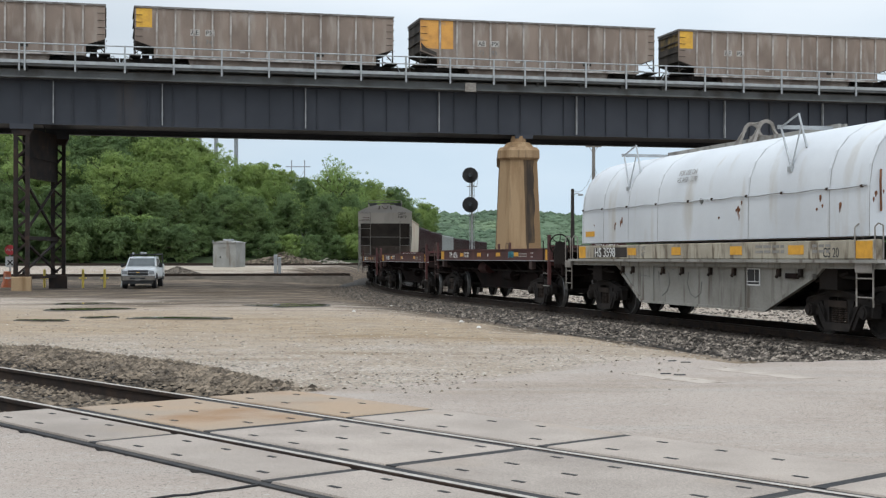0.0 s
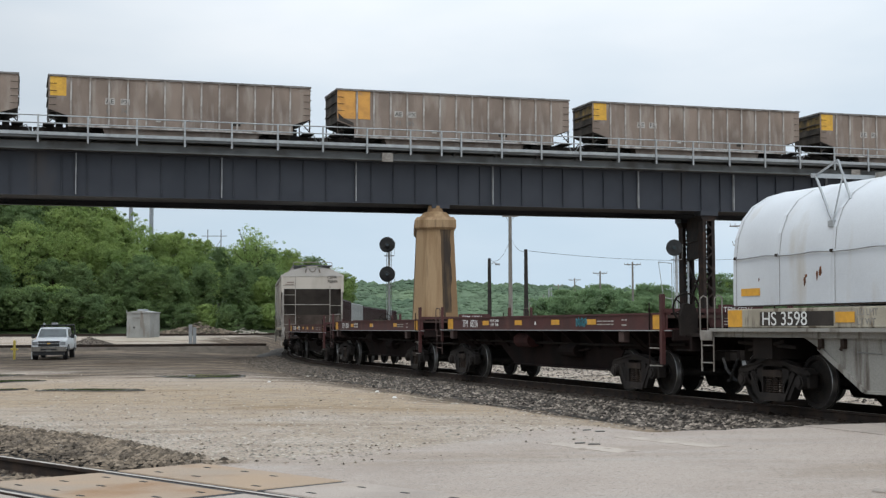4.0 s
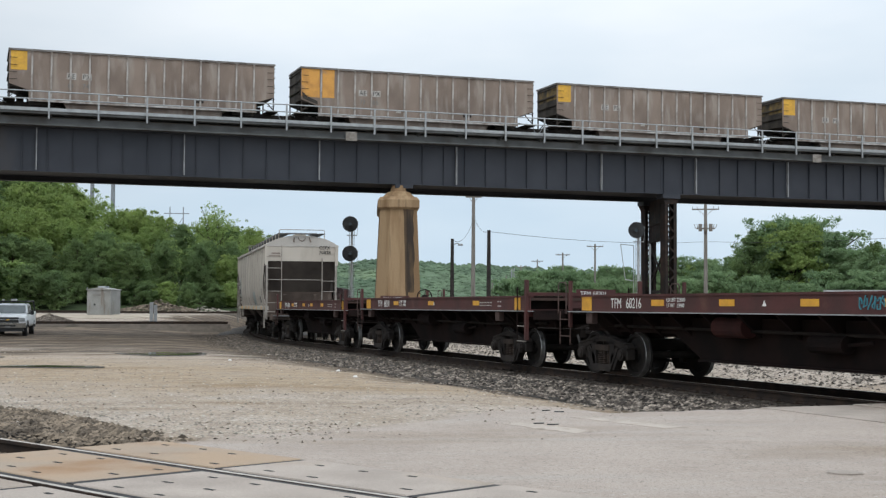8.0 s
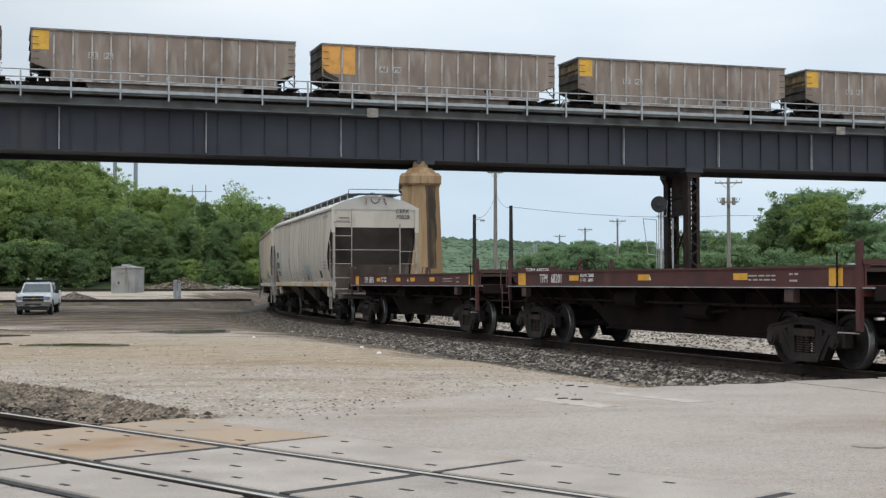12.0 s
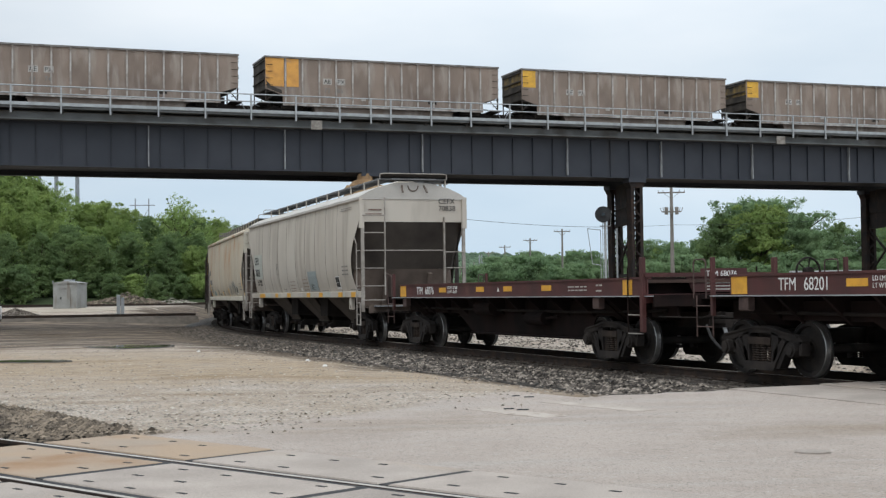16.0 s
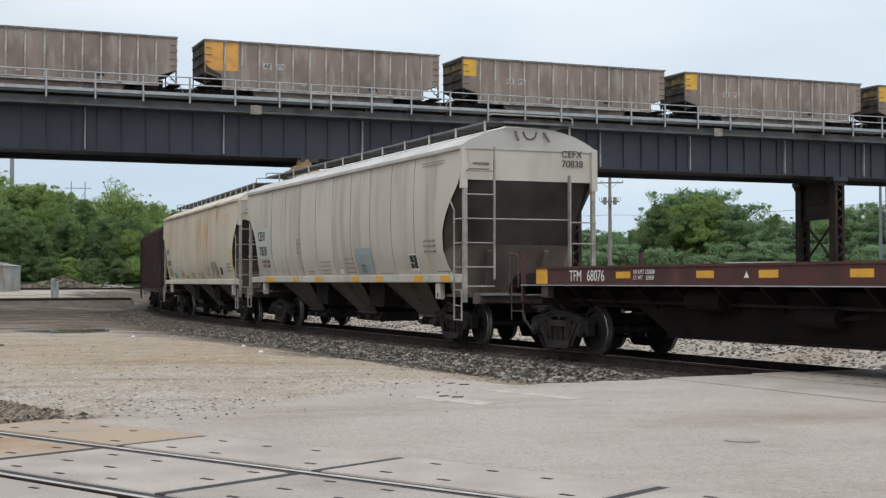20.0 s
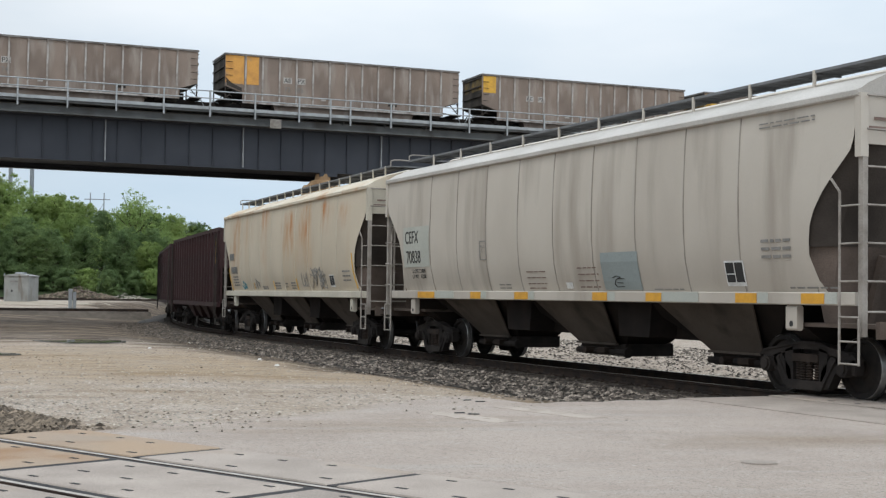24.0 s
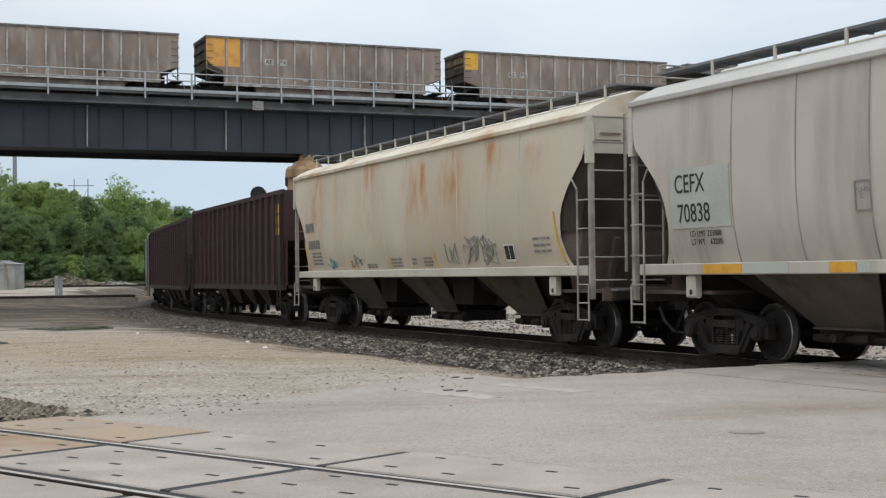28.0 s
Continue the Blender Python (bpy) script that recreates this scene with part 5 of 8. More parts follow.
for i in range(-4, 7):
    base = coal_orange if i == 0 else coal_plain
    m = BRIDGE @ Matrix.Translation((16.48 * i + 8.46, COAL_SIDE, R_Z))
    if i in (0, -4):
        base.matrix_world = m
        car = base
    else:
        car = copy_thing(coal_plain, m)
    shift = 0.0 if i == 0 else -0.45
    if i >= -2:
        for k_, word in ((-3.90 + shift, "AE"), (-3.06 + shift, "PX")):
            part("mark_patch", Shape().box(k_, k_ + 0.52, -COAL_SIDE - 0.012, -COAL_SIDE, 2.20, 2.56), M["dusty_white"], car, "pale stencil patch")
            lettering("reporting_mark", word, 0.38, M["black"], car, on_side(k_ + 0.03, -COAL_SIDE - 0.016, 2.25))
    if i in numbers:
        for k_, word in zip((-3.85 + shift, -3.05 + shift), numbers[i]):
            lettering("car_number", word, 0.38, M["graffiti"], car, on_side(k_, -COAL_SIDE - 0.016, 1.72))

# ================================================================ the moving train
# x along each car, forward to the crossing; -y is the side towards the yard; rail level at 0
WHEEL_R = 0.457
ROLLING = []        # wheelsets that turn
FRONT = {}          # car -> place of its middle along the train


def wheel_mesh():
    s = Shape()
    n = 28
    for sy in (-1, 1):
        prof = [(0.0, 0.10), (0.0, 0.16), (0.03, 0.17), (0.05, 0.36), (0.0, 0.38), (0.0, 0.447), (0.010, 0.457), (0.105, 0.462), (0.112, 0.485), (0.14, 0.485), (0.14, 0.38), (0.10, 0.35), (0.09, 0.17), (0.13, 0.15), (0.13, 0.09)]
        rings = []
        for d, r in prof:
            y = sy * (0.82 - d)
            rings.append([(r * math.cos(2 * math.pi * i / n), y, r * math.sin(2 * math.pi * i / n)) for i in range(n)])
        s.loft(rings, caps=False)
    s.rod((0, -1.08, 0), (0, 1.08, 0), 0.075, 10)
    for sy in (-1, 1):
        for a in range(3):
            an = a * 2.094
            c = Vector((0.04 * math.cos(an), sy * 1.085, 0.04 * math.sin(an)))
            s.rod(c, c + Vector((0, sy * 0.02, 0)), 0.016, 5)
    me = s.mesh("wheelset", [M["wheel"], M["tread"]], True)
    for p in me.polygons:
        r = math.hypot(p.center.x, p.center.z)
        if 0.448 < r < 0.475 and abs(p.normal.y) < 0.9:
            p.material_index = 1
    return me


WHEELSET = wheel_mesh()


def side_frame_mesh(sy):
    """Cast side frame: arched top chord, columns, sloping tension members, spring seat, pedestal jaws and round bearings."""
    s = Shape()
    y0, y1 = sorted((sy * 0.94, sy * 1.10))
    yo, yi = sorted((sy * 1.10, sy * 1.125))
    top = [(-1.12, 0.60), (-1.02, 0.69), (-0.72, 0.70), (-0.45, 0.79), (-0.2, 0.83), (0.2, 0.83), (0.45, 0.79), (0.72, 0.70), (1.02, 0.69), (1.12, 0.60)]
    low = [(1.08, 0.54), (0.72, 0.58), (0.44, 0.67), (0.2, 0.71), (-0.2, 0.71), (-0.44, 0.67), (-0.72, 0.58), (-1.08, 0.54)]
    s.prism(top + low, y0, y1)
    s.prism([(-1.0, 0.685), (-0.45, 0.775), (-0.2, 0.815), (0.2, 0.815), (0.45, 0.775), (1.0, 0.685), (1.0, 0.655), (0.45, 0.745), (0.2, 0.785), (-0.2, 0.785), (-0.45, 0.745), (-1.0, 0.655)], yo, yi)
    for sx in (-1, 1):
        s.prism([(sx * 0.80, 0.58), (sx * 0.60, 0.64), (sx * 0.36, 0.40), (sx * 0.32, 0.11), (sx * 0.52, 0.14)], y0, y1)
        s.prism([(sx * 0.70, 0.57), (sx * 0.63, 0.58), (sx * 0.40, 0.24), (sx * 0.44, 0.20)], yo, yi)
        s.prism([(sx * 0.30, 0.74), (sx * 0.50, 0.68), (sx * 0.45, 0.22), (sx * 0.30, 0.22)], y0, y1)
        for jx in (0.72, 1.06):
            s.box(*sorted((sx * (jx - 0.04), sx * (jx + 0.04))), y0, y1, 0.36, 0.60, 0.01)
        s.rod((sx * 0.89, sy * 1.02, 0.457), (sx * 0.89, sy * 1.17, 0.457), 0.125, 14)
        s.rod((sx * 0.89, sy * 1.17, 0.457), (sx * 0.89, sy * 1.20, 0.457), 0.085, 12)
    s.prism([(-0.48, 0.24), (0.48, 0.24), (0.40, 0.10), (-0.40, 0.10)], *sorted((sy * 0.90, sy * 1.14)))
    return s.mesh("side_frame", M["truck"])


FRAMES = {sy: side_frame_mesh(sy) for sy in (-1, 1)}


def spring_mesh(sy):
    s = Shape()
    for dx, y_ in ((-0.21, 1.04), (-0.07, 1.07), (0.07, 1.07), (0.21, 1.04)):
        rings = []
        for k_ in range(15):
            rad = 0.066 if k_ % 2 else 0.040
            rings.append([(dx + rad * math.cos(q * 0.785), sy * y_ + rad * math.sin(q * 0.785), 0.24 + k_ * 0.020) for q in range(8)])
        s.loft(rings)
    s.box(-0.3, 0.3, *sorted((sy * 0.88, sy * 1.12)), 0.52, 0.64)
    return s.mesh("spring_nest", M["spring"])


SPRINGS = {sy: spring_mesh(sy) for sy in (-1, 1)}
BOLSTER = Shape().box(-0.24, 0.24, -0.95, 0.95, 0.52, 0.76, 0.03).box(-0.9, 0.9, -0.05, 0.05, 0.30, 0.36).mesh("bolster", M["truck"])


def freight_truck(car, x, turning=True):
    t = share("truck", BOLSTER, car, pose(x, 0, 0))
    for sy in (-1, 1):
        share("side_frame", FRAMES[sy], t)
        share("spring_nest", SPRINGS[sy], t)
    for dx in (-0.89, 0.89):
        w = share("wheelset", WHEELSET, t, pose(dx, 0, WHEEL_R))
        if turning:
            ROLLING.append((w, dx))


def coupler(car, x, sx):
    s = Shape().box(*sorted((x, x + sx * 0.55)), -0.09, 0.09, 0.80, 0.96, 0.02)
    s.prism([(x + sx * 0.5, -0.16), (x + sx * 0.78, -0.14), (x + sx * 0.80, 0.02), (x + sx * 0.66, 0.05), (x + sx * 0.62, 0.17), (x + sx * 0.5, 0.15)], 0.74, 1.02, "z")
    part("coupler", s, M["truck"], car)
    part("draft_gear", Shape().box(*sorted((x - sx * 1.3, x)), -0.2, 0.2, 0.72, 1.02), M["flat_dark"], car)
    hose = Shape().path([(x + sx * 0.15, -0.35, 0.78), (x + sx * 0.32, -0.36, 0.55), (x + sx * 0.52, -0.3, 0.36), (x + sx * 0.78, -0.2, 0.33)], 0.028, 6)
    part("air_hose", hose, M["rubber"], car)
    part("uncoupling_lever", Shape().path([(x + sx * 0.12, -1.35, 0.95), (x + sx * 0.12, -0.4, 0.92), (x + sx * 0.3, -0.12, 1.02)], 0.015, 5), M["flat_dark"], car)


def ladder_shape(x0, x1, y, z0, z1, n, r=0.016, stile=0.022):
    s = Shape()
    for x in (x0, x1):
        s.rod((x, y, z0), (x, y, z1), stile, 5)
    for i in range(n):
        z = z0 + (z1 - z0) * (i + 0.5) / n
        s.rod((x0, y, z), (x1, y, z), r, 5)
    return s


def bars(owner, name, mat, x0, x1, y, zs, h=0.05, label=""):
    rg = random.Random(int(x0 * 100) + len(zs))
    for z in zs:
        x = x0
        y0, y1 = (wall_of_hopper(z) - 0.012, wall_of_hopper(z + h) - 0.012) if y is None else (y, y)
        while x < x1 - 0.05:
            w = min(rg.uniform(0.08, 0.3), x1 - x)
            part(name, Shape().loft([[(q, y0, z), (q, y0 - 0.004, z), (q, y1 - 0.004, z + h), (q, y1, z + h)] for q in (x, x + w)]), mat, owner, label)
            x += w + 0.05


def wall_patch(owner, name, x0, x1, z0, z1, mat, label="", lift=0.010, on=None):
    """A painted rectangle that follows the bulging side of a covered hopper."""
    zs = [z0] + [z for z in (1.75, 2.1, 2.55, 2.8, 3.0) if z0 < z < z1] + [z1]
    ring = [[(x, wall_of_hopper(z) - lift - d, z) for d, row in ((0, zs), (0.004, zs[::-1])) for z in row] for x in (x0, x1)]
    return part(name, Shape().loft(ring), mat, on or owner, label)


YELLOW = {"68216": ((-2.13, -1.65, 0), (0.24, 0.72, 0), (2.28, 2.76, 0)), "68201": ((-1.25, -0.77, 0), (2.33, 2.79, 0)), "68076": ((-2.07, -1.6, 0), (-0.46, 0.0, 0), (1.55, 2.02, 0))}


def brake_wheel(car, x, y, z, foot, r=0.28):
    """A spoked hand brake wheel on its post, facing along the car."""
    post = part("brake_post", Shape().rod((x, y, foot), (x, y, z), 0.03, 6).rod((x - 0.06, y, z), (x + 0.06, y, z), 0.09, 10), M["flat_dark"], car)
    part("brake_wheel", Shape().loft([[(x + 0.02 * math.cos(q * 1.0472), y + (r + 0.02 * math.sin(q * 1.0472)) * math.cos(a * 0.2618), z + (r + 0.02 * math.sin(q * 1.0472)) * math.sin(a * 0.2618)) for q in range(6)] for a in range(25)], caps=False), M["flat_dark"], post)
    for a in range(6):
        part("spoke", Shape().rod((x, y, z), (x, y + r * math.cos(a * 1.0472 + 0.4), z + r * math.sin(a * 1.0472 + 0.4)), 0.013, 5), M["flat_dark"], post)


def flat_car(number, middle, turning=True):
    c = thing("flat_car", "weathered oxide-red empty flat car rolling on the curved track", "railway car", None, "empty flat cars")
    FRONT[c] = (middle, 5.8)
    Y, Z0, Z1 = 1.42, 1.34, 1.68
    for sy in (-1, 1):
        sill = part("side_sill", Shape().box(-7.46, 6.05, *sorted((sy * Y, sy * (Y - 0.03))), Z0, Z1).box(-7.46, 6.05, *sorted((sy * (Y + 0.02), sy * (Y - 0.1))), Z1 - 0.03, Z1 + 0.01), M["flat_red"], c)
        part("bottom_flange", Shape().box(-8.0, 6.3, *sorted((sy * (Y + 0.05), sy * (Y - 0.12))), Z0 - 0.018, Z0), M["galv"], sill, "pale worn bottom flange")
    part("deck", Shape().box(-7.46, 6.05, -Y + 0.03, Y - 0.03, Z1 - 0.10, Z1 - 0.04), M["deck"], c)
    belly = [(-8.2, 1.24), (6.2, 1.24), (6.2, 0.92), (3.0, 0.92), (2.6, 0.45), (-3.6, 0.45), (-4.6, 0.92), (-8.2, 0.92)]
    part("centre_sill", Shape().prism(belly, -0.85, -0.80).prism(belly, 0.80, 0.85).box(-3.6, 2.6, -0.95, 0.95, 0.42, 0.46), M["flat_grime_shade"], c)
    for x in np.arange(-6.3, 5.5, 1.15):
        part("cross_bearer", Shape().prism([(-Y + 0.04, Z0), (Y - 0.04, Z0), (0.8, 0.85), (-0.8, 0.85)], x - 0.04, x + 0.04, "x"), M["flat_grime_shade"], c)
    part("brake_pipe", Shape().path([(-7.5, -0.95, 1.05), (-2, -1.0, 1.02), (2.5, -0.98, 1.0), (5.9, -0.9, 1.05)], 0.03, 6), M["flat_dark"], c)
    part("air_reservoir", Shape().rod((-2.7, -1.05, 1.08), (-1.75, -1.05, 1.08), 0.19, 14), M["flat_dull"] if number == "68216" else M["flat_grime_shade"], c, "dull red air reservoir" if number == "68216" else "")
    part("brake_cylinder", Shape().rod((0.0, -1.0, 0.85), (0.9, -1.0, 0.85), 0.15, 12).rod((0.9, -1.0, 0.85), (1.5, -1.0, 0.9), 0.03, 6), M["flat_grime_shade"], c)
    for x0, x1 in ((6.05, 6.35), (-8.6, -7.46)):
        part("end_platform", Shape().box(x0, x1, -1.3, 1.3, Z0 - 0.06, Z0), M["flat_grime_shade"], c)
    for sx, x in ((1, 6.35), (-1, -8.6)):
        part("end_sill", Shape().box(*sorted((x, x - sx * 0.08)), -1.42, 1.42, 1.14, Z0 + 0.02), M["flat_grime_shade"], c)
        coupler(c, x - 0.02 * sx - sx * 0.1, sx)
    # front end: a sill beam, a bulkhead with two dark pockets and the car's mark between them
    part("end_beam", Shape().box(5.90, 6.06, -1.46, 1.46, 1.20, 1.37, 0.015), M["flat_red"], c)
    plate = part("end_plate", Shape().box(6.0, 6.03, -0.42, 0.80, 1.40, 1.76).box(6.0, 6.03, -0.22, 0.80, 1.76, 1.85).box(6.0, 6.06, -1.46, 1.46, 1.69, 1.77).prism([(-0.42, 1.69), (-0.42, 1.40), (-0.36, 1.40), (-0.56, 1.69)], 6.0, 6.03, "x"), M["flat_red"], c)
    # the recess's shade is painted: a near-black sheet behind the plate
    part("end_pocket", Shape().box(5.72, 5.75, -1.36, 1.36, 1.36, 1.69), M["flat_grime_shade"], plate, "dark recess below the deck")
    ending = Matrix.Translation((6.065, -0.14, 1.70)) @ Euler((radians(90), 0, radians(90))).to_matrix().to_4x4()
    lettering("reporting_mark", "TFM " + number, 0.15, M["white"], plate, ending)
    for z in (1.62, 1.56, 1.50, 1.44):
        part("data_mark", Shape().box(6.031, 6.034, -0.1, 0.60 - (z * 37 % 0.3), z, z + 0.022), M["dusty_white"], plate)
    part("end_grab", Shape().rod((6.11, -1.05, 1.31), (6.11, -0.35, 1.31), 0.014, 5), M["dirty_steel"], c)
    for sy in (-1, 1):
        part("stake_post", Shape().box(5.93, 6.03, sy * (Y + 0.05) - 0.04, sy * (Y + 0.05) + 0.04, 0.66, 2.06, 0.012), M["flat_red"], c)
        part("grab_post", Shape().rod((5.40, sy * (Y + 0.04), 0.62), (5.40, sy * (Y + 0.04), 1.90), 0.016, 6), M["flat_grime_shade"], c, "thin dark hand hold")
        part("stake_post", Shape().box(-8.0, -7.94, sy * Y - 0.035, sy * Y + 0.035, Z0 - 0.35, 2.0, 0.01), M["flat_red"], c)
        part("grab_rail", Shape().path([(-8.56, sy * Y, Z0 - 0.05), (-8.56, sy * Y, 1.92), (-8.50, sy * Y, 1.97), (-8.24, sy * Y, 1.97), (-8.18, sy * Y, 1.92), (-8.18, sy * Y, Z0 - 0.05)], 0.014, 5), M["pad"], c, "worn steel hand hold")
    for z in (0.63, 0.98):
        part("sill_step", Shape().rod((5.40, -Y - 0.04, z), (5.95, -Y - 0.04, z), 0.014, 5), M["dirty_steel"], c, "worn step rung")
    part("sill_step", ladder_shape(-8.47, -7.98, -Y, 0.62, Z0, 2, 0.012, 0.013), M["pad"], c)
    for x in (-7.08, 4.04):
        part("jack_pad", Shape().box(x - 0.13, x + 0.13, -Y - 0.01, -Y + 0.12, Z0 - 0.26, Z0 - 0.03, 0.02), M["pad"], c, "worn pale jacking pad bracket")
    for x0, x1, full in ((-7.42, -6.98, 1), (-4.5, -4.03, 0), *YELLOW[number], (5.48, 5.86, 1) if number == "68216" else (5.14, 5.5, 1)):
        part("reflector", Shape().box(x0, x1, -Y - 0.006, -Y, Z0 + (0.02 if full else 0.12), Z1 - (0.03 if full else 0.10)), M["yellow2"], c, "yellow reflective panel")
    lettering("reporting_mark", "TFM", 0.29, M["white"], c, on_side(-6.14, -Y - 0.006, Z0 + 0.075), "white painted car mark", 0.85)
    lettering("car_number", number, 0.29, M["white"], c, on_side(-5.50, -Y - 0.006, Z0 + 0.075), "white painted car number", 0.85)
    lettering("load_limit", "LD LMT 233600\nLT WT   52400", 0.105, M["white"], c, on_side(-3.93, -Y - 0.006, Z0 + 0.20), "", 0.95)
    part("triangle_mark", Shape().prism([(-0.82, Z0 + 0.12), (-0.70, Z0 + 0.12), (-0.76, Z0 + 0.22)], -Y - 0.006, -Y), M["white"], c)
    bars(c, "stencil_mark", M["dusty_white"], 2.82, 3.65, -Y - 0.003, (Z0 + 0.11, Z0 + 0.18), 0.026)
    bars(c, "stencil_mark", M["dusty_white"], 4.05, 4.30, -Y - 0.003, (Z0 + 0.09, Z0 + 0.20), 0.032)
    if number == "68216":
        rg = random.Random(4)
        for k_ in range(6):
            gx = 1.74 + k_ * 0.105
            pts = [(gx + 0.045 * math.cos(q * 0.9 + k_) + rg.uniform(-0.02, 0.02), -Y - 0.010, Z0 + 0.18 + 0.085 * math.sin(q * 0.9 + k_ * 1.7) + rg.uniform(-0.03, 0.03)) for q in range(7)]
            part("graffiti", Shape().path(pts, 0.012, 4), M["graf_blue"], c, "teal spray painted scrawl")
    for x in (-7.1, 4.0):
        freight_truck(c, x, turning)
        part("body_bolster", Shape().prism([(-1.3, Z0 - 0.03), (1.3, Z0 - 0.03), (0.75, 0.84), (-0.75, 0.84)], x - 0.28, x + 0.28, "x"), M["flat_grime_shade"], c)
    if number == "68201":
        brake_wheel(c, -8.3, 0.85, 1.74, 1.34, 0.26)
    return c


def hopper_body(c, L, skin, roof, cream_end):
    """Shell of a covered hopper with bulging sides: returns nothing, adds its parts."""
    prof = [(1.50, 1.54), (1.57, 1.75), (1.65, 2.1), (1.69, 2.55), (1.70, 3.0), (1.69, 3.5), (1.67, 4.0), (1.64, 4.36)]
    edge = [(1.54, 0.78), (1.75, 0.93), (2.1, 1.05), (2.45, 1.04), (2.85, 0.86), (3.2, 0.52), (3.55, 0.14), (3.7, 0.08), (4.36, 0.0)]

    def cut(z):
        return float(np.interp(z, [e[0] for e in edge], [e[1] for e in edge]))

    zs = sorted(set([p[1] for p in prof] + [2.3, 2.75, 3.2, 3.4, 3.55, 3.7, 1.9]))

    def half(z):
        return float(np.interp(z, [p[1] for p in prof], [p[0] for p in prof]))
    nx = 44
    for sy in (-1, 1):
        s = Shape()
        for z in zs:
            e = L - cut(z)
            for i in range(nx + 1):
                x = -e + 2 * e * i / nx
                s.v.append((x, sy * (half(z) + 0.008 * noise.noise((x * 0.7, z, sy))), z))
        for j in range(len(zs) - 1):
            for i in range(nx):
                a = j * (nx + 1) + i
                s.f.append((a, a + 1, a + nx + 2, a + nx + 1))
        part("side_sheet", s, skin, c, "", True)
    for sy in (-1,):
        for x in np.arange(-5.98, 6.2, 1.51):
            seam = Shape()
            for z0, z1 in zip(zs, zs[1:]):
                if abs(x) < L - max(cut(z0), cut(z1)) - 0.03:
                    seam.bar((x, sy * (half(z0) + 0.004), z0), (x, sy * (half(z1) + 0.004), z1), 0.022, 0.012, (0, 1, 0))
            part("seam", seam, M["seam"] if skin is not M["hop_cream"] else M["cream_clean"], c)
    rf = [(1.66, 4.32), (1.65, 4.40), (1.50, 4.50), (1.12, 4.67), (0.60, 4.80), (0, 4.84), (-0.60, 4.80), (-1.12, 4.67), (-1.50, 4.50), (-1.65, 4.40), (-1.66, 4.32)]
    part("roof", Shape().loft([[(x, y, z) for y, z in rf] for x in (-L - 0.02, L + 0.02)]), roof, c, "", True)
    for sy in (-1, 1):
        part("eave", Shape().box(-L - 0.04, L + 0.04, *sorted((sy * 1.62, sy * 1.71)), 4.29, 4.40, 0.02), roof, c)
    for sx in (-1, 1):
        top = [(1.68, 3.64), (1.66, 4.0), (1.62, 4.38), (1.48, 4.48), (1.12, 4.65), (0.60, 4.78), (0, 4.82), (-0.60, 4.78), (-1.12, 4.65), (-1.48, 4.48), (-1.62, 4.38), (-1.66, 4.0), (-1.68, 3.64)]
        part("end_sheet", Shape().prism(top, sx * (L - 0.05), sx * L, "x"), cream_end, c, "pale upper end sheet")
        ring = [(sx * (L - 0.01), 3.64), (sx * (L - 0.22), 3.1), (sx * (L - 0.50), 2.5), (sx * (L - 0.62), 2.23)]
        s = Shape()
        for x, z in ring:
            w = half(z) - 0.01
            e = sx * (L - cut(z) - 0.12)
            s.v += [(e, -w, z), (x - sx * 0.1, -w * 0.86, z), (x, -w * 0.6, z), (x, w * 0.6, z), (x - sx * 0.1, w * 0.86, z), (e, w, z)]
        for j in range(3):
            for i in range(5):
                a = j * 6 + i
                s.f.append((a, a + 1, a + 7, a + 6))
        part("slope_sheet", s, M["hop_end"], c, "dark slope sheet below the upper end", True)
        s = Shape()
        for x, z in ((sx * (L - 0.62), 2.23), (sx * (L - 0.80), 1.7), (sx * (L - 0.95), 1.12)):
            w = min(half(max(z, 1.54)), 1.6) - 0.01
            e = sx * (L - cut(max(z, 1.54)) - 0.12)
            s.v += [(e, -w, z), (x - sx * 0.1, -w * 0.86, z), (x, -w * 0.6, z), (x, w * 0.6, z), (x - sx * 0.1, w * 0.86, z), (e, w, z)]
        for j in range(2):
            for i in range(5):
                a = j * 6 + i
                s.f.append((a, a + 1, a + 7, a + 6))
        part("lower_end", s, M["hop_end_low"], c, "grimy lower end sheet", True)


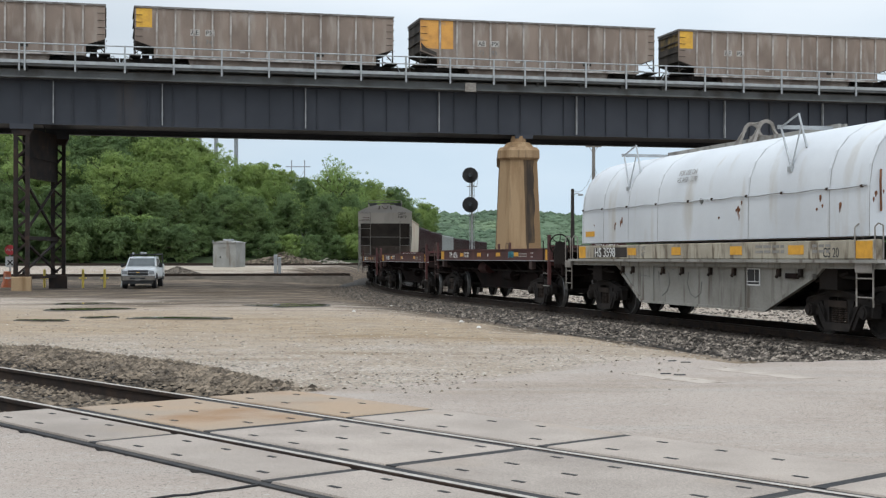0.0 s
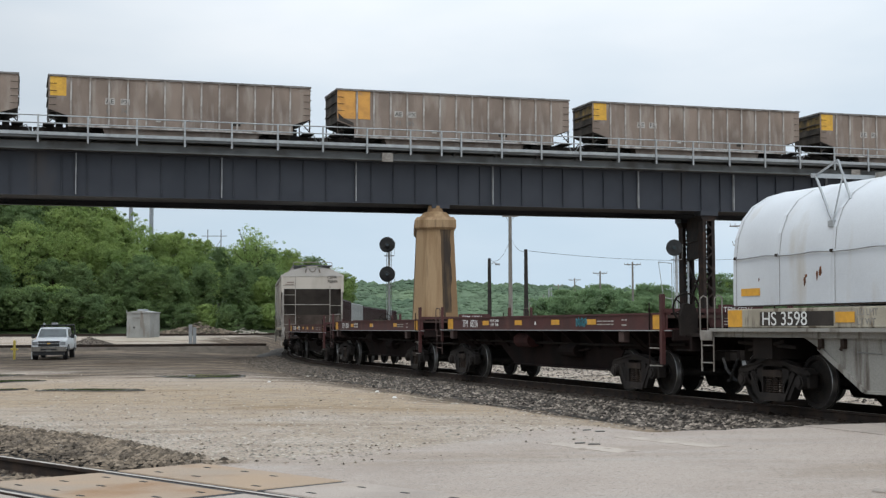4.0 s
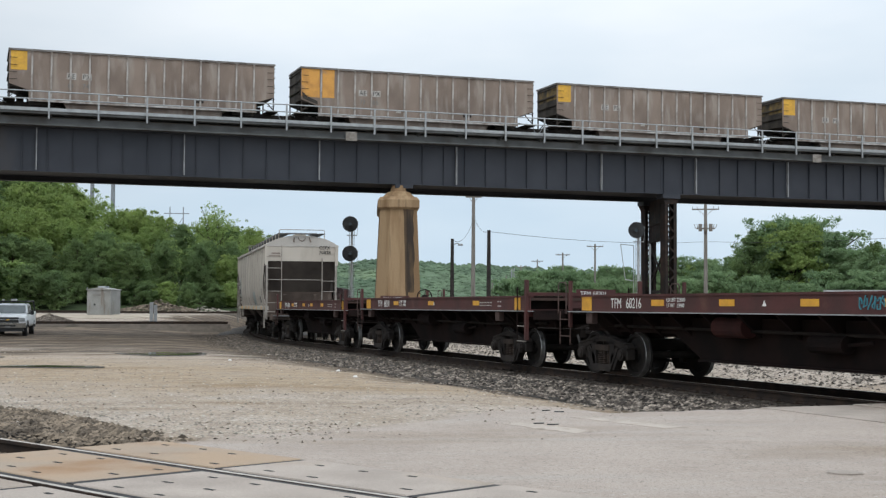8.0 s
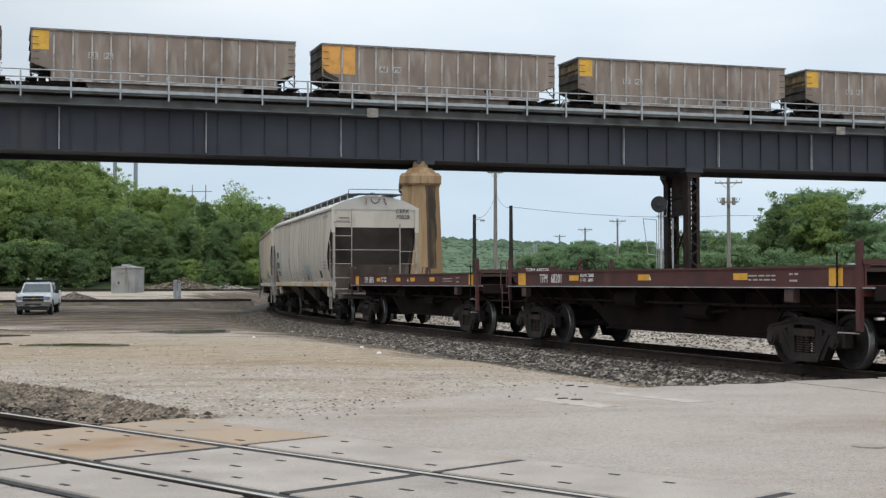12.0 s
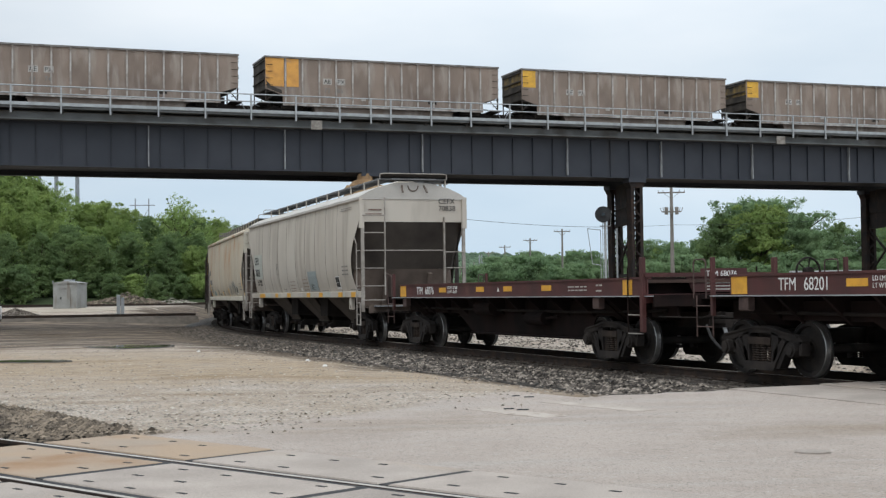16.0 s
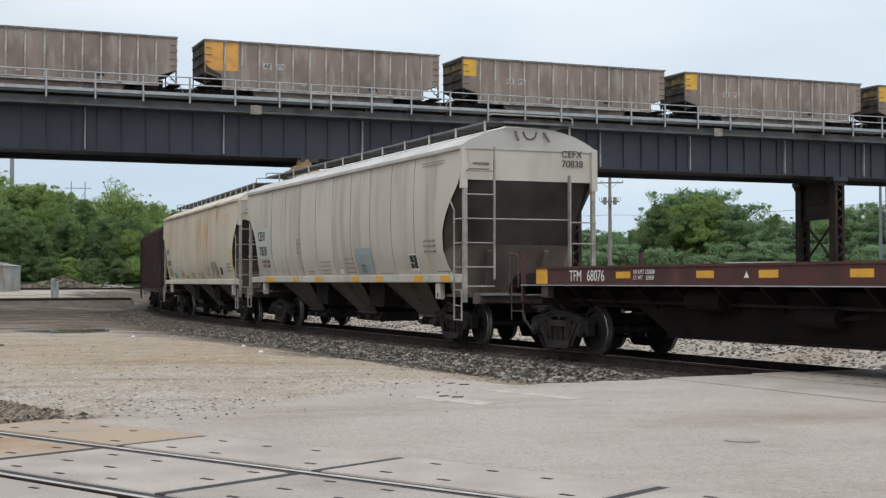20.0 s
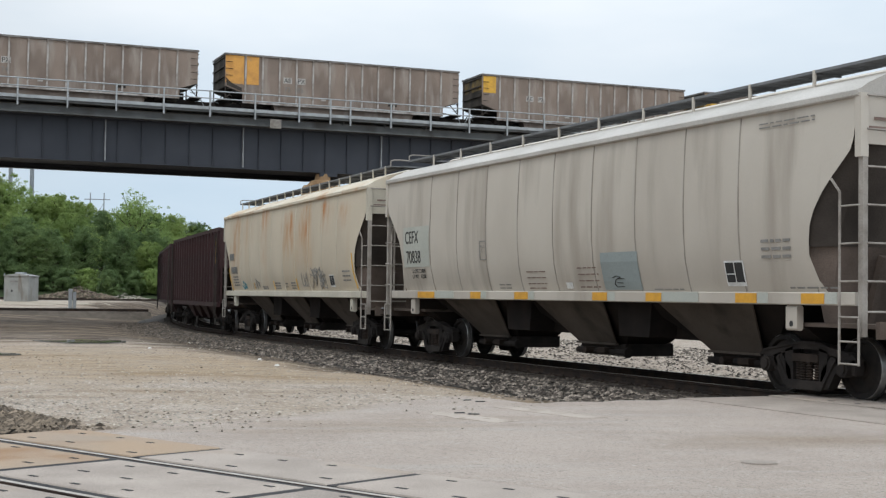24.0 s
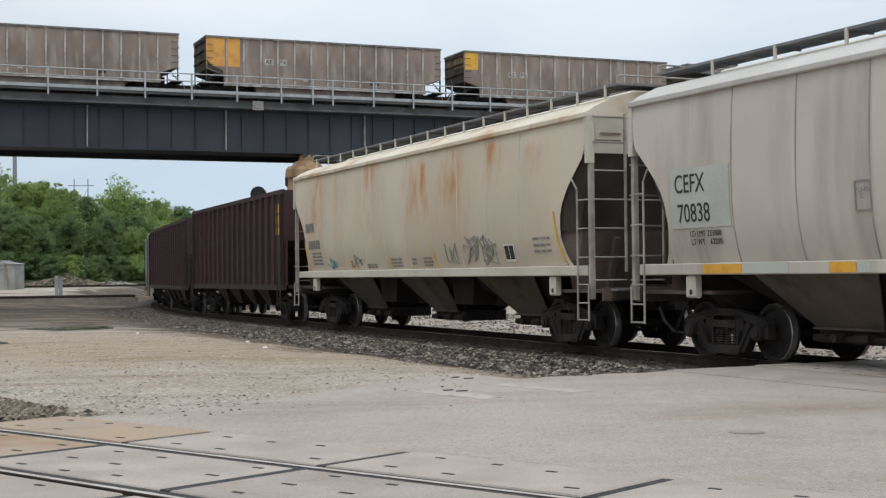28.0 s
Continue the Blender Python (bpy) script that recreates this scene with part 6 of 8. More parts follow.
def covered_hopper(kind, middle, turning=True):
    L = 8.8
    skin, roof, label = {
        "grey": (M["hop_grey"], M["roof_grey"], "dusty light grey covered hopper rolling on the curved track"),
        "cream": (M["hop_cream"], M["cream_roof"], "rust-streaked cream covered hopper with spray paint, on the curved track")}[kind]
    c = thing("covered_hopper", label, "railway car", None, "covered hoppers")
    FRONT[c] = (middle, 7.0)
    hopper_body(c, L, skin, roof, M["cream_clean"] if kind == "cream" else M["hop_grey"])
    sillm = M["hop_grey"] if kind == "grey" else M["cream_clean"]
    for sy in (-1, 1):
        part("side_sill", Shape().box(-L + 0.12, L - 0.12, *sorted((sy * 1.49, sy * 1.61)), 1.38, 1.57, 0.015), sillm, c)
    # three hopper bays
    for b, xc in enumerate((-4.6, 0.0, 4.6)):
        s = Shape().loft([[(xc - 2.2, -1.25, 1.42), (xc + 2.2, -1.25, 1.42), (xc + 2.2, 1.25, 1.42), (xc - 2.2, 1.25, 1.42)],
                          [(xc - 0.85, -0.45, 0.56), (xc + 0.85, -0.45, 0.56), (xc + 0.85, 0.45, 0.56), (xc - 0.85, 0.45, 0.56)]])
        # bay body near black to paint its shade; the outer sheets stay dusty brown
        bay = part("hopper_bay", s, M["flat_dark"], c, "hopper bay coloured near black for shade")
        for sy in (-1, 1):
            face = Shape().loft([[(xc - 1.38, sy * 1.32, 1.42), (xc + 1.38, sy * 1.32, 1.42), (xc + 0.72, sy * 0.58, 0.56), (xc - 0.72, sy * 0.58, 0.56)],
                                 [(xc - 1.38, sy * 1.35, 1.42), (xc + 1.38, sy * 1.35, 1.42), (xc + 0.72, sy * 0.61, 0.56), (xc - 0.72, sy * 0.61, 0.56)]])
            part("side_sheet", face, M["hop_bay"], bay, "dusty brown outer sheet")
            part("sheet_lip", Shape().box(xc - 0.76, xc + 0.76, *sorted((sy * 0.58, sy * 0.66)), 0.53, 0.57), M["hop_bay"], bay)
        part("outlet_gate", Shape().box(xc - 0.74, xc + 0.95, -0.55, 0.55, 0.32, 0.56, 0.02), M["truck"], bay)
        part("outlet_tube", Shape().rod((xc - 0.75, -0.62, 0.40), (xc + 1.15, -0.62, 0.40), 0.06, 8).disc((xc + 1.15, -0.62, 0.40), (1, 0, 0), 0.10, 0.08, 10), M["truck"], bay)
        part("gate_rack", Shape().box(xc + 0.25, xc + 0.55, -0.78, -0.55, 0.36, 0.48, 0.02), M["spring"], bay, "worn brown gate rack")
        part("gate_capstan", Shape().rod((xc - 0.1, -0.85, 0.42), (xc - 0.1, -0.55, 0.42), 0.07, 8), M["spring"], bay)
    for xg in (-2.3, 2.3):
        # added black fill: paints the deep shade between two bays
        part("ridge_sheet", Shape().prism([(xg - 0.6, 1.44), (xg + 0.6, 1.44), (xg + 0.5, 0.75), (xg - 0.5, 0.75)], -1.2, 1.2), M["flat_dark"], c, "black block standing in for shade between the bays")
    # the two long thin plates are added as dark backing for shade
    part("centre_sill", Shape().box(-L - 0.1, L + 0.1, -0.3, 0.3, 0.78, 1.10).box(-6.1, 6.1, -0.62, -0.58, 0.72, 1.44).box(-6.1, 6.1, 0.58, 0.62, 0.72, 1.44), M["flat_dark"], c)
    for sx in (-1, 1):
        part("shear_plate", Shape().box(*sorted((sx * (L - 1.9), sx * (L + 0.12))), -1.4, 1.4, 1.06, 1.12), M["hop_end_low"], c)
        part("end_sill", Shape().box(*sorted((sx * (L + 0.12), sx * (L + 0.2))), -1.45, 1.45, 0.92, 1.16), M["hop_end_low"], c)
        for sy in (-1, 1):
            part("jack_pad", Shape().box(*sorted((sx * (L - 1.68), sx * (L - 1.42))), *sorted((sy * 1.45, sy * 1.57)), 1.0, 1.375, 0.03), sillm, c)
            part("pad_hole", Shape().disc((sx * (L - 1.55), sy * 1.57, 1.1), (0, 1, 0), 0.045, 0.01, 10), M["black"], c)
            part("corner_post", Shape().box(*sorted((sx * (L - 0.02), sx * (L + 0.07))), *sorted((sy * 1.55, sy * 1.64)), 0.95, 3.45), M["hop_stile"], c)
            part("corner_panel", Shape().box(*sorted((sx * (L - 0.04), sx * (L + 0.08))), *sorted((sy * 1.55, sy * 1.69)), 3.45, 4.34), sillm, c)
        side_l = Shape().rod((sx * (L - 0.36), -1.68, 0.55), (sx * (L - 0.36), -1.68, 2.98), 0.020, 5).rod((sx * (L - 0.36), -1.68, 2.98), (sx * (L - 0.52), -1.70, 3.18), 0.020, 5)
        side_l.rod((sx * (L + 0.04), -1.68, 0.55), (sx * (L + 0.04), -1.68, 1.2), 0.020, 5)
        for z in (0.57, 0.88, 1.22, 1.72, 2.25, 2.78):
            side_l.rod((sx * (L - 0.36), -1.68, z), (sx * (L + 0.04), -1.68, z), 0.015, 5)
        part("side_ladder", side_l, M["hop_stile"], c)
        ends = Shape()
        for z in (4.30, 3.83, 3.31, 2.78, 2.25, 1.72, 1.3):
            ends.rod((sx * (L + 0.14), -1.62, z), (sx * (L + 0.14), -0.93, z), 0.017, 5)
        ends.bar((sx * (L + 0.13), -0.93, 1.45), (sx * (L + 0.13), -0.93, 4.36), 0.03, 0.06, (1, 0, 0))
        ends.rod((sx * (L + 0.13), -0.93, 2.78), (sx * (L + 0.13), 0.94, 2.78), 0.018, 5)
        ends.bar((sx * (L + 0.13), 0.94, 1.2), (sx * (L + 0.13), 0.94, 3.78), 0.04, 0.10, (1, 0, 0))
        for z in (1.72, 2.25, 2.73):
            ends.rod((sx * (L + 0.13), 0.94, z), (sx * (L + 0.13), 1.62, z), 0.016, 5)
        part("end_ladder", ends, M["hop_stile"], c)
        part("cross_over_step", Shape().box(*sorted((sx * (L + 0.14), sx * (L + 0.42))), -1.3, 1.3, 1.10, 1.14), M["walkmesh"], c)
        lug = Shape()
        for yy in (-0.35, 0.35):
            lug.bar((sx * (L + 0.01), yy, 4.74), (sx * (L + 0.22), yy * 1.1, 4.52), 0.05, 0.03)
        lug.path([(sx * (L + 0.03), 0.16 * math.cos(q), 4.74 - 0.17 * math.sin(q)) for q in np.linspace(0, math.pi, 9)], 0.018, 5)
        part("roof_bracket", lug, M["hop_end_low"], c)
        part("end_walkway", Shape().box(*sorted((sx * (L - 0.45), sx * (L + 0.14))), -0.7, 0.7, 4.90, 4.94), M["walkmesh"], c)
        part("end_rail", Shape().path([(sx * (L + 0.08), -1.05, 4.93), (sx * (L + 0.08), -1.05, 5.06), (sx * (L + 0.08), -0.95, 5.09), (sx * (L + 0.08), 0.95, 5.09), (sx * (L + 0.08), 1.05, 5.06), (sx * (L + 0.08), 1.05, 4.93)], 0.018, 6), M["hop_stile"], c, "steel hand rail at the roof end")
        coupler(c, sx * (L + 0.18), sx)
        freight_truck(c, sx * 7.0, turning)
        part("body_bolster", Shape().prism([(-1.3, 1.06), (1.3, 1.06), (0.9, 0.80), (-0.9, 0.80)], sx * 7.0 - 0.22, sx * 7.0 + 0.22, "x"), M["flat_dark"], c)
        for yy in (-0.7, 0.7):
            part("slope_brace", Shape().bar((sx * (L - 0.9), yy, 1.1), (sx * (L - 0.55), yy, 2.1), 0.12, 0.12), M["hop_end_low"], c)
    part("brake_gear", Shape().rod((-8.6, 0.55, 2.3), (-8.95, 0.55, 2.3), 0.28, 16).box(-8.7, -8.35, 0.3, 0.9, 1.5, 1.9), M["flat_dark"], c)
    part("air_reservoir", Shape().rod((7.6, 0.2, 1.4), (8.6, 0.2, 1.4), 0.2, 12), M["flat_dark"], c)
    # roof: trough hatch and the running boards on posts
    part("hatch_cover", Shape().loft([[(x, y, z) for y, z in ((-0.28, 4.76), (-0.28, 4.90), (-0.18, 4.95), (0.18, 4.95), (0.28, 4.90), (0.28, 4.76))] for x in (-L + 0.7, L - 0.7)]), sillm, c)
    for sy in (-1, 1):
        grate = Shape()
        for q in np.linspace(0.57, 1.03, 13):
            grate.box(-L - 0.1, L + 0.1, *sorted((sy * (q - 0.013), sy * (q + 0.013))), 4.905, 4.93)
        for x in np.arange(-L, L + 0.1, 0.25):
            grate.box(x - 0.012, x + 0.012, *sorted((sy * 0.55, sy * 1.05)), 4.90, 4.92)
        part("running_board", grate, M["walkmesh"], c, "grey grating walkway")
        part("board_edge", Shape().box(-L - 0.1, L + 0.1, *sorted((sy * 1.05, sy * 1.065)), 4.90, 4.945).box(-L - 0.1, L + 0.1, *sorted((sy * 0.535, sy * 0.55)), 4.90, 4.945), M["walkmesh"], c)
        post = Shape().box(-0.028, 0.028, *sorted((sy * 1.04, sy * 1.07)), 4.60, 4.95).mesh("board_post", sillm)
        bearer = Shape().box(-0.02, 0.02, *sorted((sy * 0.55, sy * 1.04)), 4.87, 4.90).mesh("board_bearer", M["walkmesh"])
        for x in np.arange(-7.28, 8.8, 1.6) if kind == "grey" else np.arange(-8.5, 8.8, 1.06):
            share("board_post", post, c, pose(float(x), 0, 0))
            share("board_bearer", bearer, c, pose(float(x), 0, 0))
    Y = -1.615
    if kind == "grey":
        for x0, x1 in ((-6.86, -5.86), (-3.87, -3.34), (-1.71, -1.11), (1.49, 2.02), (3.33, 3.82), (5.93, 6.47), (7.53, 8.04)):
            part("reflector", Shape().box(x0, x1, Y - 0.004, Y, 1.40, 1.55), M["yellow2"], c, "yellow reflective strip")
            part("reflector", Shape().box(x1 + 0.02, x1 + (1.1 if x0 < -5 or x0 > 3 and x0 < 4 else 0.28), Y - 0.003, Y, 1.40, 1.565), M["patch"], c, "grey-green repaint on the sill")
        wall_patch(c, "repaint_patch", -7.6, -6.03, 2.14, 3.12, M["patch"], "grey-green repainted number patch")
        lettering("reporting_mark", "CEFX", 0.43, M["black"], c, on_wall(-7.48, 2.72), "black painted car mark", 0.80)
        lettering("car_number", "70838", 0.43, M["black"], c, on_wall(-7.42, 2.24), "black painted car number", 0.82)
        lettering("load_limit", "LD LMT 233800\nLT WT    62200", 0.135, M["black"], c, on_wall(-7.12, 2.0, 0.03), "", 0.92)
        wall_patch(c, "repaint_patch", 1.85, 3.12, 1.60, 2.28, M["patch_blue"], "blue-grey repainted patch")
        for line in (((2.20, 1.82), (2.32, 1.85), (2.46, 1.83), (2.30, 1.78), (2.24, 1.70), (2.30, 1.65), (2.55, 1.66)), ((2.36, 1.80), (2.58, 1.80)), ((2.34, 1.73), (2.52, 1.72))):
            part("graffiti", Shape().path([(x, wall_of_hopper(z) - 0.02, z) for x, z in line], 0.009, 4), M["black"], c)
        for x0, x1, zs in ((-1.15, -0.35, (1.95, 1.83, 1.71, 1.62)), (0.95, 1.7, (2.0, 1.88, 1.76, 1.64))):
            bars(c, "stencil_mark", M["rust_mark"], x0, x1, None, zs, 0.022)
        bars(c, "stencil_mark", M["grey_mark"], -2.5, -1.9, None, (1.69, 1.62), 0.025)
        bars(c, "stencil_mark", M["grey_mark"], 3.5, 4.4, None, (1.60,), 0.02)
        bars(c, "stencil_mark", M["grey_mark"], 6.65, 7.35, None, (2.32, 2.20, 2.08), 0.045)
        bars(c, "stencil_mark", M["grey_mark"], 7.2, 8.3, None, (1.62,), 0.025)
        bars(c, "stencil_mark", M["grey_mark"], 6.6, 7.9, None, (4.12, 4.06), 0.02)
        frame_ = Shape()
        for a, b in (((-3.26, 2.25), (-2.96, 2.25)), ((-2.96, 2.25), (-2.96, 2.65)), ((-2.96, 2.65), (-3.26, 2.65)), ((-3.26, 2.65), (-3.26, 2.25))):
            frame_.bar((a[0], wall_of_hopper(a[1]) - 0.012, a[1]), (b[0], wall_of_hopper(b[1]) - 0.012, b[1]), 0.022, 0.006, (0, 1, 0))
        part("plate_mark", frame_, M["grey_mark"], c)
        lettering("plate_letter", "PLATE\n   C", 0.09, M["grey_mark"], c, on_wall(-3.23, 2.50))
        box = wall_patch(c, "data_panel", 5.66, 6.16, 1.66, 2.06, M["white"], "black and white data panel")
        for x0, x1, z0, z1 in ((5.69, 5.90, 1.86, 2.03), (5.93, 6.13, 1.72, 2.03), (5.69, 5.90, 1.72, 1.84)):
            wall_patch(c, "data_field", x0, x1, z0, z1, M["black"], "", 0.016, box)
        lettering("reporting_mark", "CEFX\n70838", 0.22, M["black"], c, Matrix.Translation((8.826, 0.80, 4.20)) @ Euler((radians(90), 0, radians(90))).to_matrix().to_4x4(), "black car mark on the end")
        wall_patch(c, "placard", 0.42, 0.66, 1.62, 1.74, M["white"])
        part("caution_mark", Shape().box(8.822, 8.826, -1.4, -1.0, 3.98, 4.02).box(8.822, 8.826, -1.5, -1.0, 3.86, 3.89), M["rust_mark"], c)
    else:
        for x, z0, z1 in ((-4.1, 1.62, 1.85), (-1.3, 1.62, 1.9), (1.6, 1.6, 1.95), (-7.75, 1.6, 2.4), (7.55, 1.65, 2.62)):
            stripe = Shape()
            for k_ in range(4):
                a, b = (z1 + (z0 - z1) * q / 4 for q in (k_, k_ + 1.04))
                stripe.bar((x + 0.2 * ((z1 - a) / 1.0) ** 1.5, wall_of_hopper(a) - 0.014, a), (x + 0.2 * ((z1 - b) / 1.0) ** 1.5, wall_of_hopper(b) - 0.014, b), 0.055, 0.008, (0, 1, 0))
            part("stripe", stripe, M["yellow"], c, "faded yellow stripe")
        bars(c, "car_mark", M["graffiti"], -7.65, -6.85, None, (2.70,), 0.25)
        bars(c, "car_number", M["graffiti"], -7.45, -6.45, None, (2.2,), 0.25)
        bars(c, "stencil_mark", M["grey_mark"], -7.2, -6.4, None, (2.05, 1.95, 1.85, 1.75), 0.05)
        for x0, x1, zs in ((-1.15, -0.45, (1.80, 1.71, 1.63)), (0.2, 0.5, (1.78, 1.68)), (0.9, 1.45, (1.80, 1.71, 1.63)), (6.6, 7.3, (2.1, 1.97, 1.85)), (-2.9, -2.2, (1.68, 1.62))):
            bars(c, "stencil_mark", M["grey_mark"], x0, x1, None, zs, 0.045)
        rg = random.Random(8)
        for x0, x1, z0, z1, n_, mt in ((2.3, 3.1, 1.6, 2.15, 13, "graf_grey"), (3.3, 4.9, 1.6, 2.3, 40, "graf_grey"), (-5.95, -5.15, 1.62, 1.92, 12, "graf_blue"), (-4.1, -3.2, 1.62, 2.0, 12, "graffiti"), (3.7, 4.9, 1.62, 2.25, 16, "graffiti")):
            x, z = x0, (z0 + z1) / 2
            for i in range(n_):
                nx_, nz_ = min(x1, max(x0, x0 + (x1 - x0) * i / n_ + rg.uniform(-0.25, 0.3))), rg.uniform(z0, z1)
                ya, yb = (-float(np.interp(q, (1.34, 1.6, 2.0, 2.5), (1.45, 1.52, 1.63, 1.69))) - 0.018 for q in (z, nz_))
                part("graffiti_stroke", Shape().bar((x, ya, z), (nx_, yb, nz_), 0.032, 0.004, (0, 1, 0)), M[mt], c)
                x, z = nx_, nz_
        box = wall_patch(c, "data_panel", 5.27, 5.72, 1.68, 2.04, M["white"], "dark data panel")
        for x0, x1 in ((5.30, 5.48), (5.51, 5.69)):
            wall_patch(c, "data_field", x0, x1, 1.73, 2.01, M["black"], "", 0.016, box)
        part("caution_mark", Shape().box(8.822, 8.826, -1.4, -0.95, 3.98, 4.02).box(8.822, 8.826, -1.5, -0.95, 3.86, 3.89), M["rust_mark"], c)
    return c


def coil_car(middle):
    c = thing("coil_car", "worn white coil car with rounded hood on grey frame", "railway car")
    FRONT[c] = (middle, 5.2)
    # hood: a rounded barrel vault
    prof = [(1.46, 1.78), (1.46, 2.1), (1.45, 2.62), (1.40, 3.0), (1.27, 3.32), (1.05, 3.58), (0.72, 3.77), (0.36, 3.87), (0, 3.90)]
    ring = prof + [(-y, z) for y, z in reversed(prof[:-1])]
    xs = (-6.95, -5.6, -4.05, -2.38, 1.89, 4.85, 6.1)
    hood = part("hood", Shape().loft([[(x, y, z) for y, z in ring] for x in (-7.0, -6.9, *np.linspace(-6.5, 5.7, 12), 6.05, 6.15)]), M["coil_white"], c, "white rounded steel hood", True)
    for x in xs:
        band = Shape().loft([[(x + dx, y * k_, 1.78 + (z - 1.78) * k_) for y, z in ring] for dx, k_ in ((-0.06, 0.9995), (-0.03, 1.004), (0.03, 1.004), (0.06, 0.9995))], caps=False)
        part("band", band, M["coil_white"], hood)
        part("band_seam", Shape().loft([[(x + dx, y * 1.0052, 1.78 + (z - 1.78) * 1.0052) for y, z in ring] for dx in (0.05, 0.062)], caps=False), M["grey_mark"], hood, "thin dark joint line")
    for sy in (-1, 1):
        part("hand_line", Shape().loft([[(x, sy * 1.478 + dy, 2.645 - 0.03 * abs(math.sin(x * 2.1)) + dz) for dy, dz in ((0.013, 0), (0, 0.013), (-0.013, 0), (0, -0.013))] for x in np.linspace(-6.95, 6.1, 40)]), M["galv"], hood, "pale rope line round the hood")
        part("lower_lip", Shape().box(-7.0, 6.15, *sorted((sy * 1.46, sy * 1.50)), 1.752, 1.768), M["rail_rust"], hood)
    for x in (-6.9, -5.6, -4.05, -2.38, -0.72, 0.4, 1.89, 3.27, 4.85, 5.95):
        part("line_clip", Shape().box(x - 0.03, x + 0.03, -1.50, -1.462, 2.605, 2.655, 0.01), M["rail_rust"], hood)
    part("dark_smudge", Shape().prism([(-0.22, 2.64), (-0.18, 2.58), (-0.10, 2.54), (-0.03, 2.6), (-0.04, 2.66), (-0.15, 2.67)], -1.464, -1.455), M["graffiti"], hood, "dark smudge by the rope")
    # lifting gear on top: braced frames with a cross bar, and a saddle of two hoops
    for x in (-4.35, 3.25):
        fr = Shape()
        for sy in (-1, 1):
            foot, left, right, peak, heel = (x + 0.2, sy * 1.37, 3.10), (x - 0.45, sy * 1.22, 3.92), (x + 0.3, sy * 1.22, 3.90), (x, sy * 1.1, 4.14), (x + 0.38, sy * 1.15, 3.47)
            for p, q in ((foot, left), (foot, right), (peak, heel), (peak, left)):
                fr.bar(p, q, 0.034, 0.026)
            fr.box(foot[0] - 0.07, foot[0] + 0.07, *sorted((sy * 1.34, sy * 1.42)), 3.02, 3.12)
        fr.bar((x - 0.5, -1.26, 3.93), (x - 0.42, 1.26, 3.93), 0.06, 0.07)
        part("lift_frame", fr, M["galv"], hood, "braced grey lifting frame")
    part("top_beam", Shape().box(-4.7, 3.0, -0.10, -0.04, 3.90, 4.00).box(-4.7, 3.0, 0.04, 0.10, 3.90, 4.00), M["coil_grey"], hood)
    sad = Shape()
    for x in (-0.62, 0.02):
        for sy in (-1, 1):
            sad.bar((x - 0.11, sy * 0.36, 3.84), (x, sy * 0.17, 4.18), 0.07, 0.025, (1, 0, 0))
            sad.bar((x + 0.11, sy * 0.36, 3.84), (x, sy * 0.17, 4.18), 0.05, 0.025, (1, 0, 0))
        arc = [(x, 0.17 * math.cos(a), 4.18 + 0.16 * math.sin(a)) for a in np.linspace(0, math.pi, 9)]
        for a, b in zip(arc, arc[1:]):
            sad.bar(a, b, 0.075, 0.03, (1, 0, 0))
    sad.rod((-0.62, 0.0, 4.33), (0.02, 0.0, 4.33), 0.022, 6).box(-0.5, -0.1, -0.12, 0.12, 3.88, 4.05)
    part("lift_saddle", sad, M["dirty_steel"], hood, "rusty grey lifting saddle")
    for x in (-7.02, 6.17):
        for y in (-0.55, 0.55):
            part("vent", Shape().disc((x, y, 2.7), (1, 0, 0), 0.2, 0.10, 14), M["signal_black"], hood)
        part("end_handle", Shape().path([(x, -1.25, 2.9), (x + 0.06 * (1 if x > 0 else -1), -1.3, 2.7), (x, -1.25, 2.2)], 0.02, 6), M["rust"], hood)
    # frame
    for sy in (-1, 1):
        part("side_sill", Shape().box(-7.15, 6.4, *sorted((sy * 1.38, sy * 1.5)), 1.38, 1.72, 0.02), M["coil_sill"], c, "dirty cream side sill with yellow panels")
        part("sill_ledge", Shape().box(-7.65, 6.6, *sorted((sy * 1.34, sy * 1.60)), 1.32, 1.38).box(-7.65, 6.6, *sorted((sy * 1.38, sy * 1.46)), 1.22, 1.32), M["coil_grey"], c)
        part("fish_belly", Shape().prism([(-5.15, 1.28), (4.6, 1.28), (4.25, 1.05), (2.45, 0.38), (-3.33, 0.38), (-4.6, 1.05)], *sorted((sy * 1.30, sy * 1.36))), M["coil_grey"], c)
        for x in (-2.76, 1.62):
            part("belly_rib", Shape().box(x - 0.03, x + 0.03, *sorted((sy * 1.36, sy * 1.39)), 0.40, 1.26), M["coil_grey"], c)
        part("belly_flange", Shape().prism([(2.40, 0.38), (2.56, 0.38), (4.3, 1.02), (4.3, 1.12)], *sorted((sy * 1.36, sy * 1.44))).prism([(-3.45, 0.38), (-3.3, 0.38), (-4.6, 1.12), (-4.6, 1.02)], *sorted((sy * 1.36, sy * 1.40))).box(-3.4, 2.5, *sorted((sy * 1.36, sy * 1.40)), 0.36, 0.41), M["coil_grey"], c)
    for x in (-4.5, -3.9, -2.2, -1.2, 0.15, 1.2, 3.0, 3.8):
        part("tie_down_hook", Shape().box(x - 0.05, x + 0.05, -1.42, -1.36, 1.05, 1.2, 0.012).rod((x, -1.42, 1.08), (x, -1.45, 1.03), 0.03, 6), M["rail_rust"], c)
    part("placard_holder", Shape().box(3.25, 3.65, -1.40, -1.36, 1.02, 1.12), M["flat_grime_shade"], c)
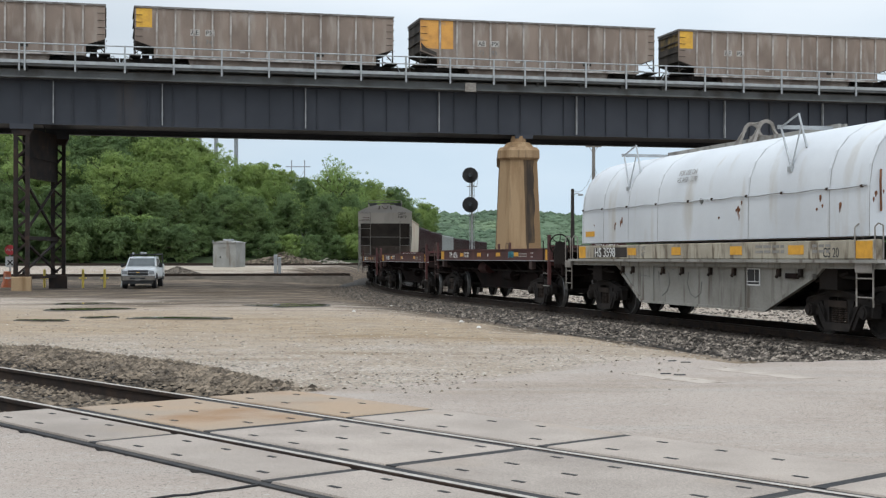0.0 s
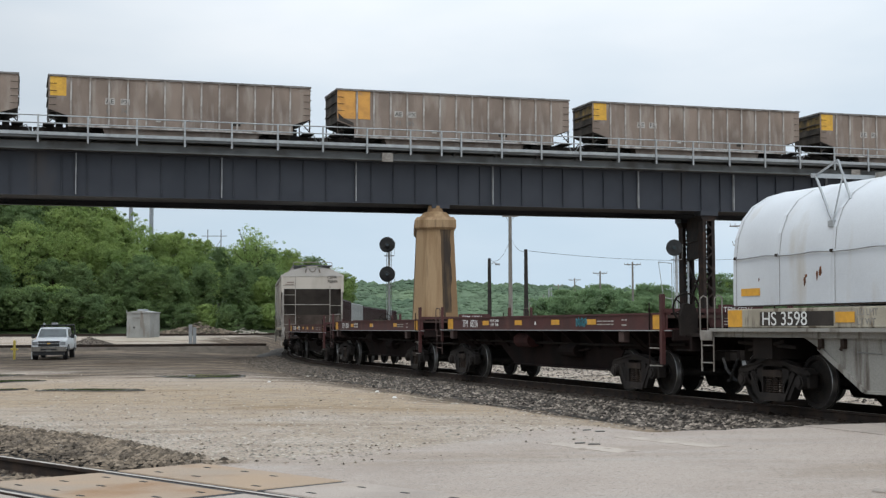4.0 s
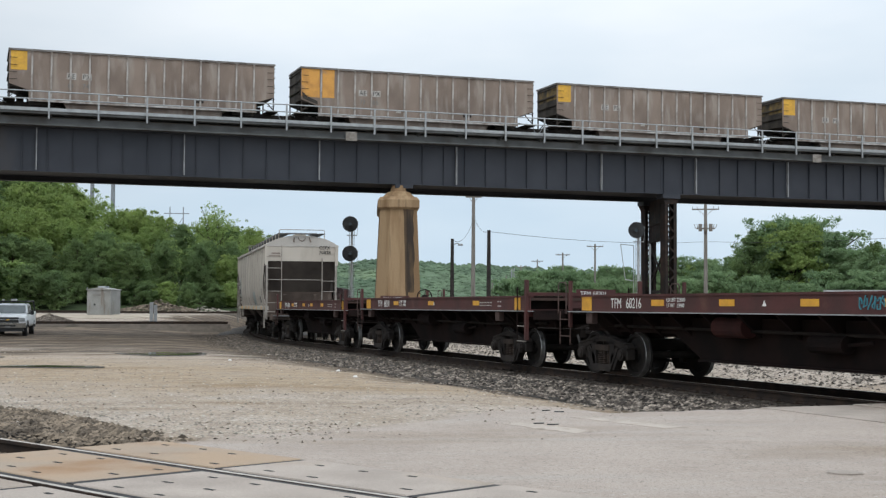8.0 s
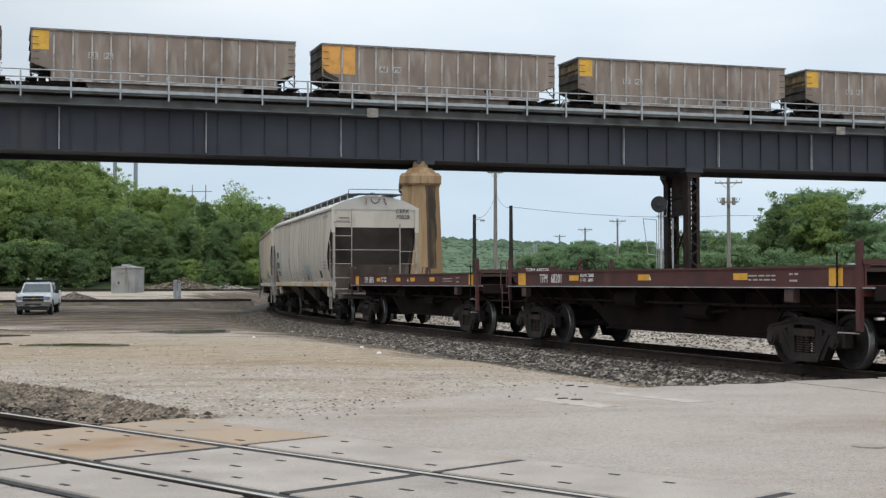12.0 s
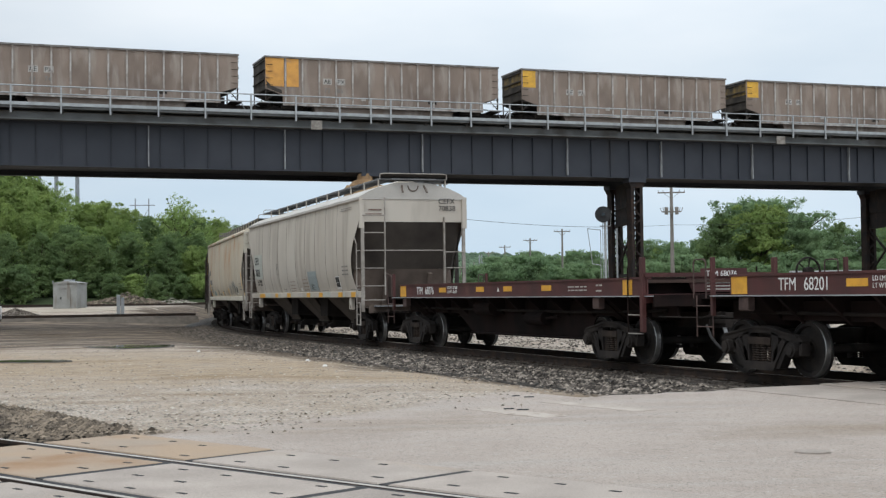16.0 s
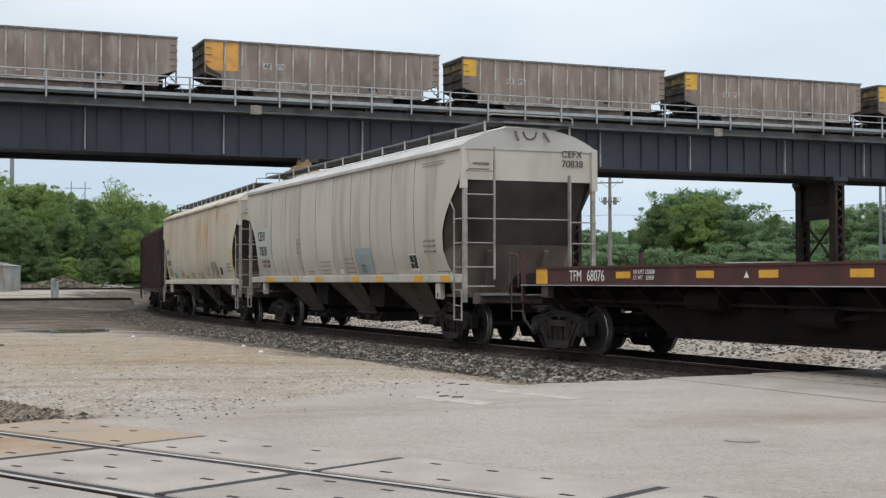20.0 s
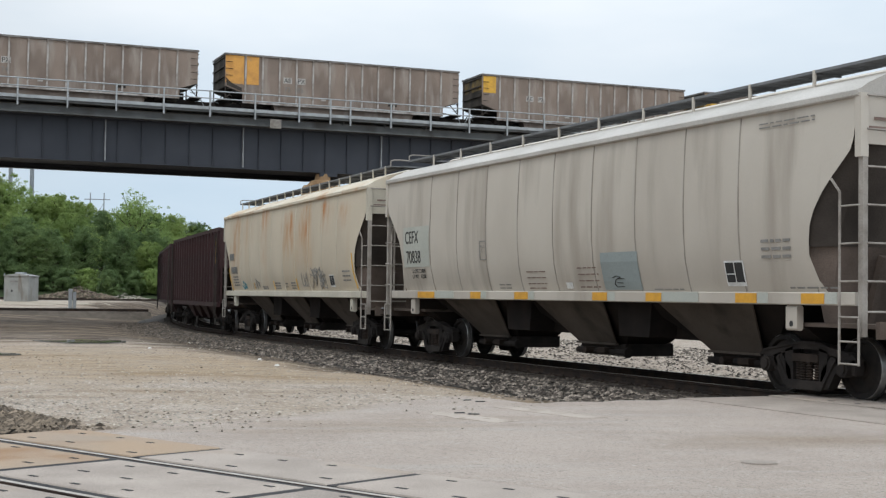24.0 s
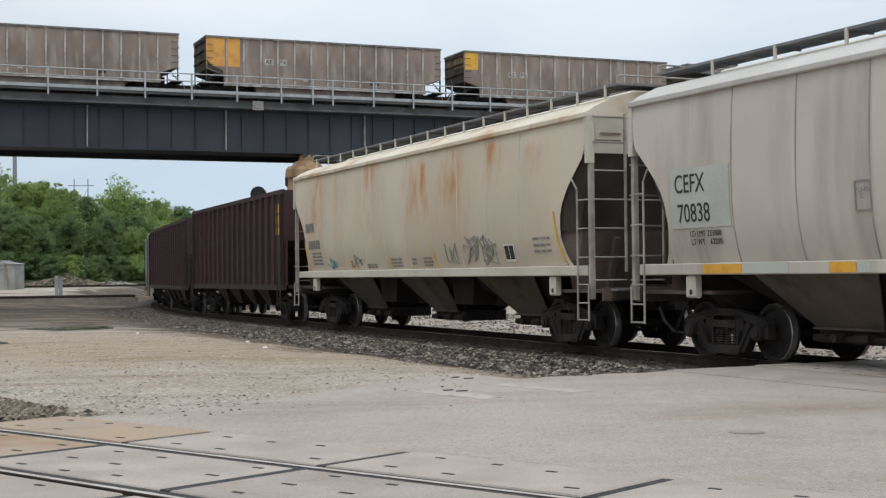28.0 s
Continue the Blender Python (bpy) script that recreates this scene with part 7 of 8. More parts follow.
    chalk = ([(-2.35, 1.16), (-2.15, 1.18), (-1.95, 1.05), (-1.9, 0.85), (-2.05, 0.65), (-2.3, 0.55)], [(-1.75, 1.15), (-1.3, 1.16), (-1.25, 1.1)], [(-0.95, 1.1), (-1.0, 0.85), (-0.85, 0.62), (-0.6, 0.55), (-0.35, 0.66), (-0.3, 0.9)], [(-2.5, 1.1), (-2.48, 0.9)], [(-3.6, 1.0), (-3.0, 0.98)])
    for line in chalk:
        part("drawn_mark", Shape().path([(px, -1.362, pz) for px, pz in line], 0.013, 4), M["graffiti"], c)
    part("trough_floor", Shape().box(-7.15, 6.4, -1.36, 1.36, 1.30, 1.36).box(-3.4, 2.6, -1.3, 1.3, 0.40, 0.46), M["coil_grey"], c)
    part("centre_sill", Shape().box(-8.5, 6.7, -0.3, 0.3, 0.75, 1.2), M["flat_dark"], c)
    for sx, edge, tr, s0, s1 in ((-1, -8.6, -6.35, -8.06, -7.58), (1, 6.75, 4.6, 5.82, 6.38)):
        part("end_platform", Shape().box(*sorted((sx * 6.4, edge)), -1.45, 1.45, 1.22, 1.28), M["flat_dark"], c)
        part("end_sill", Shape().box(*sorted((edge, edge - sx * 0.08)), -1.45, 1.45, 0.95, 1.24), M["flat_grime_shade"], c)
        coupler(c, edge - sx * 0.1, sx)
        freight_truck(c, tr)
        part("body_bolster", Shape().box(tr - 0.3, tr + 0.3, -1.3, 1.3, 0.84, 1.28), M["flat_dark"], c)
        for x in (s0 - 0.02, s1 + 0.02):
            part("grab_rail", Shape().path([(x, -1.52, 1.22), (x, -1.52, 1.93), (x + 0.03, -1.47, 1.99), (x + 0.06, -1.40, 1.95), (x + 0.06, -1.40, 1.28)], 0.013, 6), M["dirty_steel"], c)
        part("sill_step", ladder_shape(s0 + 0.03, s1 - 0.03, -1.52, 0.58, 1.22, 2, 0.014, 0.016), M["dirty_steel"], c)
        part("step_plate", Shape().box(s0 + 0.03, s1 - 0.03, -1.55, -1.51, 1.15, 1.34, 0.012), M["dirty_steel"], c)
        if sx < 0:
            brake_wheel(c, edge - 0.10, -1.46, 1.77, 1.22, 0.28)
            part("brake_gear", Shape().loft([[(x, -1.46 + y, z) for y, z in ((-0.17, 1.24), (0.17, 1.24), (0.19, 1.62), (0.12, 1.84), (-0.12, 1.84), (-0.19, 1.62))] for x in (edge - 0.07, edge + 0.02)]), M["flat_dark"], c)
        part("brake_rod", Shape().rod((tr - 0.9, -1.2, 1.12), (tr + 0.9, -1.2, 1.05), 0.035, 6).rod((tr - 0.5, -1.25, 0.98), (tr + 0.6, -1.25, 1.15), 0.03, 6), M["flat_dark"], c)
    Y = -1.5
    for x0, x1 in ((-7.13, -6.67), (-3.95, -3.46), (-1.51, -1.05), (1.25, 1.75), (3.55, 4.1), (5.78, 6.3)):
        part("reflector", Shape().box(x0, x1, Y - 0.006, Y, 1.47 if abs(x0) < 5 else 1.40, 1.64 if abs(x0) < 5 else 1.70), M["yellow2"], c, "yellow reflective panel")
    part("number_board", Shape().box(-6.1, -4.0, Y - 0.004, Y, 1.42, 1.66), M["coal_dark"], c)
    lettering("reporting_mark", "HS 3598", 0.33, M["white"], c, on_side(-6.05, Y - 0.006, 1.43), "white painted car mark", 1.18)
    lettering("class_mark", "CS 20", 0.24, M["black"], c, on_side(4.75, Y - 0.002, 1.42), "", 0.9)
    lettering("hood_note", "FOR USE ON\nHS 3450 - 3599", 0.17, M["grey_mark"], c, Matrix.Translation((-1.4, -1.37, 3.22)) @ Euler((radians(70), 0, 0)).to_matrix().to_4x4(), "", 0.9)
    lettering("load_limit", "LD LMT\nLT WT", 0.15, M["grey_mark"], c, on_side(-3.4, Y - 0.002, 1.58))
    bars(c, "stencil_mark", M["grey_mark"], 2.3, 3.4, Y - 0.001, (1.60, 1.50), 0.05)
    bars(c, "stencil_mark", M["grey_mark"], 4.4, 5.0, Y - 0.001, (1.60, 1.50), 0.05)
    box = part("data_panel", Shape().box(1.72, 2.24, -1.375, -1.365, 0.86, 1.20), M["white"], c, "black and white data panel")
    part("data_field", Shape().box(1.75, 2.02, -1.382, -1.375, 0.95, 1.18).box(2.05, 2.21, -1.382, -1.375, 0.95, 1.18).box(1.75, 2.21, -1.382, -1.375, 0.89, 0.93), M["black"], box)
    part("hood_tag", Shape().box(-6.73, -6.15, -1.475, -1.46, 1.95, 2.08), M["yellow2"], c, "small yellow tag")
    rg = random.Random(31)
    for x, z, n_ in ((-4.85, 2.16, 3), (-4.4, 2.28, 4), (1.45, 2.42, 4), (1.6, 2.5, 2), (4.55, 2.35, 3), (5.2, 2.3, 2), (0.8, 2.2, 1), (6.4, 2.4, 3), (-6.1, 2.3, 1)):
        for k_ in range(n_):
            dx, dz, w, h_ = rg.gauss(0, 0.07), rg.gauss(0, 0.07), rg.uniform(0.012, 0.04), rg.uniform(0.03, 0.11)
            spot = Shape().prism([(x + dx - w, z + dz), (x + dx - 0.3 * w, z + dz - h_), (x + dx + w, z + dz - 0.2 * h_), (x + dx + 0.6 * w, z + dz + 0.5 * h_), (x + dx - 0.5 * w, z + dz + 0.4 * h_)], -1.468, -1.455)
            part("rust_patch", spot, M["rust"], hood, "rust spot on the hood")
    return c


def ribbed_hopper(skin, label, middle, top=4.1, turning=False, yellow=False, L=7.55):
    """An open-topped hopper with vertical side ribs."""
    c = thing("open_hopper", label, "railway car", None, "open hoppers")
    FRONT[c] = (middle, L - 1.65)
    W = 1.55
    out = [(-L, top), (-L, 1.2), (L, 1.2), (L, top)]
    for sy in (-1, 1):
        part("side_panel", Shape().prism(out, sy * (W - 0.05), sy * W), skin, c)
        part("side_sill", Shape().box(-L, L, *sorted((sy * (W - 0.06), sy * (W + 0.05))), 1.04, 1.22), skin, c)
        part("top_rail", Shape().box(-L - 0.03, L + 0.03, *sorted((sy * (W - 0.04), sy * (W + 0.07))), top - 0.12, top + 0.02), skin, c)
        rib = Shape().box(-0.06, 0.06, *sorted((sy * W, sy * (W + 0.1))), 1.22, top - 0.12).mesh("side_rib", skin)
        for x in np.linspace(-L + 0.15, L - 0.15, 18):
            share("side_rib", rib, c, pose(float(x), 0, 0))
    for sx in (-1, 1):
        part("end_panel", Shape().box(*sorted((sx * (L - 0.06), sx * L)), -W + 0.05, W - 0.05, 2.6, top), skin, c)
        part("slope_sheet", Shape().bar((sx * (L - 0.03), 0, 2.62), (sx * (L - 2.6), 0, 1.3), 2 * W - 0.15, 0.05), M["coal_dark"], c)
        part("end_platform", Shape().box(*sorted((sx * (L - 0.3), sx * (L + 0.25))), -1.4, 1.4, 1.1, 1.2), M["coal_dark"], c)
        part("corner_post", Shape().box(*sorted((sx * (L - 0.1), sx * L)), -W + 0.0, -W + 0.12, 1.2, 2.65), skin, c)
        part("ladder", ladder_shape(*sorted((sx * (L - 0.4), sx * (L - 0.02))), -W - 0.13, 0.6, top - 0.2, 9), M["coal_dark"], c)
        coupler(c, sx * (L + 0.2), sx)
        freight_truck(c, sx * (L - 1.65), turning)
    for xc in (-3.4, -1.15, 1.15, 3.4):
        part("hopper_bay", Shape().loft([[(xc - 1.1, -1.4, 1.3), (xc + 1.1, -1.4, 1.3), (xc + 1.1, 1.4, 1.3), (xc - 1.1, 1.4, 1.3)], [(xc - 0.3, -1.0, 0.5), (xc + 0.3, -1.0, 0.5), (xc + 0.3, 1.0, 0.5), (xc - 0.3, 1.0, 0.5)]]), skin if skin is M["maroon"] else M["hop_bay"], c)
    part("centre_sill", Shape().box(-L, L, -0.3, 0.3, 0.78, 1.15), M["flat_dark"], c)
    if yellow:
        for x in (L - 0.60, L - 0.31):
            for z in (3.08, 3.42, 3.76):
                part("reflector", Shape().box(x, x + 0.2, -W - 0.112, -W - 0.104, z - 0.3, z), M["yellow"], c, "yellow end panel")
    return c


def build_train():
    coil_car(4.4)
    for number, mid in (("68216", 20.02), ("68201", 36.2), ("68076", 52.38)):
        flat_car(number, mid)
    covered_hopper("grey", 71.47)
    covered_hopper("cream", 90.5)
    ribbed_hopper(M["maroon"], "dark maroon ribbed open hopper with a yellow end panel", 108.4, 4.18, True, True)
    ribbed_hopper(M["maroon"], "long dark maroon open hopper far down the curved track", 126.15, 4.12, L=8.5)
    ribbed_hopper(M["silver"], "weathered silver hopper far down the curved track", 143.9, 4.0)
    ribbed_hopper(M["maroon"], "dark maroon ribbed open hopper far down the curved track", 160.7, 3.9)
    ribbed_hopper(M["maroon"], "dark maroon ribbed open hopper far down the curved track", 177.5, 3.9)
    ribbed_hopper(M["maroon"], "dark maroon ribbed open hopper at the far end of the train", 194.3, 3.9)


build_train()


def car_pose(middle, half, t):
    """A car on the curved track with its trucks on the line."""
    s = middle - rolled(t)
    xa, ya, _ = line_at(s - half)
    xb, yb, _ = line_at(s + half)
    return Matrix.Translation(((xa + xb) / 2, (ya + yb) / 2, line_z(s))) @ Euler((0, 0, math.atan2(ya - yb, xa - xb))).to_matrix().to_4x4()

# ================================================================ beyond the yard: far tracks, signals, poles
def place(az, d, z=None):
    """A point at an azimuth (degrees clockwise from +y) and distance from the crossing, on the ground unless z is given."""
    x, y = d * math.sin(radians(az)), d * math.cos(radians(az))
    return x, y, ground_z(x, y) if z is None else z


def far_track(name, label, a, b, top):
    """A straight track seen from afar."""
    t = thing(name, label, "railway track", kind="structure")
    a, b = Vector((*a, top)), Vector((*b, top))
    d = (b - a).normalized()
    n_ = Vector((-d.y, d.x, 0))
    for o in (-0.75, 0.75):
        part("rail", Shape().bar(a + n_ * o - Vector((0, 0, 0.08)), b + n_ * o - Vector((0, 0, 0.08)), 0.07, 0.17), M["rail_rust"], t)
    part("ballast_bed", Shape().loft([[p + n_ * o + Vector((0, 0, z)) for o, z in ((-3.2, -1.1), (-1.6, -0.17), (1.6, -0.17), (3.2, -1.1))] for p in (a, b)]), M["track_dirt"], t)
    return t


far_track("yard_track", "rusty yard track crossing behind the parked pickup", (-75, 84.0), (-6.1, 99.7), 0.26)
far_track("far_main_track", "far straight main track below the wooded bank", (-130, 112.0), (40, 152.0), 0.80)
far_track("far_second_track", "second far main track below the wooded bank", (-130, 117.0), (40, 157.0), 0.83)
flat_patch("dirt_pad", "pale dirt pad round the equipment cabinet", "dirt pad", -15.8, 109.5, 4.8, 4.6, M["tan_dirt"], 0.03, 0.2, 4)


def searchlight_signal(az, d, heads, mast_top, with_frame):
    x, y, z = place(az, d)
    s = thing("railway_signal", "black round searchlight signal heads on a silver mast" if len(heads) > 1 else "single black round searchlight signal beside a silver mast", "railway signal", Matrix.Translation((x, y, z)) @ Euler((0, 0, -radians(az))).to_matrix().to_4x4(), "railway signals")
    part("mast", Shape().rod((0, 0, -0.1), (0, 0, mast_top - z), 0.085, 12), M["silver_paint"], s)
    part("base", Shape().box(-0.3, 0.3, -0.3, 0.3, -0.2, 0.5, 0.04), M["silver_paint"], s)
    for hz in heads:
        k_ = hz - z
        head = part("signal_head", Shape().disc((-0.12, -0.32, k_), (0, 1, 0), 0.53, 0.03, 32), M["signal_black"], s, "round black backing disc")
        part("hood", Shape().rod((-0.12, -0.33, k_), (-0.12, -0.72, k_ - 0.03), 0.15, 16), M["plastic"], head)
        part("lens", Shape().disc((-0.12, -0.735, k_ - 0.03), (0, 1, 0), 0.11, 0.01, 16), M["glass"], head)
        part("lamp_case", Shape().box(-0.3, 0.06, -0.3, 0.0, k_ - 0.25, k_ + 0.3, 0.04), M["signal_black"], head)
    lad = Shape()
    for i in range(int((heads[0] - z) / 0.35)):
        lad.rod((-0.16, 0.32, 0.3 + i * 0.35), (0.16, 0.32, 0.3 + i * 0.35), 0.014, 5)
    for xx in (-0.16, 0.16):
        lad.rod((xx, 0.32, 0.1), (xx, 0.32, heads[0] - z + 0.4), 0.02, 5)
    part("ladder", lad, M["silver_paint"], s)
    for hz in heads:
        part("platform", Shape().box(-0.35, 0.35, 0.05, 0.55, hz - z - 0.75, hz - z - 0.71).path([(0.35, 0.5, hz - z - 0.72), (0.42, 0.5, hz - z + 0.25), (0.0, 0.5, hz - z + 0.25)], 0.016, 5), M["silver_paint"], s)
    if with_frame:
        fr = Shape().path([(-0.3, 0.3, 0.4), (-0.3, 0.3, 5.8), (-1.15, 0.3, 5.9), (-0.85, 0.3, 3.6), (-0.3, 0.3, 3.5)], 0.025, 5).rod((0.75, 0.4, 0), (0.75, 0.4, 5.9), 0.06, 8)
        part("side_frame", fr, M["silver_paint"], s)


searchlight_signal(1.66, 93, (6.99, 4.99), 7.1, False)
searchlight_signal(13.62, 89.5, (6.45,), 6.1, True)


def power_pole(az, d, top, mat, r=0.15, arms=(), gear=False, lamp=False, name="utility_pole", label="tall wooden utility pole with cross-arms"):
    x, y, z = place(az, d)
    p = thing(name, label, "utility pole", Matrix.Translation((x, y, z)) @ Euler((0, 0, -radians(az))).to_matrix().to_4x4(), "poles beyond the bridge")
    H = top - z
    part("post", Shape().rod((0, 0, -0.5), (0, 0, H), r * 1.2, 10, r * 0.8), mat, p)
    for az_, w in arms:
        arm = part("cross_arm", Shape().box(-w / 2, w / 2, -0.06, 0.06, H - az_ - 0.07, H - az_ + 0.07).bar((-w * 0.3, 0, H - az_), (0, 0, H - az_ - 0.7), 0.04, 0.04).bar((w * 0.3, 0, H - az_), (0, 0, H - az_ - 0.7), 0.04, 0.04), M["wood_pole"], p)
        for k_ in (-0.48, -0.3, 0.3, 0.48):
            part("insulator", Shape().rod((w * k_, 0, H - az_ + 0.07), (w * k_, 0, H - az_ + 0.3), 0.05, 6, 0.03), M["galv"], arm)
    if gear:
        g = Shape()
        for k_ in (-0.55, 0.0, 0.55):
            g.rod((k_, -0.3, H - 3.0), (k_, -0.3, H - 2.2), 0.2, 10)
        g.box(-1.0, 1.0, -0.12, 0.0, H - 2.75, H - 2.6)
        for k_ in (-1.05, -0.8, 0.8, 1.05):
            g.bar((k_, 0, H - 2.7), (k_ * 1.15, 0, H - 2.2), 0.06, 0.06)
        part("transformer_rack", g, M["wood_pole"], p, "three grey transformers on a rack")
    if lamp:
        part("lamp_arm", Shape().path([(0, 0, H - 0.5), (0.35, 0, H - 0.35), (0.6, 0, H - 0.4)], 0.035, 6).box(0.45, 0.85, -0.12, 0.12, H - 0.55, H - 0.4, 0.03), M["galv"], p)
    return p


power_pole(6.75, 140, 13.2, M["wood_pole"], 0.2, ((0.5, 1.6),), False, False, "utility_pole", "grey wooden utility pole behind the pier")
power_pole(5.87, 110, 6.9, M["black_pole"], 0.16, (), False, True, "utility_pole", "short dark pole with a small lamp arm")
power_pole(7.40, 110, 7.6, M["black_pole"], 0.17, (), False, False, "utility_pole", "dark stub pole carrying a wire")
power_pole(16.36, 150, 12.7, M["wood_pole"], 0.2, ((0.6, 2.9),), True, False, "utility_pole", "tall wooden utility pole with transformers")
for az, d, top in ((8.75, 350, 12.1), (9.43, 300, 11.9), (10.49, 250, 11.4), (11.83, 220, 11.6)):
    power_pole(az, d, top, M["wood_pole"], 0.17, ((0.4, 2.6),), False, False, "utility_pole", "far wooden utility pole with one cross-arm")
for az, d, top in ((8.13, 340, 9.2), (7.55, 350, 8.6)):
    power_pole(az, d, top, M["wood_pole"], 0.15, (), False, False, "utility_pole", "far pale wooden post before the trees")
for az, d, top in ((8.36, 400, 12.6), (8.46, 400, 12.8)):
    power_pole(az, d, top, M["steel_pole"], 0.22, (), False, False, "steel_pole", "far grey steel post above the trees")
for az, d, top in ((-8.13, 260, 30.0), (-9.62, 262, 30.0), (-8.95, 262, 29.0)):
    power_pole(az, d, top, M["steel_pole"], 0.42, (), False, False, "steel_pole", "tall grey steel pole above the wooded bank")
x, y, z = place(-5.57, 400)
tower = thing("transmission_tower", "small far transmission tower above the trees", "pylon", pose(x, y, 1.2))
for dx in (-1.9, 1.9):
    part("leg", Shape().rod((dx, 0, -0.5), (dx, 0, 28.5), 0.16, 6), M["steel_pole"], tower)
part("cross_beam", Shape().bar((-3.6, 0, 26.6), (3.6, 0, 26.6), 0.22, 0.22).bar((-1.9, 0, 25.6), (0, 0, 22.5), 0.14, 0.14).bar((1.9, 0, 25.6), (0, 0, 22.5), 0.14, 0.14), M["steel_pole"], tower)
x, y, z = place(27.15, 118)
lamp_mast = thing("lamp_mast", "grey steel lamp mast near the yard trees", "lamp mast", pose(x, y, z))
part("post", Shape().rod((0, 0, -0.3), (0, 0, 10.5), 0.16, 10, 0.1), M["steel_pole"], lamp_mast)
part("post", Shape().rod((0.75, 0.4, -0.3), (0.75, 0.4, 10.3), 0.1, 8), M["steel_pole"], lamp_mast)
part("arm", Shape().path([(0, 0, 10.4), (-0.8, 0, 10.6), (-1.5, 0, 10.2), (-1.6, 0, 9.4)], 0.05, 6), M["wire"], lamp_mast)


def wire(name, label, a, b, sag):
    a, b = Vector(a), Vector(b)
    pts = [a.lerp(b, i / 14) - Vector((0, 0, sag * 4 * (i / 14) * (1 - i / 14))) for i in range(15)]
    ring = [(0.017, 0), (0, 0.017), (-0.017, 0), (0, -0.017)]
    side = (b - a).cross(Vector((0, 0, 1))).normalized()
    tagged(part(name, Shape().loft([[p + side * q + Vector((0, 0, h)) for q, h in ring] for p in pts]), M["wire"]), label, "wire")


wire("overhead_wire", "thin black overhead wire between poles", (*place(7.40, 110)[:2], 7.5), (*place(16.36, 150)[:2], 8.6), 0.45)
wire("overhead_wire", "thin black overhead wire between poles", (*place(16.36, 150)[:2], 8.6), (*place(30, 150)[:2], 10.5), 0.8)
wire("overhead_wire", "thin black wire from the lamp pole", (*place(5.87, 110)[:2], 6.8), (*place(6.75, 140)[:2], 10.4), 0.9)
wire("overhead_wire", "thin black guy wire at the stub pole", (*place(7.40, 110)[:2], 7.5), (*place(6.75, 140)[:2], 10.8), 0.6)

# ================================================================ the yard's small things
x, y, z = place(-8.4, 112)
hut = thing("equipment_cabinet", "grey steel signal equipment cabinet with a low gable roof", "cabinet", Matrix.Translation((x, y, 0.62)) @ Euler((0, 0, radians(-14))).to_matrix().to_4x4())
part("body", Shape().box(-1.08, 0.88, -0.9, 1.1, -0.2, 1.97), M["grey_box"], hut)
part("roof", Shape().prism([(-1.14, 1.97), (-1.14, 2.03), (-0.1, 2.17), (0.94, 2.03), (0.94, 1.97)], -0.97, 1.17), M["grey_box"], hut)
part("roof_vent", Shape().box(-0.45, 0.2, -0.3, 0.4, 2.12, 2.28, 0.03), M["galv"], hut)
dr = part("door", Shape().box(-0.55, 0.35, -0.93, -0.9, 0.0, 1.75), M["grey_box"], hut)
part("handle", Shape().box(-0.48, -0.38, -0.98, -0.93, 0.75, 0.9), M["plastic"], dr)
part("label_plate", Shape().box(-0.6, 0.05, -0.935, -0.93, 1.5, 1.62), M["grey_mark"], dr)
part("lifting_eye", Shape().rod((-1.08, -0.9, 1.97), (-1.08, -0.9, 2.2), 0.03, 5), M["galv"], hut)
part("lifting_eye", Shape().rod((0.88, -0.9, 1.97), (0.88, -0.9, 2.2), 0.03, 5), M["galv"], hut)
x, y, z = place(-6.47, 101)
jb = thing("junction_box", "small grey twin junction posts on the dirt", "junction box", pose(x, y, 0.18, 0, 0, 12))
part("box", Shape().box(-0.22, 0.02, -0.12, 0.12, -0.1, 1.45, 0.02), M["galv"], jb)
part("box", Shape().box(0.08, 0.3, -0.12, 0.12, -0.1, 1.25, 0.02), M["galv"], jb)


def heap(name, label, cx, cy, cz, rx, ry, hgt, mat, n, size, seed, lumps=0.5):
    rg = random.Random(seed)
    pts = []
    for i in range(n):
        a, r = rg.uniform(0, 6.28), rg.random() ** 0.6
        k_ = (1 - r) * hgt * (0.7 + lumps * noise.noise((a, r * 3, seed)))
        pts.append((cx + rx * r * math.cos(a), cy + ry * r * math.sin(a), cz + max(0, k_)))
    return stones(name, label, pts, mat, size)


x, y, z = place(-6.0, 128)
heap("rubble_pile", "heap of pale broken rubble below the trees", x - 0.6, y, 0.8, 3.9, 1.6, 1.15, M["stone_brown"], 1000, 0.18, 3)
heap("pale_rubble", "pale broken concrete below the trees", x + 3.6, y, 0.8, 2.4, 1.0, 0.45, M["stone_pale"], 110, 0.17, 4)
x, y, z = place(-10.5, 101)
heap("gravel_heap", "low dark gravel heap beside the pickup", x, y, z - 0.05, 2.1, 1.4, 0.95, M["stone_dark"], 5200, 0.05, 6, 0.1)
for az, d in ((-15.8, 86), (-14.3, 85.5), (-13.45, 85)):
    x, y, z = place(az, d)
    bol = thing("bollard", "yellow painted steel bollard", "bollard", pose(x, y, z), "yellow bollards")
    part("post", Shape().rod((0, 0, -0.2), (0, 0, 1.08), 0.075, 12), M["bollard_yellow"], bol)
    part("cap", Shape().rod((0, 0, 1.08), (0, 0, 1.14), 0.075, 12, 0.04), M["bollard_yellow"], bol)
    part("cross_bar", Shape().box(-0.22, 0.22, -0.03, 0.03, 0.55, 0.64), M["bollard_yellow"], bol)
x, y, z = place(-17.12, 88)
stop = thing("stop_sign", "red stop sign over a white crossing sign on a post", "road sign", pose(x, y, z, 0, 0, 17))
part("post", Shape().box(-0.04, 0.04, 0.0, 0.06, -0.3, 2.55), M["galv"], stop)
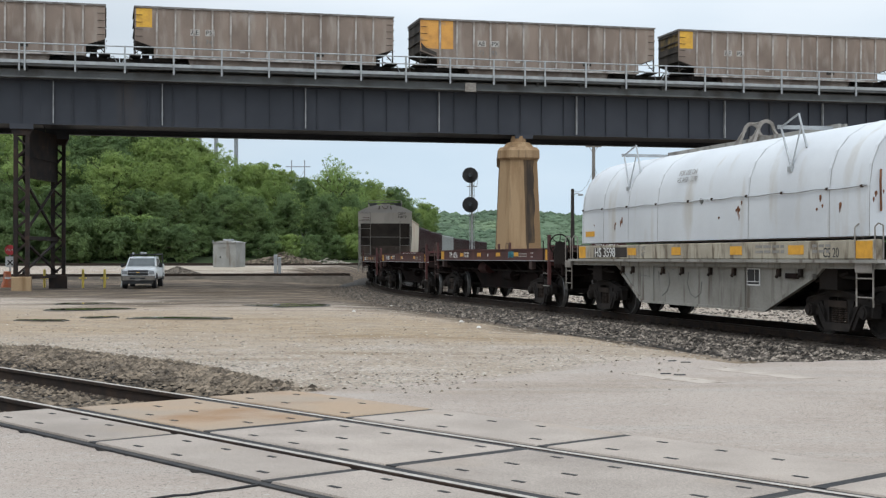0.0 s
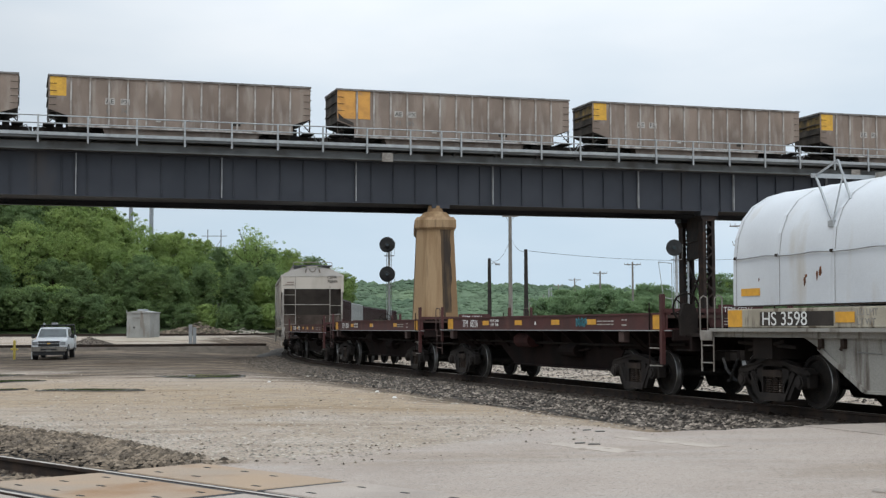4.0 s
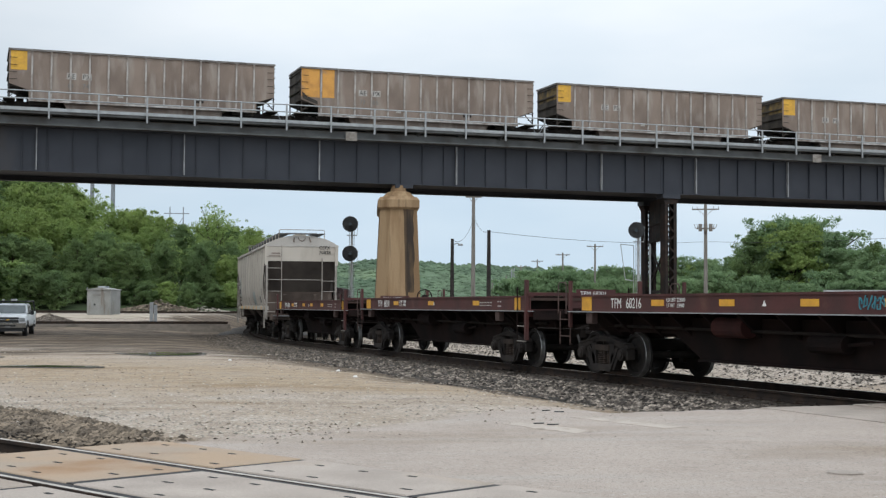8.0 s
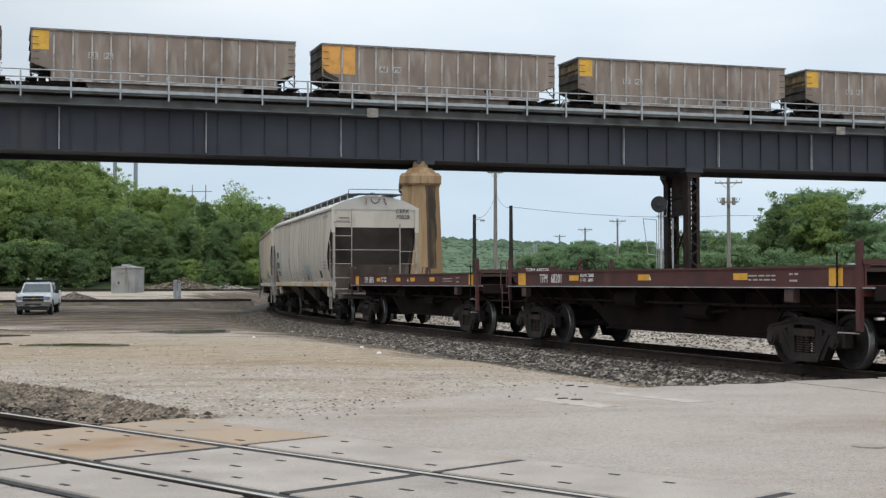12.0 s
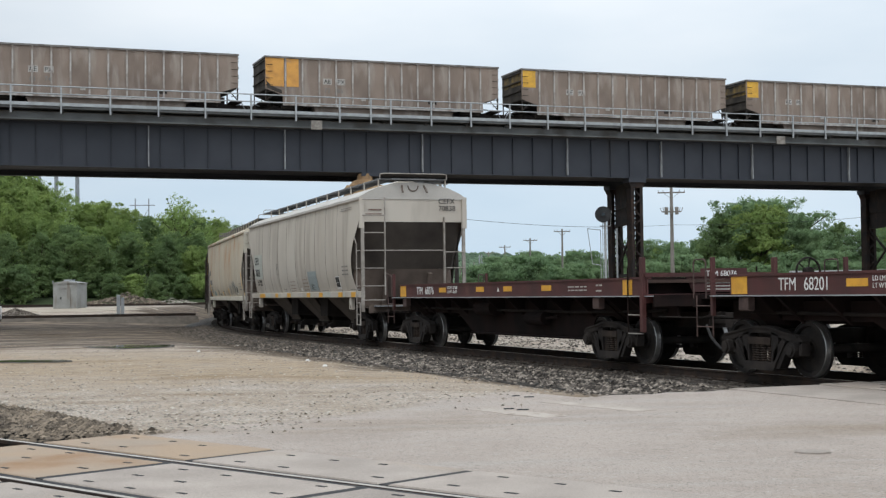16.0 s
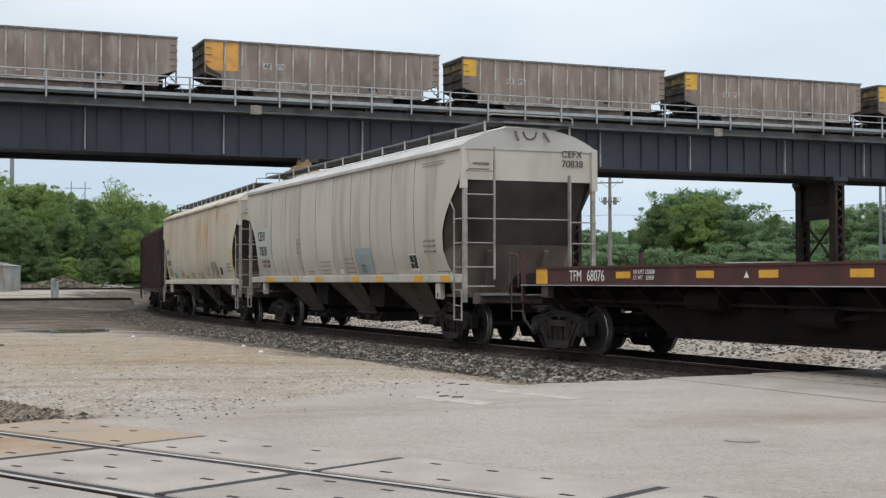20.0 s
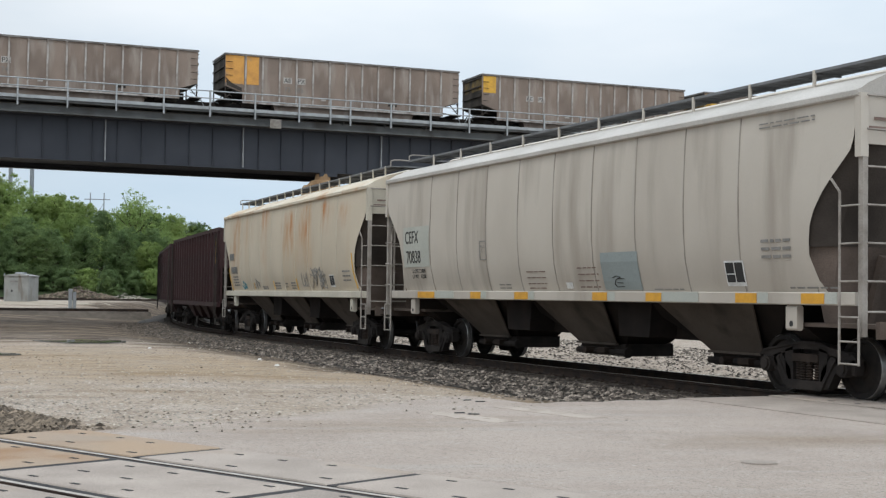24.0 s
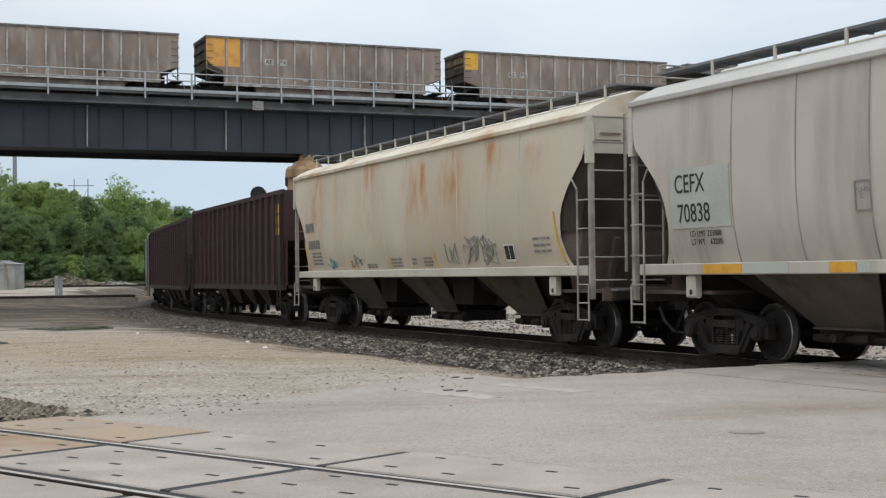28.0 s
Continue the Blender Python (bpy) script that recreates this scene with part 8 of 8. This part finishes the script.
octo = [(0.33 * math.cos(math.pi / 8 + i * math.pi / 4), 2.25 + 0.33 * math.sin(math.pi / 8 + i * math.pi / 4)) for i in range(8)]
pl_ = part("sign_plate", Shape().prism(octo, -0.03, -0.01), M["red_sign"], stop, "red octagonal plate")
lettering("sign_word", "STOP", 0.2, M["white"], pl_, on_side(-0.25, -0.033, 2.18), "", 0.95)
pl2 = part("sign_plate", Shape().box(-0.27, 0.27, -0.03, -0.01, 1.2, 1.85), M["white"], stop, "white plate with a black cross")
part("cross_mark", Shape().bar((-0.15, -0.034, 1.33), (0.15, -0.034, 1.63), 0.07, 0.006, (0, 1, 0)).bar((0.15, -0.034, 1.33), (-0.15, -0.034, 1.63), 0.07, 0.006, (0, 1, 0)), M["black"], pl2)
barrier = thing("traffic_barrier", "faded orange plastic traffic barrier", "barrier", pose(x + 0.2, y - 1.2, z, 0, 0, 25))
part("body", Shape().prism([(-0.35, -0.02), (0.35, -0.02), (0.2, 0.35), (0.16, 0.95), (-0.16, 0.95), (-0.2, 0.35)], -0.4, 0.4), M["safety_orange"], barrier)
part("stripe", Shape().box(-0.19, 0.19, -0.415, -0.40, 0.5, 0.62), M["white"], barrier)
x, y, z = place(-12.75, 86)
mk = thing("marker_post", "short white marker post", "marker post", pose(x, y, z))
part("post", Shape().rod((0, 0, -0.2), (0, 0, 1.15), 0.07, 10), M["white"], mk)


def pickup():
    x, y = -17.75, 84.1
    c = thing("pickup_truck", "white work pickup with a roof rack parked facing the yard", "pickup truck", Matrix.Translation((x, y, full_z(x, y))) @ Euler((0, 0, math.atan2(-0.995, 0.10))).to_matrix().to_4x4())

    # x forward; the body is swept along its length in rounded sections
    def section(px, w, z0, z1, r):
        return [(px, -w + r, z0), (px, w - r, z0), (px, w, z0 + r), (px, w, z1 - 1.6 * r), (px, w - r, z1 - 0.3 * r), (px, w - 2.5 * r, z1), (px, -w + 2.5 * r, z1), (px, -w + r, z1 - 0.3 * r), (px, -w, z1 - 1.6 * r), (px, -w, z0 + r)]
    part("body", Shape().loft([section(2.86, 0.90, 0.62, 1.10, 0.10), section(2.70, 0.98, 0.55, 1.19, 0.10), section(1.15, 1.0, 0.55, 1.27, 0.10), section(-1.5, 1.0, 0.55, 1.24, 0.08)]), M["car_white"], c, "", True)
    part("service_body", Shape().box(-2.85, -1.55, -1.02, 1.02, 0.62, 1.42, 0.04), M["car_white"], c)
    part("bonnet", Shape().loft([[(2.72, -0.72, 1.17), (2.72, 0.72, 1.17), (2.62, 0.62, 1.22), (2.62, -0.62, 1.22)], [(1.15, -0.80, 1.24), (1.15, 0.80, 1.24), (1.15, 0.66, 1.31), (1.15, -0.66, 1.31)]]), M["car_white"], c, "", True)
    cab = ((1.15, 0.93, 1.24), (0.45, 0.80, 1.83), (0.2, 0.76, 1.90), (-1.1, 0.76, 1.91), (-1.35, 0.80, 1.84), (-1.5, 0.93, 1.24))
    part("cab", Shape().loft([[(px, sy * w, pz) for px, w, pz in cab] for sy in (-1, 1)]), M["car_white"], c, "", True)
    part("windshield", Shape().add([(1.08, -0.82, 1.33), (1.08, 0.82, 1.33), (0.52, 0.73, 1.80), (0.52, -0.73, 1.80)], [(0, 1, 2, 3)]), M["windscreen"], c)
    for sy in (-1, 1):
        for x0, x1, x2, x3 in ((0.80, 0.36, -0.30, -0.30), (-0.40, -0.40, -1.12, -1.28)):
            part("side_window", Shape().add([(x0, sy * 0.935, 1.29), (x1, sy * 0.822, 1.78), (x2, sy * 0.822, 1.78), (x3, sy * 0.935, 1.29)], [(0, 1, 2, 3)]), M["glass"], c)
        part("mirror", Shape().box(0.72, 0.86, *sorted((sy * 1.04, sy * 1.24)), 1.25, 1.50, 0.03).rod((0.8, sy * 0.93, 1.32), (0.8, sy * 1.06, 1.34), 0.03, 5), M["plastic"], c)
        part("headlight", Shape().box(2.78, 2.885, *sorted((sy * 0.62, sy * 0.93)), 0.86, 1.06, 0.02), M["lampglass"], c)
        part("tow_hook", Shape().rod((2.92, sy * 0.45, 0.44), (3.0, sy * 0.45, 0.44), 0.03, 6), M["plastic"], c)
        for wx in (1.85, -1.95):
            w = part("wheel", Shape().loft([[(wx + r * math.cos(q * 0.2856), sy * d, 0.40 + r * math.sin(q * 0.2856)) for q in range(22)] for r, d in ((0.34, 0.72), (0.40, 0.75), (0.40, 0.97), (0.34, 1.0))]), M["rubber"], c)
            part("rim", Shape().rod((wx, sy * 0.98, 0.40), (wx, sy * 1.012, 0.40), 0.23, 14), M["chrome"], w)
            part("wheel_arch", Shape().path([(wx + 0.47 * math.cos(a), sy * 1.0, 0.42 + 0.47 * math.sin(a)) for a in np.linspace(0.1, 3.04, 9)], 0.035, 5), M["plastic"], c)
    grille = part("grille", Shape().box(2.84, 2.885, -0.60, 0.60, 0.78, 1.10, 0.02), M["plastic"], c)
    part("grille_bar", Shape().box(2.885, 2.90, -0.60, 0.60, 0.95, 0.975), M["chrome"], grille)
    part("emblem", Shape().box(2.91, 2.92, -0.09, 0.09, 0.93, 0.98), M["yellow"], grille)
    bumper = part("bumper", Shape().loft([[(2.80, -1.0, z), (2.98, -0.85, z), (3.02, 0.0, z), (2.98, 0.85, z), (2.80, 1.0, z)] for z in (0.50, 0.76)]), M["worn_iron"], c, "dull grey steel bumper")
    part("air_intake", Shape().box(2.97, 3.03, -0.45, 0.45, 0.56, 0.66), M["plastic"], bumper)
    part("number_plate", Shape().box(3.03, 3.04, -0.15, 0.15, 0.48, 0.6), M["grey_mark"], bumper)
    part("air_dam", Shape().box(2.72, 2.92, -0.88, 0.88, 0.28, 0.50, 0.03), M["plastic"], c)
    for sy in (-1, 1):
        part("rack_rail", Shape().path([(0.2, sy * 0.7, 1.88), (0.2, sy * 0.7, 2.02), (-2.7, sy * 0.88, 2.06), (-2.75, sy * 0.95, 1.40)], 0.04, 6), M["plastic"], c)
    for xx in (0.2, -0.6, -1.4, -2.7):
        part("rack_bar", Shape().rod((xx, -0.78, 2.03), (xx, 0.78, 2.03), 0.035, 6), M["plastic"], c)
    part("beacon", Shape().box(-0.2, 0.0, -0.18, 0.18, 2.07, 2.18, 0.03), M["white"], c)
    part("beacon", Shape().rod((-0.1, -0.62, 2.04), (-0.1, -0.62, 2.16), 0.07, 8), M["white"], c)


pickup()
x, y, z = place(23.9, 158)
shed = thing("yard_building", "low white yard building among the trees", "building", Matrix.Translation((x, y, 0.9)) @ Euler((0, 0, radians(-22))).to_matrix().to_4x4())
part("wall", Shape().box(-7.5, 9.5, 0, 6, -0.5, 2.45), M["car_white"], shed)
part("roof", Shape().prism([(-7.9, 2.45), (9.9, 2.45), (9.9, 2.62), (-7.9, 2.62)], -0.5, 6.5), M["silver_paint"], shed)
for xx in (-5, -1.5, 2, 5.5):
    part("window", Shape().box(xx, xx + 1.2, -0.04, 0.0, 1.2, 2.0), M["glass"], shed)

for x, y, turn in ((2.82, 16.87, 0.2), (2.97, 16.70, -0.1), (3.28, 19.0, 0.5), (3.42, 18.75, 0.1)):
    scrap = Shape().loft([[(-0.07, -0.02, z), (0.02, -0.025, z), (0.075, -0.008, z), (0.06, 0.02, z), (-0.05, 0.022, z)] for z in (-0.01, 0.012)])
    ob = part("rubber_scrap", scrap, M["plastic"])
    ob.matrix_world = Matrix.Translation((x, y, full_z(x, y))) @ Euler((0, 0, turn)).to_matrix().to_4x4()
    tagged(ob, "small black scrap of rubber lying on the road", "scrap", "rubber scraps")

# ================================================================ woods
def leaf_cloud(shape, rg, centres, per, size, spread, squash=0.75):
    """Clumps of small leaves; each leaf is a folded quad."""
    for cx, cy, cz, r in centres:
        for _ in range(per):
            u, v_ = rg.uniform(-1, 1), rg.uniform(0, 6.283)
            q = math.sqrt(1 - u * u)
            rr = r * spread * rg.random() ** 0.33
            px, py, pz = cx + rr * q * math.cos(v_), cy + rr * q * math.sin(v_), cz + rr * u * squash
            s = size * rg.uniform(0.6, 1.3)
            out_ = Vector((0.5 * q * math.cos(v_) + cx / 3.5, 0.5 * q * math.sin(v_) + cy / 3.5, 0.5 * u + 0.45)).normalized()
            face = (out_ + Vector((rg.gauss(0, 0.4), rg.gauss(0, 0.4), rg.gauss(0, 0.4)))).normalized()
            a = face.cross(Vector((rg.gauss(0, 1), rg.gauss(0, 1), rg.gauss(0, 1)))).normalized()
            b = face.cross(a)
            p = Vector((px, py, pz))
            k_ = len(shape.v)
            shape.v += [tuple(p - a * s), tuple(p - b * s * 0.55 + a * 0.1 * s), tuple(p + a * s), tuple(p + b * s * 0.55 - a * 0.1 * s)]
            shape.f.append((k_, k_ + 1, k_ + 2, k_ + 3))


def make_tree(seed, H, R, mat, label, clumps=58, per=40, leaf=0.25, bare=0.12, name="tree", lobe=1.0):
    rg = random.Random(seed)
    t = thing(name, label, "tree" if name == "tree" else "shrub", None, "trees of the wooded bank")
    wood = Shape()
    lean = Vector((rg.uniform(-0.04, 0.04), rg.uniform(-0.04, 0.04), 1))
    prev, r = Vector((0, 0, -0.4)), 0.035 * H * 0.55 + 0.06
    forks = []
    for i in range(6):
        nxt = Vector((lean.x * H * 0.8 * (i + 1) / 6 + rg.uniform(-0.15, 0.15), lean.y * H * 0.8 * (i + 1) / 6 + rg.uniform(-0.15, 0.15), H * 0.85 * (i + 1) / 6))
        wood.rod(prev, nxt, r, 7, r * 0.78)
        prev, r = nxt, r * 0.78
        if i > 0:
            forks.append((nxt.copy(), r))
    centres, lobes = [], []
    n_l = rg.randint(10, 14)
    for i in range(n_l):
        h_ = bare + (0.90 - bare) * ((i + 0.5) / n_l) ** 0.85
        prof = math.sin(math.pi * min(1.0, max(0.1, (h_ - bare * 0.5) / (1.1 - bare * 0.5)))) ** 0.7
        a, off = i * 2.4 + rg.uniform(-0.6, 0.6), R * prof * rg.uniform(0.35, 0.80)
        lobes.append((lean.x * H * h_ + off * math.cos(a), lean.y * H * h_ + off * math.sin(a), H * h_ * 0.95, R * lobe * rg.uniform(0.24, 0.46) * (0.75 + 0.35 * prof)))
    lobes.append((lean.x * H, lean.y * H, H * 0.88, R * 0.30))
    for i in range(clumps):
        lx, ly, lz, lr = lobes[i % len(lobes)]
        u, v_ = rg.uniform(-0.6, 1.0), rg.uniform(0, 6.283)
        q, k_ = math.sqrt(1 - u * u), rg.uniform(0.45, 1.10)
        size = R * rg.uniform(0.10, 0.27)
        if rg.random() < 0.16:          # a sprig that stands out of the crown
            k_, size = 1.08 + rg.uniform(0.05, 0.40) / lobe ** 2, R * rg.uniform(0.05, 0.09)
        centres.append((lx + lr * k_ * q * math.cos(v_), ly + lr * k_ * q * math.sin(v_), min(H, lz + lr * k_ * u * 1.35), size))
    for c_ in centres[::9]:
        f, fr = min(forks, key=lambda q: abs(q[0].z - c_[2] * 0.75))
        wood.rod(f, (c_[0], c_[1], c_[2]), fr * 0.6, 5, 0.03)
    part("trunk", wood, M["bark"], t)
    crown = Shape()
    leaf_cloud(crown, rg, centres, per, leaf, 1.0)
    me = bpy.data.meshes.new("crown")
    me.from_pydata(crown.v, [], crown.f)
    me.materials.append(mat)
    ob = new("crown", me)
    ob.parent = t
    return t


TREES = [(make_tree(11, 10.0, 3.5, M["leaf"], "broad green tree on the wooded bank", 470, 62, 0.125, lobe=1.35), 10.0),
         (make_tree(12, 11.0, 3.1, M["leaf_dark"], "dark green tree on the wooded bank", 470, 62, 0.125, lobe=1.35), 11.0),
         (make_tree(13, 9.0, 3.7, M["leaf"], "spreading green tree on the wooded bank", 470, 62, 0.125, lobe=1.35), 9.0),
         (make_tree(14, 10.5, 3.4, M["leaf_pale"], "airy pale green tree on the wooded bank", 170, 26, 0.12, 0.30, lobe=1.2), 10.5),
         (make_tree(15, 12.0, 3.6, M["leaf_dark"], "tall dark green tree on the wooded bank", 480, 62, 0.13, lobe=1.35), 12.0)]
YARD_TREES = [(make_tree(31, 10.0, 3.8, M["leaf_yard"], "broad green tree at the end of the yard", 540, 70, 0.12, lobe=1.7), 10.0),
              (make_tree(32, 9.0, 3.4, M["leaf_yard"], "round green tree at the end of the yard", 520, 66, 0.12, lobe=1.7), 9.0)]
YARD_SHRUBS = [(make_tree(23, 4.2, 2.6, M["leaf_yard"], "haze-paled green scrub at the end of the yard", 200, 56, 0.115, 0.02, "shrub", 1.4), 4.2)]
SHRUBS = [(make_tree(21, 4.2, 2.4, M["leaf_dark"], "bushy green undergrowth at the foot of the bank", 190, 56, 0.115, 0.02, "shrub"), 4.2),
          (make_tree(22, 3.6, 2.6, M["leaf_pale"], "bright green brambles at the foot of the bank", 190, 56, 0.115, 0.02, "shrub"), 3.6)]
used = set()


def plant(kind, az, d, top_el, base=None, rg=random):
    """One tree at an azimuth and distance, tall enough for its crown to reach an elevation angle."""
    src, H = kind
    x, y, z = place(az, d)
    z = wood_z(x, y) if base is None else base
    want = 1.42 + d * math.tan(radians(top_el)) - z
    k_ = min(1.6, max(0.55, want / H))
    m = Matrix.Translation((x, y, z - 0.1)) @ Euler((0, 0, rg.uniform(0, 6.28))).to_matrix().to_4x4() @ Matrix.Diagonal((k_ * rg.uniform(0.9, 1.12), k_ * rg.uniform(0.9, 1.12), k_, 1))
    if src in used:
        return copy_thing(src, m @ Matrix.Diagonal((1 / src.scale.x, 1 / src.scale.y, 1 / src.scale.z, 1)))
    used.add(src)
    src.matrix_world = m
    return src


def wood_z(x, y):
    """The bank under the woods rises away from the tracks."""
    d = math.hypot(x, y)
    az = math.degrees(math.atan2(x, y))
    rise = float(np.interp(az, (-60, -9, -3, 2, 12, 60), (1.0, 1.0, 0.6, 0.15, 0.05, 0.05)))
    return ground_z(x, y) + rise * float(np.interp(d, (146, 160, 185, 230, 320), (0, 2.0, 5.0, 10.0, 12.0)))


def bank():
    s = Shape()
    azs, ds = np.linspace(-50, 14, 80), (147, 152, 158, 165, 173, 182, 195, 210, 230, 260, 330)
    for d in ds:
        for az in azs:
            x, y, _ = place(az, d)
            s.v.append((x, y, wood_z(x, y) + (0.25 * noise.noise((x * 0.2, y * 0.2, 0)) if d > 147 else -0.1)))
    n = len(azs)
    for j in range(len(ds) - 1):
        for i in range(n - 1):
            s.f.append((j * n + i, j * n + i + 1, (j + 1) * n + i + 1, (j + 1) * n + i))
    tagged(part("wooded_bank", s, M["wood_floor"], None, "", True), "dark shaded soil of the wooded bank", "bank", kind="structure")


bank()
rt = random.Random(77)
SKY_AZ = (-30, -18, -12, -9.7, -8.8, -8.1, -7.5, -6.75, -6.1, -5.4, -5.0, -4.1, -3.2, -2.5, -1.9, -1.0, -0.2)
SKY_EL = (6.4, 6.3, 6.1, 5.05, 4.55, 3.9, 3.7, 4.1, 3.55, 3.25, 3.4, 3.4, 3.55, 3.4, 2.95, 2.75, 2.3)


def skyline(az):
    return float(np.interp(az, SKY_AZ, SKY_EL))


for d, step_, frac, kinds in ((150, 0.85, 0.27, SHRUBS), (154, 1.25, 0.52, TREES), (160, 1.25, 0.70, TREES), (168, 1.2, 0.86, TREES), (178, 0.75, 1.03, TREES)):
    az = -27.0
    while az < -0.3 - (178 - d) * 0.02:
        k_ = rt.choice(kinds)
        # the bank's shaded foot is painted by choosing the darker leaf copy
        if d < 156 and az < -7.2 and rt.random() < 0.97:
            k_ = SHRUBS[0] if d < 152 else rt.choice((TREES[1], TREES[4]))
        plant(k_, az, d + rt.uniform(-2.5, 2.5), skyline(az) * frac * rt.uniform(0.88, 1.0), None, rt)
        az += step_ * rt.uniform(0.7, 1.3)
for az, el in ((-4.25, 4.15), (-3.75, 3.95)):
    plant(TREES[3], az, 172, el, None, rt)
# trees at the yard's other end
for az, d, el, k_ in ((17.4, 182, 2.1, 0), (18.3, 178, 3.2, 4), (19.1, 180, 3.6, 0), (19.9, 176, 3.45, 2), (20.6, 179, 3.65, 0), (21.3, 181, 3.05, 1),
                      (15.0, 200, 2.1, 1), (15.7, 205, 1.9, 2), (16.6, 200, 2.0, 0), (22.2, 178, 2.3, 1), (23.0, 180, 2.7, 4), (24.0, 176, 2.3, 1), (25.0, 182, 2.75, 2),
                      (26.0, 175, 2.9, 0), (26.8, 180, 2.75, 2), (27.8, 178, 3.0, 1), (28.8, 176, 2.9, 0), (30.0, 180, 3.0, 4), (31.5, 178, 2.8, 2)):
    plant((YARD_TREES + [TREES[0], TREES[2], TREES[1]])[k_], az, d, el, 0.9, rt)
for az in np.arange(8.2, 32, 0.85):
    plant(YARD_SHRUBS[0], float(az), rt.uniform(205, 225) if az < 14.5 else rt.uniform(165, 174), rt.uniform(0.95, 1.5), 0.9, rt)
for az in np.arange(9.0, 15.5, 0.8):
    plant(rt.choice(YARD_TREES), float(az), rt.uniform(285, 320), rt.uniform(1.35, 1.75), 0.9, rt)


def far_hills():
    """Wooded ridges on the horizon, as heaps of treetops."""
    rg = random.Random(9)
    for ridge, (d, azs, els, n) in enumerate(((900, (-14, -2, 0, 1.5, 2.6, 4, 5.3, 7, 9, 11, 14, 20, 34), (2.3, 2.2, 2.1, 2.0, 2.2, 2.1, 2.0, 1.95, 1.85, 1.75, 1.55, 1.4, 1.3), 9500),
                                              (560, (-6, 0, 2, 4, 6, 8, 12, 20, 34), (1.9, 1.55, 1.3, 1.45, 1.25, 1.1, 1.0, 1.0, 1.0), 6500))):
        slope = Shape()
        az_l = np.linspace(azs[0], azs[-1], 120)
        for az in az_l:
            top = 1.42 + d * math.tan(radians(float(np.interp(az, azs, els)))) - d * 0.004
            for k_, dd in ((0.0, -d * 0.16), (0.35, -d * 0.11), (0.7, -d * 0.05), (1.0, 0.0)):
                x, y, _ = place(az, d + dd)
                slope.v.append((x, y, 0.5 + (top - 0.5) * k_))
        for i in range(len(az_l) - 1):
            for j in range(3):
                a = i * 4 + j
                slope.f.append((a, a + 4, a + 5, a + 1))
        tagged(part("far_hillside", slope, M["far_wood"]), "far wooded hillside on the horizon", "hill", kind="structure")
        tops = Shape()
        for _ in range(n):
            az = rg.uniform(azs[0], azs[-1])
            k_ = rg.random() ** 0.6
            dd = -d * 0.16 * (1 - k_)
            top = 1.42 + d * math.tan(radians(float(np.interp(az, azs, els)))) - d * 0.004
            x, y, _ = place(az, d + dd)
            z = 0.5 + (top - 0.5) * k_ + rg.uniform(-1.5, 1.2) * d / 900
            s = d / 900 * rg.uniform(1.5, 3.6)
            c = len(tops.v)
            for rad, low_ in ((1.25, 0.75), (1.05, 0.05)):
                for a in range(6):
                    an, w = a * 1.0472 + rg.uniform(-0.3, 0.3), rg.uniform(0.85, 1.15)
                    tops.v.append((x + s * rad * w * math.cos(an), y + s * rad * w * math.sin(an), z - s * low_ * rg.uniform(0.7, 1.3)))
            tops.v.append((x + rg.uniform(-0.3, 0.3) * s, y, z + s * rg.uniform(0.35, 0.55)))
            tops.f += [(c + a, c + (a + 1) % 6, c + 6 + (a + 1) % 6, c + 6 + a) for a in range(6)]
            tops.f += [(c + 6 + a, c + 6 + (a + 1) % 6, c + 12) for a in range(6)]
        me = bpy.data.meshes.new("far_treetops")
        me.from_pydata(tops.v, [], tops.f)
        me.materials.append(M["far_wood"])
        tagged(new("far_treetops", me), "treetops of far wooded hills", "trees", kind="stuff")


far_hills()


# ================================================================ what moves
def motions():
    times = [0.0, 1.0, 2.0, 3.0, 4.0, 5.0, 6.0, 7.0, 8.0, 9.0, 10.0, 11.0, 12.0, 13.0, 14.0, 15.0, 16.0, 17.0, 18.0, 19.0, 20.0, 21.0, 22.0, 23.0, 24.0, 25.0, 26.0, 27.0, 28.0]
    for car, (middle, half) in FRONT.items():
        walk(car, [(t, car_pose(middle, half, t)) for t in times])
    for wheel, dx in ROLLING:
        walk(wheel, [(i / 5, Matrix.Translation((dx, 0, WHEEL_R)) @ Euler((0, rolled(i / 5) / WHEEL_R, 0)).to_matrix().to_4x4()) for i in range(141)])


motions()
